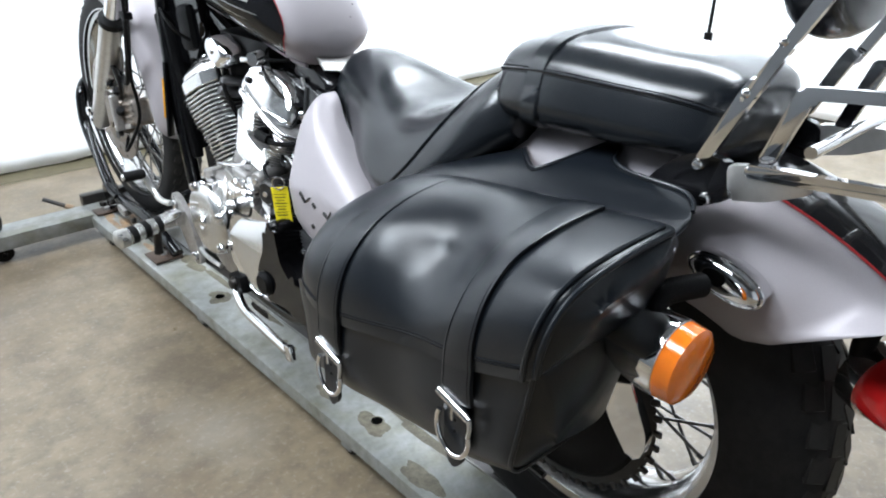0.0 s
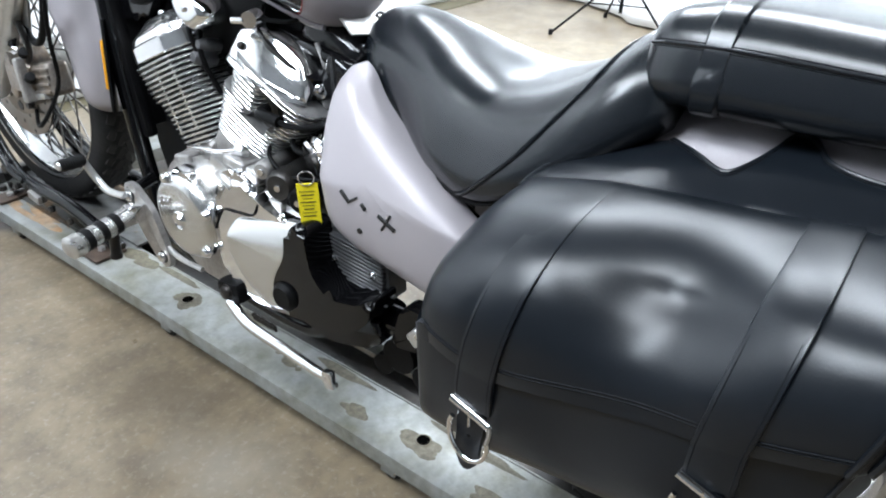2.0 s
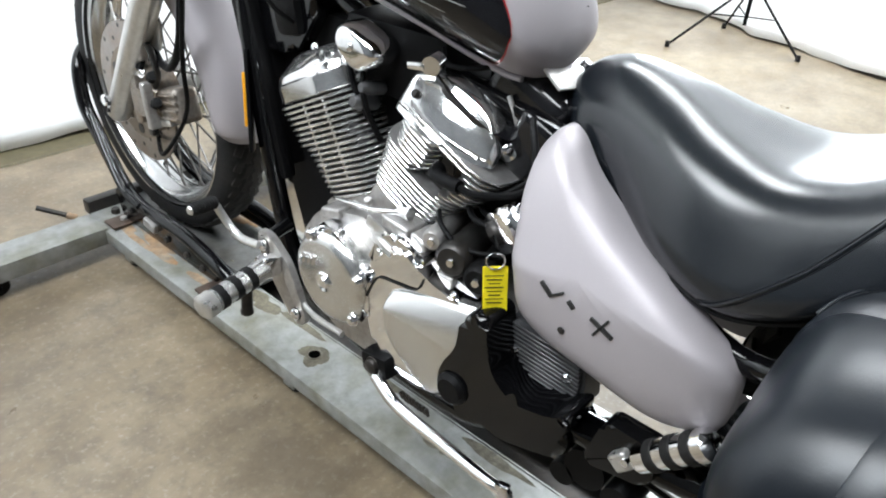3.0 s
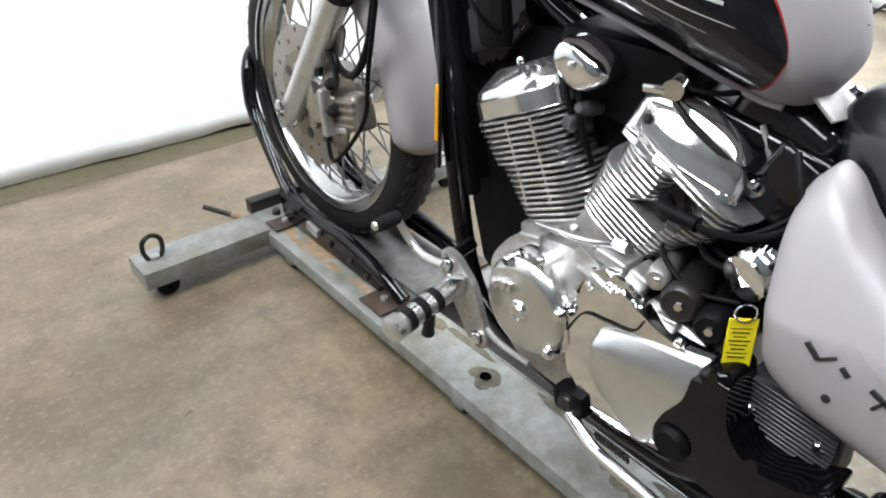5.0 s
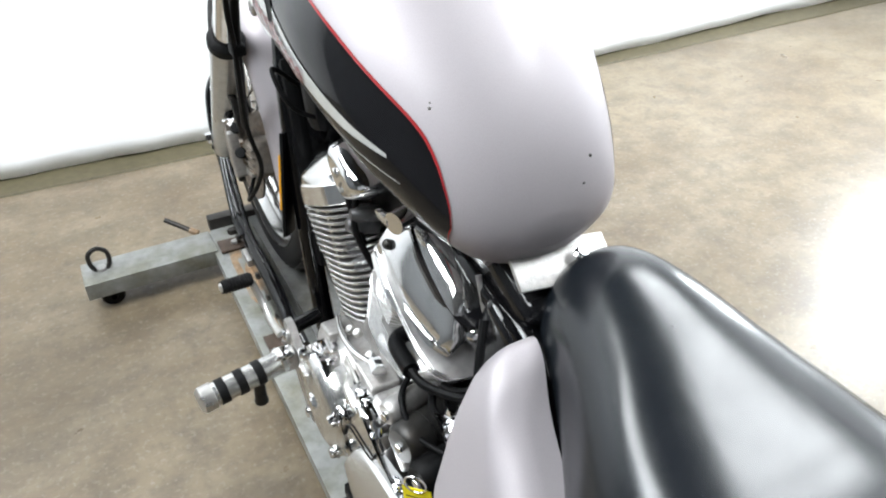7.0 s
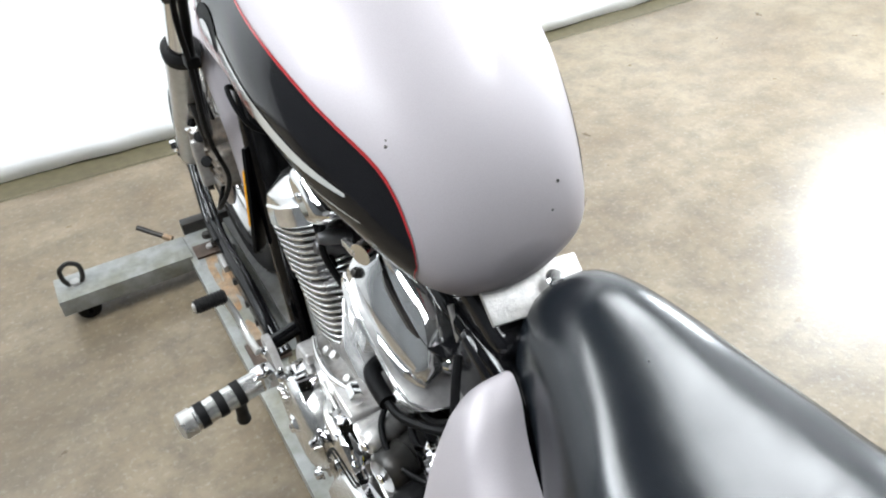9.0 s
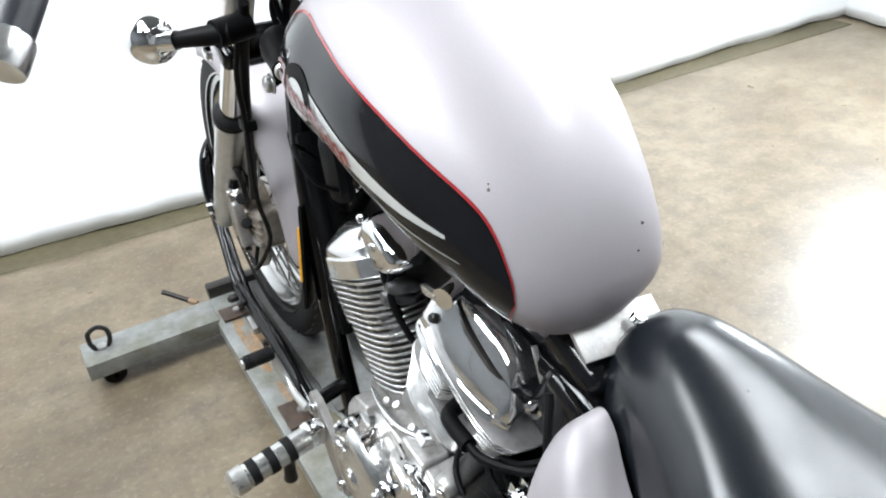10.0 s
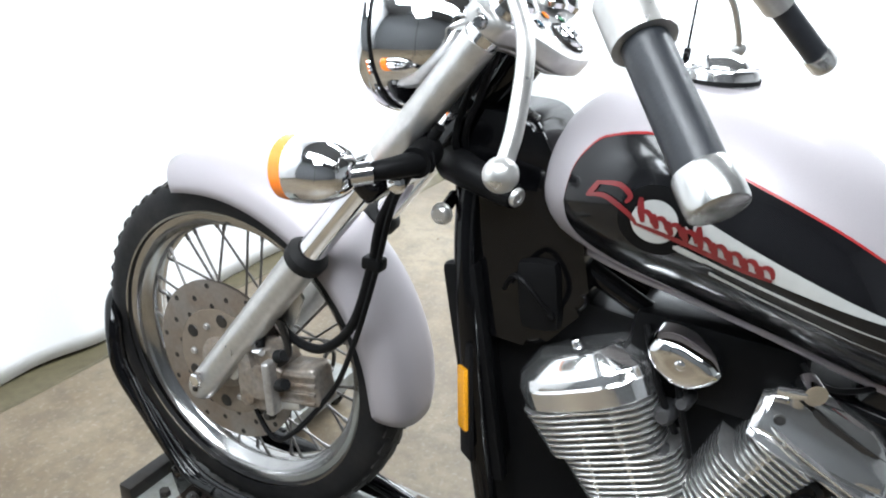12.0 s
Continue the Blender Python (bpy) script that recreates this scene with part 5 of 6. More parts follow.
part("edge_cover", slab(rounded([(0.925, 0.375), (0.90, 0.428), (0.855, 0.43), (0.80, 0.385), (0.785, 0.32), (0.81, 0.285), (0.83, 0.33), (0.84, 0.37), (0.87, 0.40)], 0.012), -0.12, -0.160, 0.010, 3), CHROME, cases, "polished crankcase rim")
for y, z in ((0.812, 0.30), (0.80, 0.375), (0.90, 0.412)):
    part("bolt", bolt((-0.168, y, z), (-1, 0, 0), 0.0085, 0.008), CHROME, cases)
spc = part("sprocket_cover", slab(rounded([(0.80, 0.40), (0.765, 0.425), (0.735, 0.462), (0.70, 0.445), (0.665, 0.43), (0.59, 0.418), (0.585, 0.345), (0.635, 0.255), (0.70, 0.235), (0.78, 0.262), (0.795, 0.32)], 0.016), -0.12, -0.157, 0.010, 3), CHROME, cases, "chromed sprocket cover", 40)


def raised_shoulder():
    """The raised lower cover: an upright face under a bright rounded band, with a crease between them."""
    foot = [(0.748, 0.350), (0.740, 0.330), (0.722, 0.305), (0.700, 0.287), (0.682, 0.274), (0.660, 0.265), (0.640, 0.266), (0.622, 0.290), (0.600, 0.338), (0.582, 0.372)]
    head = [(0.748, 0.372), (0.740, 0.386), (0.722, 0.399), (0.700, 0.406), (0.660, 0.416), (0.620, 0.425), (0.590, 0.431), (0.582, 0.428)]
    rings = []
    for i in range(41):
        y = 0.748 + (0.582 - 0.748) * (1 - math.cos(math.pi * i / 40)) / 2
        zb, zt = curve1(foot, y), curve1(head, y)
        deep = 0.028 * min(1.0, math.sqrt(max(0.02, min(0.748 - y, y - 0.572) / 0.012)))
        zc = min(max(0.366, zb + 0.008), zt - 0.010)
        base = -0.152
        rings.append([(base + 0.01, y, zb), (base - deep * 0.55, y, zb), (base - deep * 0.86, y, zb + 0.3 * min(0.02, zc - zb)), (base - deep * 0.95, y, zb + 0.6 * min(0.03, zc - zb)), (base - deep, y, zc - 0.001), (base - deep * 0.99, y, zc + 0.001),
                      (base - deep * 0.90, y, zc + 0.25 * (zt - zc)), (base - deep * 0.68, y, zc + 0.6 * (zt - zc)), (base - deep * 0.38, y, zc + 0.88 * (zt - zc)), (base - deep * 0.05, y, zt), (base + 0.01, y, zt)])
    return loft(rings)


part("raised_shoulder", raised_shoulder(), BRUSHED, spc, "", 22)
part("seam", tube([(-0.158, 0.795, 0.345), (-0.159, 0.77, 0.392), (-0.159, 0.735, 0.402), (-0.159, 0.695, 0.410), (-0.158, 0.682, 0.432)], 0.0014, 6), BLACK_MATT, spc)
part("upper_cover", slab(rounded([(0.80, 0.405), (0.775, 0.455), (0.745, 0.472), (0.695, 0.455), (0.69, 0.43), (0.75, 0.41)], 0.012), -0.10, -0.152, 0.010, 3), CHROME, cases)
for y, z, rr, stuff in ((0.665, 0.462, 0.026, DARK_STEEL), (0.622, 0.452, 0.021, BLACK_MATT), (0.700, 0.478, 0.016, ALLOY)):
    sb = part("starter_body", spin([(0, 0.045), (rr * 0.75, 0.045), (rr * 0.95, 0.040), (rr, 0.030), (rr, 0.012), (rr * 0.9, 0.010), (rr * 0.9, -0.05)], axis((-0.095, y, z), (-1, -0.25, 0.05)), 22), stuff, cases)
    part("bolt", hexagon((-0.138, y - 0.012, z + 0.002), (-1, -0.25, 0.05), 0.006, 0.005), CHROME, sb)
for y, z in ((0.868, 0.452), (0.838, 0.470), (0.800, 0.462)):
    part("bolt", hexagon((-0.110, y, z), (-0.6, 0, 1), 0.0062, 0.006), SATIN, cases)
# castings, unions and pipes on top of the case between the cylinders
# Dark plate added as the shade in the gaps between the pieces.
part("valley_shade", block(0.12, 0.15, 0.02, pose(-0.03, 0.80, 0.462, 0), 0.006), DARK_STEEL, cases)
for y, z, sy, sz, tilt in ((0.895, 0.437, 0.040, 0.016, -14), (0.758, 0.470, 0.050, 0.018, 6), (0.715, 0.463, 0.030, 0.022, 14), (0.672, 0.430, 0.045, 0.014, -4)):
    part("casting_boss", block(0.040, sy, sz, pose(-0.118, y, z, tilt), 0.005, 3), ALLOY, cases)
for y, z in ((0.742, 0.448), (0.772, 0.432), (0.700, 0.440), (0.635, 0.425)):
    part("bolt", bolt((-0.150, y, z), (-1, 0, 0.1), 0.006, 0.006), CHROME, cases)
for pts, r, stuff in ((((-0.115, 0.90, 0.452), (-0.128, 0.85, 0.468), (-0.130, 0.80, 0.478), (-0.118, 0.75, 0.490)), 0.0042, CHROME), (((-0.13, 0.80, 0.445), (-0.145, 0.76, 0.455), (-0.150, 0.72, 0.448)), 0.0035, DARK_STEEL),
                      (((-0.09, 0.72, 0.50), (-0.118, 0.690, 0.497), (-0.122, 0.650, 0.480), (-0.10, 0.60, 0.48)), 0.0036, BLACK_MATT)):
    part("pipe", tube(pts, r, 10), stuff, cases)
part("pipe_union", rod((-0.118, 0.765, 0.488), (-0.122, 0.742, 0.492), 0.009, 6), CHROME, cases)
part("cable_stay", block(0.004, 0.040, 0.018, pose(-0.140, 0.790, 0.458, 20), 0.002), SATIN, cases)
part("clutch_arm", tube([(-0.135, 0.80, 0.44), (-0.150, 0.775, 0.450), (-0.152, 0.745, 0.440)], 0.007, 8), SATIN, cases)


# carburettor and dark clutter between the heads
part("horn_cover", pillow(rounded([(0.925, 0.690), (0.914, 0.710), (0.888, 0.712), (0.844, 0.696), (0.830, 0.679), (0.842, 0.662), (0.866, 0.648), (0.886, 0.650), (0.913, 0.668)], 0.014, 5), 0.080, 0.024), CHROME, bike, "chromed teardrop horn cover", 50)
part("horn_bolt", bolt((-0.103, 0.880, 0.684), (-1, 0, 0), 0.006, 0.004), POLISHED, bike)
part("air_box", block(0.11, 0.20, 0.11, pose(0.0, 0.85, 0.66, 0, 0, 0), 0.02), BLACK_MATT, bike)
part("carburettor", block(0.08, 0.06, 0.10, pose(0.02, 0.83, 0.56), 0.015), ALLOY, bike)
part("tap_body", rod((-0.07, 0.752, 0.690), (-0.094, 0.742, 0.690), 0.0125, 18), CHROME, bike, "chromed fuel tap")
part("tap_lever", block(0.008, 0.030, 0.010, pose(-0.095, 0.764, 0.686, -8), 0.003), POLISHED, bike)
part("dome_bolt", spin([(0, 0.014), (0.008, 0.012), (0.013, 0.006), (0.016, 0.0), (0.021, -0.002), (0.021, -0.006)], axis((-0.043, 0.707, 0.649), (-1, 0, 0.45)), 24), CHROME, bike)
part("dome_bolt", spin([(0, 0.012), (0.006, 0.010), (0.010, 0.006), (0.012, 0.0), (0.016, -0.002), (0.016, -0.006)], axis((-0.053, 0.645, 0.600), (-1, 0, 0.35)), 24), CHROME, bike)
part("rear_head", fin_plate(0.074, 0.052, 0.050, RM @ pose(0, 0, 0.325), -0.024), BLACK_GLOSS, bike)
shroud = part("rear_head_shroud", block(0.10, 0.125, 0.17, pose(0.012, 0.662, 0.612, 24), 0.022, 4), BLACK_GLOSS, bike, "gloss black cover behind the rear head")
part("shroud_step", block(0.06, 0.07, 0.09, pose(-0.022, 0.615, 0.605, 24), 0.012, 3), BLACK_GLOSS, shroud)
part("shroud_rib", tube([(-0.044, 0.655, 0.665), (-0.046, 0.640, 0.640), (-0.046, 0.628, 0.610), (-0.046, 0.622, 0.580)], 0.0035, 8), ALLOY, shroud)
for pts in (((-0.055, 0.70, 0.535), (-0.085, 0.655, 0.540), (-0.085, 0.615, 0.560), (-0.06, 0.575, 0.60), (-0.03, 0.56, 0.63)), ((-0.05, 0.69, 0.52), (-0.088, 0.64, 0.520), (-0.088, 0.60, 0.535), (-0.06, 0.565, 0.57)), ((-0.05, 0.76, 0.700), (-0.07, 0.735, 0.690), (-0.055, 0.70, 0.690), (-0.03, 0.67, 0.70))):
    part("hose", tube(pts, 0.0036, 8), BLACK_MATT, bike)
# Black slab added to close the view of the floor through the engine.
part("engine_backing", slab(rounded([(1.165, 0.70), (0.60, 0.665), (0.58, 0.40), (0.70, 0.42), (0.90, 0.27), (1.085, 0.240), (1.128, 0.37)], 0.02), 0.03, -0.030, 0.006), BLACK_MATT, bike, "matt black engine backing")
part("oil_tank", block(0.11, 0.16, 0.16, pose(0.01, 0.50, 0.49), 0.02), BLACK_MATT, bike)
part("coil_spring_boot", spin([(0.010, 0.0), (0.026, 0.002), (0.020, 0.008), (0.028, 0.014), (0.021, 0.020), (0.029, 0.026), (0.022, 0.032), (0.028, 0.040), (0.0, 0.042)], axis((-0.075, 0.592, 0.528), (-1, 0.2, -0.2)), 24), CHROME, bike)
for i, pts in enumerate((((-0.07, 0.69, 0.53), (-0.10, 0.65, 0.515), (-0.10, 0.60, 0.525), (-0.09, 0.56, 0.56)), ((-0.07, 0.60, 0.66), (-0.09, 0.575, 0.62), (-0.09, 0.565, 0.57), (-0.08, 0.59, 0.53)),
                         ((-0.06, 0.93, 0.70), (-0.085, 0.90, 0.64), (-0.08, 0.87, 0.58)), ((-0.08, 0.88, 0.65), (-0.092, 0.865, 0.61), (-0.075, 0.85, 0.55)), ((-0.04, 1.05, 0.66), (-0.10, 1.04, 0.70), (-0.11, 1.08, 0.74), (-0.07, 1.11, 0.70)))):
    part("hose", tube(pts, 0.0045 if i != 4 else 0.0035, 8), BLACK_MATT, bike)
for y, z, r in ((0.885, 0.600, 0.013), (0.868, 0.625, 0.010), (0.90, 0.56, 0.014), (0.875, 0.545, 0.010)):
    part("fitting", spin([(0, 0.02), (r * 0.6, 0.02), (r, 0.012), (r, -0.02)], axis((-0.075, y, z), (-1, 0.1, 0.2)), 14), CAST_DARK, bike)


# ---- the motorcycle: frame, stands, pegs ----
for s in (-1, 1):
    part("down_tube", tube([(s * 0.035, 1.175, 0.90), (s * 0.06, 1.175, 0.78), (s * 0.075, 1.15, 0.62), (s * 0.082, 1.105, 0.40), (s * 0.085, 1.06, 0.26), (s * 0.09, 0.98, 0.205), (s * 0.10, 0.80, 0.185), (s * 0.11, 0.62, 0.20), (s * 0.12, 0.56, 0.26)], 0.0165, 12), ENAMEL, bike, "gloss black frame tube")
    part("seat_rail", tube([(s * 0.03, 1.10, 0.78), (s * 0.03, 0.90, 0.69), (s * 0.035, 0.66, 0.65), (s * 0.035, 0.56, 0.63), (s * 0.05, 0.48, 0.57), (s * 0.10, 0.30, 0.50), (s * 0.125, 0.15, 0.56), (s * 0.125, -0.05, 0.62)], 0.014, 10), ENAMEL, bike)
    part("swing_arm", tube([(s * 0.115, 0.60, 0.30), (s * 0.12, 0.40, 0.315), (s * 0.12, 0.15, 0.35), (s * 0.12, -0.03, 0.362)], 0.022, 12, flat=0.7), ENAMEL, bike)
    part("swing_strut", tube([(s * 0.11, 0.52, 0.55), (s * 0.115, 0.35, 0.45), (s * 0.12, 0.10, 0.365)], 0.014, 10), ENAMEL, bike)
part("neck", rod((0, 1.145, 0.98), (0, 1.245, 0.83), 0.030, 20), ENAMEL, bike)
part("neck_gusset", slab(rounded([(1.195, 0.92), (1.195, 0.80), (1.165, 0.62), (1.06, 0.62), (1.00, 0.70), (1.03, 0.82), (1.10, 0.92)], 0.02), 0.06, -0.06, 0.012, 3), ENAMEL, bike, "gloss black frame gusset")
rad = part("radiator", block(0.15, 0.035, 0.27, pose(0, 1.135, 0.55, -13), 0.006), BLACK_MATT, bike, "black radiator between the frame tubes")
part("radiator_tank", block(0.026, 0.050, 0.33, pose(-0.068, 1.137, 0.560, -13), 0.010), BLACK_MATT, rad)
part("fan_housing", block(0.11, 0.06, 0.10, pose(-0.02, 1.065, 0.70, -10), 0.02), BLACK_MATT, bike)
rfl = part("reflector_plate", block(0.006, 0.036, 0.165, pose(-0.098, 1.136, 0.535, -13, 0, -42), 0.002), BLACK_MATT, bike)
part("reflector", block(0.008, 0.026, 0.088, pose(-0.101, 1.140, 0.538, -13, 0, -42), 0.003), AMBER, rfl, "amber side reflector")
# pivot bracket and finned cover behind the crankcase
pb = part("pivot_bracket", slab(rounded([(0.592, 0.440), (0.553, 0.455), (0.548, 0.415), (0.538, 0.376), (0.505, 0.352), (0.450, 0.366), (0.425, 0.385), (0.428, 0.345), (0.482, 0.296), (0.552, 0.290), (0.608, 0.280), (0.626, 0.316), (0.617, 0.350), (0.596, 0.384)], 0.018), -0.13, -0.188, 0.014, 4), ENAMEL, bike, "gloss black swing arm pivot bracket")
part("pivot_cap", spin([(0, 0.010), (0.018, 0.010), (0.024, 0.004), (0.024, -0.006)], axis((-0.188, 0.596, 0.318), (-1, 0, 0)), 28), BLACK_MATT, pb)
part("lower_case", slab(rounded([(0.64, 0.300), (0.62, 0.250), (0.54, 0.235), (0.44, 0.270), (0.44, 0.315), (0.56, 0.330)], 0.02), -0.08, -0.150, 0.010, 3), ENAMEL, bike, "black lower frame casting")
rec = part("finned_box", slab(rounded([(0.556, 0.432), (0.446, 0.418), (0.438, 0.344), (0.556, 0.344)], 0.008), -0.09, -0.128, 0.003), CAST_DARK, bike, "dark grey finned rectifier")
for k in range(12):
    z = 0.352 + 0.0063 * k
    part("fin", block(0.010, 0.106 - 0.001 * abs(k - 5), 0.0028, pose(-0.133, 0.499, z, 4), 0.0008, 1), CAST_DARK, rec)
for y, z in ((0.541, 0.386), (0.463, 0.388)):
    part("bolt", bolt((-0.137, y, z), (-1, 0, 0), 0.006, 0.005), CHROME, rec)
part("chain", tube([(-0.092, 0.02, 0.510), (-0.092, 0.30, 0.44), (-0.092, 0.60, 0.35), (-0.092, 0.62, 0.30), (-0.092, 0.30, 0.250), (-0.092, 0.0, 0.214)], 0.008, 6, flat=0.7), DARK_STEEL, bike)
part("chain_guard", slab(rounded([(0.50, 0.42), (0.10, 0.50), (-0.06, 0.47), (-0.06, 0.455), (0.10, 0.47), (0.50, 0.39)], 0.01), -0.082, -0.106, 0.003), CHROME, bike, "chromed chain guard")
part("fender_blade", slab(rounded([(-0.085, 0.475), (-0.12, 0.49), (-0.165, 0.40), (-0.150, 0.355), (-0.105, 0.41)], 0.02), -0.112, -0.126, 0.006, 3), CHROME, bike, "chromed leaf shaped trim")

peg = part("foot_peg", rod((-0.185, 1.010, 0.305), (-0.306, 0.994, 0.298), 0.0186, 24), BRUSHED, bike, "silver foot peg with black rubber rings")
for t in (0.28, 0.52, 0.76):
    a, b = Vector((-0.185, 1.010, 0.305)), Vector((-0.306, 0.994, 0.298))
    part("rubber_ring", rod(a.lerp(b, t - 0.055), a.lerp(b, t + 0.055), 0.0198, 24), RUBBER, peg)
part("end_cap", spin([(0, 0.006), (0.015, 0.005), (0.0205, 0.0), (0.0205, -0.018), (0.016, -0.02)], axis((-0.308, 0.994, 0.298), (-1, -0.13, -0.06)), 28), SATIN, peg)
part("pivot", block(0.035, 0.03, 0.034, pose(-0.175, 1.012, 0.306), 0.006), CHROME, peg)
part("feeler", spin([(0.0095, 0.0), (0.0095, 0.050), (0.0110, 0.052), (0.0110, 0.058), (0.0072, 0.058), (0.0072, 0.030), (0, 0.028)], axis((-0.220, 1.010, 0.290), (-0.02, 0.10, -1)), 18), DARK_STEEL, peg)
brk = part("peg_bracket", slab(rounded([(1.062, 0.348), (1.028, 0.350), (0.985, 0.315), (0.960, 0.262), (0.944, 0.222), (0.955, 0.200), (0.982, 0.200), (1.02, 0.248), (1.058, 0.300)], 0.014), -0.145, -0.157, 0.003), ALLOY, bike, "alloy peg bracket")
for y, z in ((1.043, 0.325), (0.968, 0.222)):
    part("bolt", bolt((-0.157, y, z), (-1, 0, 0), 0.010, 0.008), CHROME, brk)
part("bracket_stay", rod((-0.10, 1.05, 0.34), (-0.155, 1.045, 0.33), 0.012, 12), ENAMEL, brk)
lev = part("gear_lever", tube([(-0.168, 1.045, 0.328), (-0.170, 1.095, 0.322), (-0.172, 1.125, 0.338), (-0.180, 1.145, 0.370)], 0.007, 10, flat=0.6), SATIN, bike, "alloy gear lever")
toe = part("toe_rubber", rod((-0.178, 1.148, 0.372), (-0.228, 1.142, 0.376), 0.0105, 18), RUBBER, lev, "ribbed black rubber toe piece")
for k in range(9):
    part("rib", spin([(0.0100, -0.0018), (0.0122, -0.0008), (0.0122, 0.0008), (0.0100, 0.0018)], axis((-0.182 - 0.005 * k, 1.1476 - 0.0006 * k, 0.3723 + 0.0004 * k), (-1, -0.12, 0.08)), 18), RUBBER, toe)
part("end_button", spin([(0, 0.003), (0.006, 0.002), (0.0085, -0.001)], axis((-0.2285, 1.142, 0.376), (-1, -0.12, 0.08)), 16), SATIN, toe)
part("linkage", tube([(-0.150, 1.03, 0.315), (-0.150, 0.95, 0.24), (-0.150, 0.86, 0.235)], 0.005, 8), SATIN, lev)

stand = part("side_stand", tube([(-0.170, 0.760, 0.222), (-0.185, 0.70, 0.212), (-0.200, 0.60, 0.222), (-0.215, 0.51, 0.236), (-0.217, 0.482, 0.240)], lambda t: 0.010 - 0.002 * t, 12), CHROME, bike, "folded chromed side stand")
part("stand_foot", block(0.012, 0.020, 0.030, pose(-0.218, 0.478, 0.238, -15), 0.003), CHROME, stand)
part("stand_pivot", block(0.035, 0.055, 0.040, pose(-0.152, 0.768, 0.236, -10), 0.010), BLACK_MATT, stand)
part("bolt", bolt((-0.170, 0.768, 0.238), (-1, 0, 0), 0.012, 0.008), DARK_STEEL, stand)
part("spring", tube([(-0.158, 0.72 - 0.002 * k + 0.0, 0.205 + 0.006 * math.sin(k * 1.9)) for k in range(30)], 0.0028, 6, n=3), DARK_STEEL, stand)

pa, pb_ = Vector((-0.150, 0.347, 0.350)), Vector((-0.157, 0.284, 0.424))
rpeg = part("passenger_peg", rod(pa, pb_, 0.0175, 20), CHROME, bike, "folded chromed passenger peg with black rubber rings")
for t in (0.26, 0.55, 0.83):
    part("rubber_ring", rod(pa.lerp(pb_, t - 0.06), pa.lerp(pb_, t + 0.06), 0.0192, 20), RUBBER, rpeg)
part("end_cap", spin([(0, 0.014), (0.010, 0.013), (0.018, 0.006), (0.019, -0.006), (0.0, -0.008)], axis(pb_, pb_ - pa), 22), CHROME, rpeg)
part("pivot", block(0.026, 0.024, 0.026, pose(-0.150, 0.366, 0.336, 40), 0.005, 3), SATIN, rpeg)
part("pivot_pin", rod((-0.165, 0.360, 0.343), (-0.135, 0.360, 0.343), 0.005, 10), CHROME, rpeg)
part("rear_peg_mount", slab(rounded([(0.40, 0.37), (0.33, 0.37), (0.33, 0.31), (0.42, 0.29)], 0.015), -0.12, -0.15, 0.006), ENAMEL, bike)
for y, z, r in ((0.42, 0.255, 0.03), (0.37, 0.235, 0.022), (0.45, 0.225, 0.018)):
    part("lower_casting", rod((-0.05, y, z), (-0.13, y, z), r, 16), BLACK_MATT, bike)


# ---- the motorcycle: fork, bars and lamps ----
def fork_at(z, x=-0.10):
    return Vector((x, 1.400 - 0.74 * (z - 0.678), z))


for s in (-1, 1):
    x = s * 0.100
    sl = part("fork_slider", spin([(0, 0), (0.018, 0.002), (0.024, 0.012), (0.0255, 0.05), (0.0265, 0.20), (0.0275, 0.38), (0.029, 0.392)], axis(fork_at(0.362, x), fork_at(0.678, x) - fork_at(0.362, x)), 28), SATIN, bike, "silver fork slider")
    part("dust_seal", spin([(0.022, -0.012), (0.031, -0.010), (0.032, 0.006), (0.026, 0.014), (0.021, 0.016)], axis(fork_at(0.676, x), fork_at(1, x) - fork_at(0.6, x)), 24, closed=True), RUBBER, sl)
    part("drain_screw", bolt(fork_at(0.385, x) + Vector((s * 0.024, 0, 0)), (s, 0, 0), 0.005, 0.004), DARK_STEEL, sl)
    part("fork_tube", rod(fork_at(0.66, x), fork_at(1.04, x), 0.0205, 22), CHROME, bike, "chromed fork tube")
    part("fork_cover", rod(fork_at(0.845, x), fork_at(1.004, x), 0.0222, 22), SATIN, bike)
    part("fork_cap", spin([(0, 0.012), (0.012, 0.011), (0.020, 0.004), (0.021, -0.004)], axis(fork_at(1.04, x), fork_at(1, x) - fork_at(0.6, x)), 20), CHROME, bike)
up = (fork_at(1) - fork_at(0.6)).normalized()
part("lower_clamp", block(0.255, 0.058, 0.034, axis(fork_at(0.815, 0), up), 0.012, 3), ENAMEL, bike)
back = Vector((0, -0.804, -0.595))


def on_clamp(x, v, u):
    """A place on the fork's upper clamp: across, back from the tubes, and up along them."""
    return fork_at(1.0, x) + back * v + up * u


def clamp_plate(edge, u0, u1, r):
    """A cast plate with rounded edges, square to the fork tubes."""
    ring = rounded(edge, r, 6)
    mid = Vector((0, sum(v for _, v in ring) / len(ring)))
    levels = ((u0, 0.93), (u0 + 0.003, 0.985), (u0 + 0.007, 1.0), (u1 - 0.008, 1.0), (u1 - 0.003, 0.985), (u1, 0.94))
    return loft([[on_clamp(x * k, mid.y + (v - mid.y) * k, u) for x, v in ring] for u, k in levels])


edge = [(-0.130, -0.030), (0.130, -0.030), (0.130, 0.018), (0.088, 0.034), (0.050, 0.080), (0.0, 0.092), (-0.050, 0.080), (-0.088, 0.034), (-0.130, 0.018)]
clamp = part("upper_clamp", clamp_plate(edge, 0.018, 0.044, 0.016), SATIN, bike, "satin chromed cast upper fork clamp with warning lamps")
part("clamp_skirt", clamp_plate([(x * 0.86, v * 0.84 + 0.002) for x, v in edge], 0.008, 0.020, 0.014), SATIN, clamp)
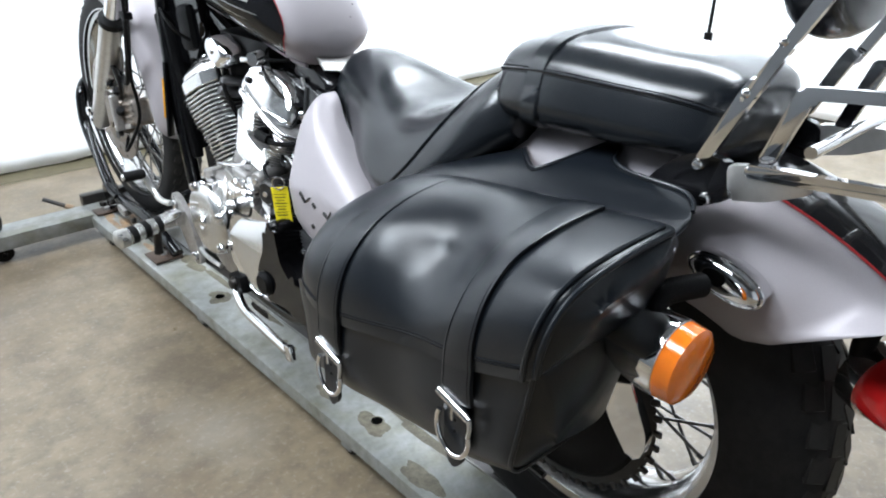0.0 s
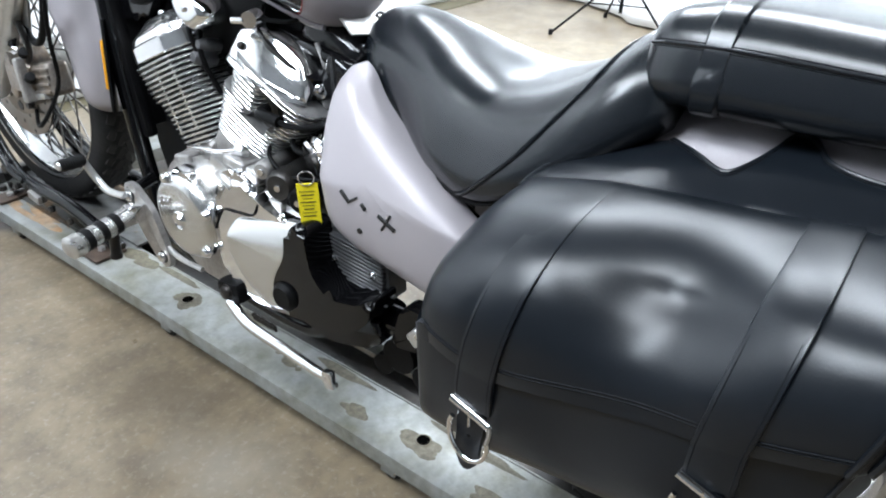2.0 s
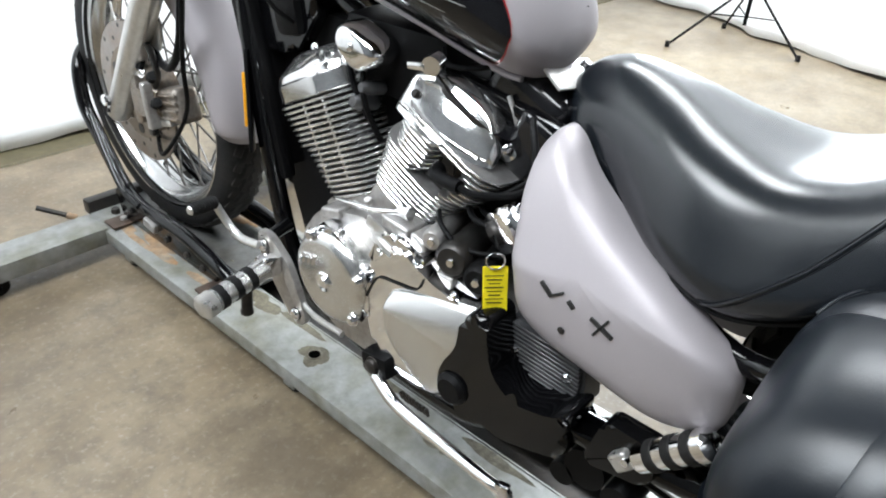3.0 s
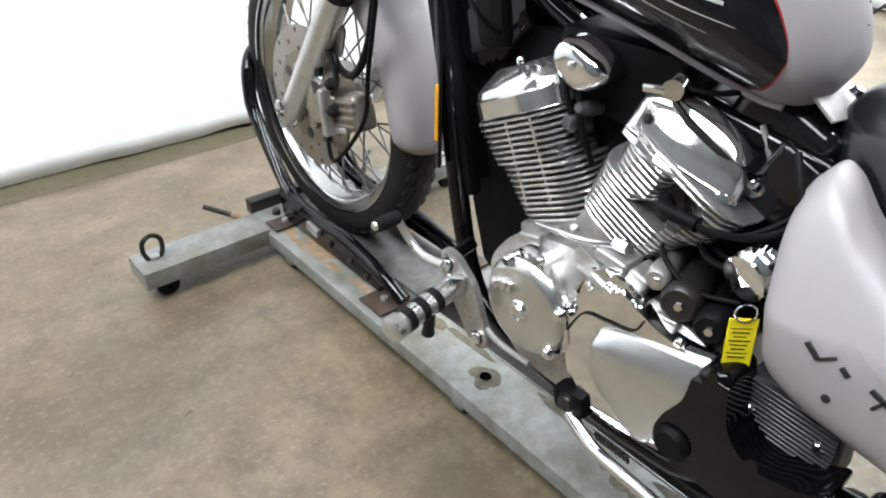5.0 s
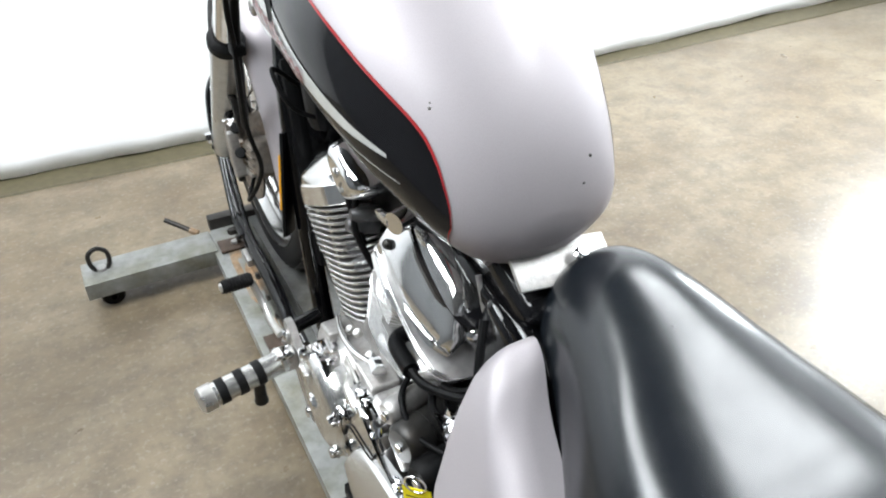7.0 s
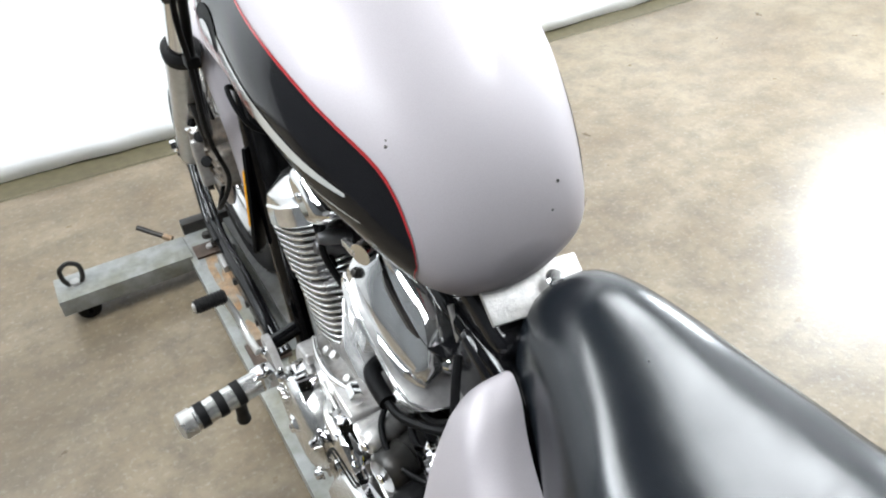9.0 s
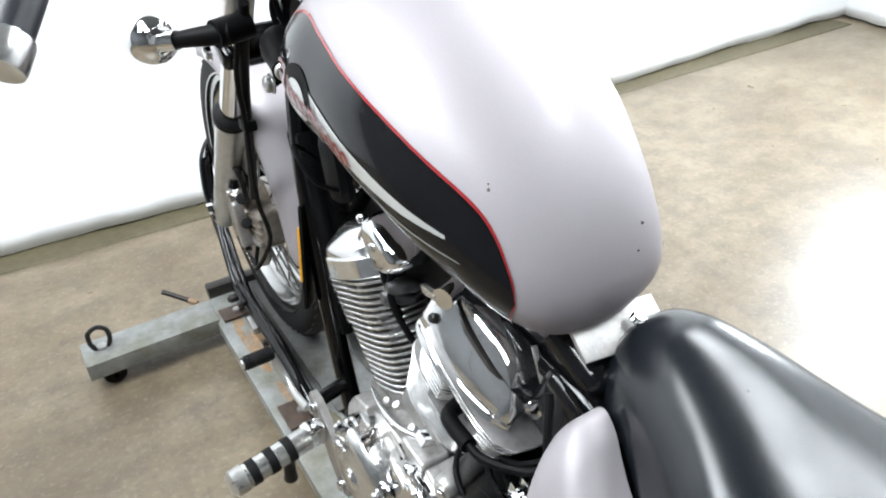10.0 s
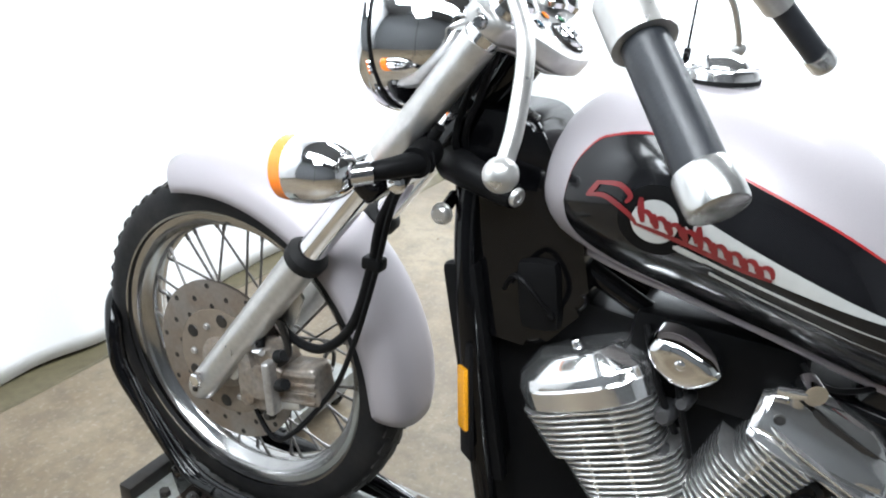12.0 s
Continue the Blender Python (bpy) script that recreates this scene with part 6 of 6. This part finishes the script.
nut = part("stem_nut", spin([(0, 0.014), (0.007, 0.013), (0.009, 0.009), (0.015, 0.008), (0.018, 0.005), (0.0185, 0.0), (0.026, -0.001), (0.027, -0.004)], axis(on_clamp(0, 0.052, 0.046), up), 32), CHROME, clamp, "chromed stem nut")
part("washer_ring", spin([(0.020, 0.0), (0.0225, 0.0025), (0.025, 0.0)], axis(on_clamp(0, 0.052, 0.0455), up), 32), DARK_STEEL, nut)
for x, v, lens in ((-0.036, 0.024, INDICATOR_BLUE), (0.0, 0.014, ORANGE), (0.036, 0.024, INDICATOR_GREEN)):
    wl = part("warning_lamp", spin([(0, 0.0035), (0.004, 0.003), (0.0062, 0.001), (0.0065, -0.001)], axis(on_clamp(x, v, 0.0445), up), 20), lens, clamp)
    part("bezel", spin([(0.0062, 0.0), (0.0070, 0.0016), (0.0085, 0.0)], axis(on_clamp(x, v, 0.0445), up), 20), CHROME, wl)
for s in (-1, 1):
    part("pinch_bolt", bolt(on_clamp(s * 0.130, -0.004, 0.030), (s, 0, 0), 0.007, 0.008), CHROME, clamp)

cal = part("brake_caliper", slab(rounded([(1.545, 0.475), (1.49, 0.505), (1.455, 0.47), (1.462, 0.39), (1.50, 0.36), (1.545, 0.385)], 0.016), -0.045, -0.098, 0.012, 3), CALIPER, bike, "cast alloy brake caliper with brown dirt")
part("piston_housing", rod((-0.09, 1.497, 0.432), (-0.112, 1.497, 0.432), 0.028, 24), CALIPER, cal)
part("inner_body", block(0.050, 0.085, 0.070, pose(-0.066, 1.432, 0.436, -14), 0.012, 3), CALIPER, cal)
for k in range(4):
    part("cooling_rib", block(0.006, 0.080, 0.006, pose(-0.092, 1.432, 0.412 + 0.016 * k, -14), 0.002), CALIPER, cal)
part("anchor", block(0.03, 0.10, 0.014, pose(-0.080, 1.470, 0.392, -16), 0.004), SATIN, cal)
part("bolt", bolt((-0.10, 1.535, 0.470), (-1, 0, 0), 0.010, 0.010), CHROME, cal)
part("bolt", bolt((-0.10, 1.478, 0.375), (-1, 0, 0), 0.009, 0.010), DARK_STEEL, cal)
part("pad_housing", slab(rounded([(1.535, 0.47), (1.515, 0.492), (1.50, 0.44), (1.505, 0.385), (1.53, 0.38)], 0.008), -0.098, -0.110, 0.004, 3), CALIPER, cal)
part("bridge", block(0.026, 0.016, 0.095, pose(-0.104, 1.470, 0.432, -6), 0.006, 3), ALLOY, cal)
for z in (0.405, 0.458):
    part("slide_pin_boot", spin([(0.006, 0.0), (0.011, 0.003), (0.008, 0.008), (0.011, 0.013), (0.008, 0.018), (0.009, 0.024), (0, 0.025)], axis((-0.098, 1.462, z + 0.03), (-0.3, -1, 0.6)), 14), RUBBER, cal)
part("bleed_nipple", rod((-0.108, 1.520, 0.492), (-0.116, 1.516, 0.512), 0.004, 8), SATIN, cal)
part("hose_union", rod((-0.110, 1.492, 0.500), (-0.100, 1.492, 0.488), 0.010, 6), CHROME, cal)
part("carrier_arm", tube([(-0.088, 1.47, 0.47), (-0.092, 1.445, 0.50), (-0.095, 1.455, 0.545), (-0.098, 1.47, 0.56)], 0.011, 10, flat=0.6), DARK_STEEL, cal)
part("bracket", slab(rounded([(1.60, 0.44), (1.53, 0.52), (1.50, 0.49), (1.56, 0.40)], 0.012), -0.078, -0.095, 0.004), SATIN, cal)
part("brake_hose", tube([(-0.105, 1.200, 0.900), (-0.103, 1.271, 0.777), (-0.108, 1.286, 0.697), (-0.108, 1.316, 0.597), (-0.098, 1.376, 0.532), (-0.083, 1.446, 0.522), (-0.073, 1.501, 0.552), (-0.105, 1.490, 0.500)], 0.0075, 10), BLACK_MATT, bike, "black rubber brake hose")
part("speedometer_cable", tube([(-0.100, 1.210, 0.920), (-0.118, 1.251, 0.797), (-0.113, 1.276, 0.697), (-0.108, 1.316, 0.557), (-0.083, 1.376, 0.437), (-0.100, 1.460, 0.330), (-0.060, 1.550, 0.340)], 0.0045, 8), BLACK_MATT, bike)
part("cable_clip", block(0.022, 0.030, 0.018, pose(-0.108, 1.283, 0.702), 0.005), BLACK_MATT, bike)


def signal(c, way, stem, parent, label):
    """A turn signal: a chromed bullet body, amber lens, black stem."""
    m = axis(c, way)
    b = part("turn_signal", spin([(0, -0.050), (0.014, -0.048), (0.026, -0.038), (0.035, -0.020), (0.039, 0.0), (0.040, 0.022), (0.038, 0.024)], m, 36), CHROME, parent, label)
    part("lens", spin([(0.037, 0.022), (0.0395, 0.024), (0.038, 0.040), (0.030, 0.045), (0, 0.047)], m, 36), ORANGE, b, "amber plastic lens")
    return b


for s in (-1, 1):
    sg = signal((s * 0.214, 1.296, 0.854), (0, 1, -0.10), None, bike, "chromed front turn signal with amber lens")
    part("stem", tube([(s * 0.20, 1.250, 0.855), (s * 0.17, 1.220, 0.862), (s * 0.13, 1.20, 0.865)], lambda t: 0.010 + 0.006 * t, 12), BLACK_MATT, sg, "black rubber stem")
    part("neck", rod((s * 0.210, 1.256, 0.855), (s * 0.192, 1.238, 0.858), 0.0135, 14), CHROME, sg)
    part("mount", rod((s * 0.15, 1.205, 0.865), (s * 0.10, 1.215, 0.868), 0.019, 16), BLACK_MATT, sg)
    part("bolt", bolt((s * 0.158, 1.225, 0.838), (s, 0, 0), 0.010, 0.006), CHROME, sg)

hl = part("headlight", spin([(0, -0.125), (0.040, -0.118), (0.070, -0.090), (0.088, -0.045), (0.093, 0.0), (0.094, 0.015)], axis((0, 1.300, 0.985), (0, 1, -0.12)), 48), CHROME, bike, "chromed headlight shell")
part("bezel", spin([(0.086, 0.010), (0.096, 0.010), (0.099, 0.018), (0.096, 0.030), (0.086, 0.032)], axis((0, 1.300, 0.985), (0, 1, -0.12)), 48, closed=True), CHROME, hl)
part("gasket", spin([(0.094, 0.007), (0.0962, 0.007), (0.0962, 0.010), (0.094, 0.010)], axis((0, 1.300, 0.985), (0, 1, -0.12)), 48, closed=True), BLACK_MATT, hl)
part("glass", spin([(0.088, 0.020), (0.06, 0.034), (0.03, 0.040), (0, 0.042)], axis((0, 1.300, 0.985), (0, 1, -0.12)), 40), GLASS, hl, "clear headlight glass")
part("headlight_bracket", slab(rounded([(1.27, 0.94), (1.19, 0.92), (1.19, 0.90), (1.28, 0.90)], 0.008), -0.03, 0.03, 0.004), ENAMEL, bike)
sp_ = part("speedometer", spin([(0, -0.05), (0.03, -0.048), (0.042, -0.02), (0.045, 0.012), (0.043, 0.02), (0.036, 0.02)], axis((0, 1.165, 1.135), (0, -0.75, 1)), 36), CHROME, bike, "chromed speedometer above the fork clamp")
part("dial", spin([(0, 0.018), (0.037, 0.018), (0.037, 0.014)], axis((0, 1.165, 1.135), (0, -0.75, 1)), 36), BLACK_GLOSS, sp_)
part("speedometer_stay", tube([(0, 1.190, 1.015), (0, 1.196, 1.06), (0, 1.180, 1.095)], 0.008, 10), CHROME, sp_)
for s in (-1, 1):
    yo = 0.0 if s < 0 else -0.035
    bar = part("handlebar", tube([(s * 0.005, 1.135, 1.075), (s * 0.06, 1.135, 1.076), (s * 0.15, 1.115, 1.115), (s * 0.23, 1.05, 1.130), (s * 0.295, 0.972 + yo, 1.090), (s * 0.330, 0.931 + yo, 1.049), (s * 0.392, 0.862 + yo, 0.974)], 0.0112, 14), CHROME, bike, "chromed pulled back handlebar")
    rs = part("riser", spin([(0.022, 0.0), (0.0225, 0.006), (0.018, 0.012), (0.0175, 0.030), (0.019, 0.036)], axis(on_clamp(s * 0.052, -0.002, 0.043), (0, -0.1, 1)), 24), CHROME, bike, "chromed handlebar riser")
    part("bar_clamp", block(0.034, 0.040, 0.036, pose(s * 0.052, 1.134, 1.077, 15), 0.010, 3), CHROME, rs)
    for dy in (-0.013, 0.013):
        part("bolt", bolt((s * 0.052, 1.134 + dy, 1.094 + dy * 0.27), (0, -0.2, 1), 0.0045, 0.004), CHROME, rs)
    g0, g1 = Vector((s * 0.330, 0.931 + yo, 1.049)), Vector((s * 0.388, 0.867 + yo, 0.980))
    gr = part("grip", rod(g0, g1, 0.0175, 24), GRIP_RUBBER, bar, "black rubber grip")
    part("grip_end", spin([(0.010, -0.004), (0.0195, -0.004), (0.0208, 0.000), (0.0208, 0.021), (0.0198, 0.0245), (0.017, 0.0255), (0, 0.0262)], axis(g1, g1 - g0), 28), BRUSHED, gr, "chromed bar end")
    for t in np.linspace(0.06, 0.94, 22):
        q = g0.lerp(g1, t)
        part("rib", spin([(0.0172, -0.0016), (0.01765, 0.0), (0.0172, 0.0016)], axis(q, g1 - g0), 20), GRIP_RUBBER, gr)
    part("switch_housing", rod(g0 + (g0 - g1) * 0.36, g0 + (g1 - g0) * 0.02, 0.024, 18), SATIN, bar)
    lv = part("lever", tube([(s * 0.285, 1.035 + yo, 1.120), (s * 0.322, 1.036 + yo, 1.100), (s * 0.352, 1.020 + yo, 1.072), (s * 0.378, 0.998 + yo, 1.042), (s * 0.415, 0.985 + yo, 0.998), (s * 0.440, 0.982 + yo, 0.970)], lambda t: 0.0085 - 0.002 * t, 12, flat=0.7), SATIN, bar, "polished alloy lever")
    part("lever_ball", spin([(0.012 * math.sin(a), 0.012 * math.cos(a)) for a in np.linspace(0, math.pi, 13)], axis((s * 0.440, 0.982 + yo, 0.970), (s * 0.6, 0, -0.7)), 18), SATIN, lv)
lock = part("ignition_lock", tube([(-0.050, 1.205, 0.842), (-0.082, 1.170, 0.846), (-0.092, 1.125, 0.838), (-0.100, 1.098, 0.834)], lambda t: 0.024 - 0.009 * t, 16), BLACK_MATT, bike, "black ignition lock beside the steering head")
part("lock_face", spin([(0, 0.003), (0.004, 0.003), (0.005, 0.0045), (0.010, 0.0045), (0.012, 0.002), (0.012, -0.003)], axis((-0.1005, 1.0965, 0.834), (-0.3, -1, -0.15)), 22), SATIN, lock, "worn steel key slot")
part("lock_bolt", bolt((-0.088, 1.198, 0.786), (-1, 0, 0), 0.012, 0.010), SATIN, lock)
part("lock_stay", rod((-0.05, 1.200, 0.80), (-0.088, 1.198, 0.786), 0.008, 12), ENAMEL, lock)
for pts in (((-0.060, 1.150, 1.000), (-0.072, 1.165, 0.94), (-0.064, 1.185, 0.88), (-0.04, 1.17, 0.83)), ((-0.045, 1.165, 1.000), (-0.058, 1.190, 0.93), (-0.070, 1.195, 0.88), (-0.05, 1.19, 0.83)), ((0.030, 1.150, 0.995), (0.020, 1.190, 0.93), (-0.030, 1.215, 0.87), (-0.04, 1.190, 0.82))):
    part("control_cable", tube(pts, 0.0045, 8), BLACK_MATT, bike)

# ---- the motorcycle: tail ----
for s in (-1, 1):
    sg = signal((s * 0.215, -0.195, 0.592), (0, -1, -0.05), None, bike, "chromed rear turn signal with amber lens")
    part("stem", tube([(s * 0.205, -0.182, 0.612), (s * 0.188, -0.180, 0.632), (s * 0.13, -0.190, 0.626)], 0.013, 12), BLACK_MATT, sg, "black stem")
    ov = [(-0.204 + 0.040 * math.cos(a) * 0.985 + 0.0185 * math.sin(a) * 0.17, 0.630 + 0.040 * math.cos(a) * 0.17 + 0.0185 * math.sin(a) * 0.985) for a in (2 * math.pi * i / 32 for i in range(32))]
    base = part("base_plate", pillow(ov, 0.106, 0.012, s), CHROME, sg, "chromed oval mount")
    part("rim", tube([(s * 0.109, y, z) for y, z in ov] + [(s * 0.109, *ov[0])], 0.0032, 8, n=1), CHROME, base)
    ml = part("stay_plate", slab(rounded([(-0.088, 0.690), (-0.106, 0.716), (-0.128, 0.738), (-0.150, 0.749), (-0.172, 0.749), (-0.187, 0.744), (-0.193, 0.712), (-0.164, 0.696), (-0.12, 0.684)], 0.010), s * 0.096, s * 0.107, 0.003), BLACK_GLOSS, bike, "black sissy bar mount")
    part("grey_plate", slab(rounded([(-0.182, 0.745), (-0.210, 0.751), (-0.256, 0.756), (-0.262, 0.738), (-0.225, 0.720), (-0.190, 0.711)], 0.006), s * 0.098, s * 0.109, 0.002), SATIN, ml, "grey steel side plate")
    for y, z in ((-0.153, 0.737), (-0.134, 0.700), (-0.166, 0.705)):
        part("bolt", spin([(0, 0.004), (0.0045, 0.003), (0.0065, 0.0), (0.0065, -0.002)], axis((s * 0.108, y, z), (s, 0, 0)), 18), CHROME, ml)
    up_ = part("backrest_upright", slab(rounded([(-0.152, 0.744), (-0.168, 0.750), (-0.199, 0.815), (-0.206, 0.826), (-0.192, 0.832), (-0.184, 0.818)], 0.004), s * 0.107, s * 0.116, 0.0025, 3), CHROME, bike, "flat chromed backrest upright in two bolted lengths")
    part("upper_bar", slab(rounded([(-0.186, 0.808), (-0.200, 0.812), (-0.228, 0.868), (-0.262, 0.930), (-0.290, 1.02), (-0.274, 1.02), (-0.248, 0.932), (-0.214, 0.864)], 0.006), s * 0.1165, s * 0.1245, 0.0025, 3), CHROME, up_)
    for y, z in ((-0.193, 0.818), (-0.216, 0.866)):
        part("bolt", spin([(0, 0.002), (0.003, 0.0015), (0.0045, 0.0), (0.0045, -0.002)], axis((s * 0.1245, y, z), (s, 0, 0)), 16), CHROME, up_)
    rb_ = part("rack_bar", slab(rounded([(-0.200, 0.738), (-0.200, 0.751), (-0.270, 0.757), (-0.45, 0.775), (-0.45, 0.764), (-0.270, 0.745)], 0.004), s * 0.100, s * 0.110, 0.003, 3), CHROME, bike, "flat chromed luggage rack bar")
    rise = rounded([(-0.203, 0.750), (-0.219, 0.752), (-0.240, 0.816), (-0.45, 0.842), (-0.45, 0.851), (-0.226, 0.826)], 0.005)
    part("rack_strut", slab(rise, s * 0.086, s * 0.095, 0.003, 3), CHROME, rb_)
bp_ = part("backrest_pad", pad_mesh([(-0.180, 1.01, 0.89, 0.06, 0), (-0.187, 1.04, 0.865, 0.09, 0), (-0.21, 1.05, 0.855, 0.10, 0), (-0.235, 1.04, 0.865, 0.09, 0), (-0.242, 1.01, 0.89, 0.06, 0)], 2.2), VINYL, bike, "black vinyl backrest pad", 80)
part("backing", rod((0, -0.238, 0.95), (0, -0.262, 0.95), 0.02, 12), BLACK_MATT, bp_)
for y, z in ((-0.25, 0.772), (-0.32, 0.784), (-0.395, 0.79)):
    part("rack_crossbar", rod((-0.098, y, z), (0.098, y, z), 0.006, 10), CHROME, bike)
tl = part("tail_lamp", spin([(0, -0.02), (0.034, -0.02), (0.037, 0.0), (0.035, 0.022), (0.032, 0.034), (0.022, 0.045), (0.010, 0.050), (0, 0.051)], axis((0, -0.350, 0.522), (-0.65, -1, 0.0)), 32), RED, bike, "round red tail lamp")
part("bezel", spin([(0.034, -0.03), (0.040, -0.03), (0.040, -0.004), (0.034, -0.004)], axis((0, -0.350, 0.522), (-0.65, -1, 0.0)), 32, closed=True), CHROME, tl)
part("tail_bracket", tube([(0, -0.325, 0.530), (0, -0.315, 0.56), (0, -0.33, 0.65)], 0.012, 10), BLACK_MATT, bike)

# ---- hanging price tag ----
tag = thing("key_tag", (-0.12, 0.583, 0.44), "yellow card tag hanging on a wire ring beside the engine", "tag")
tm = pose(-0.158, 0.566, 0.476, 0, -4, -48)
part("card", block(0.030, 0.0012, 0.066, tm, 0.0004, 1), TAG, tag)
for i in range(8):
    part("line_of_writing", block(0.022 - 0.004 * (i % 3), 0.0006, 0.0007 + 0.0006 * (i % 2), tm @ pose(-0.001, -0.0009, 0.020 - 0.0056 * i), 0), INK, tag)
part("ring", wire_loop([tm @ Vector((0.011 * math.cos(a), -0.002, 0.041 + 0.011 * math.sin(a))) for a in (2 * math.pi * i / 12 for i in range(12))], 0.0010), CHROME, tag)
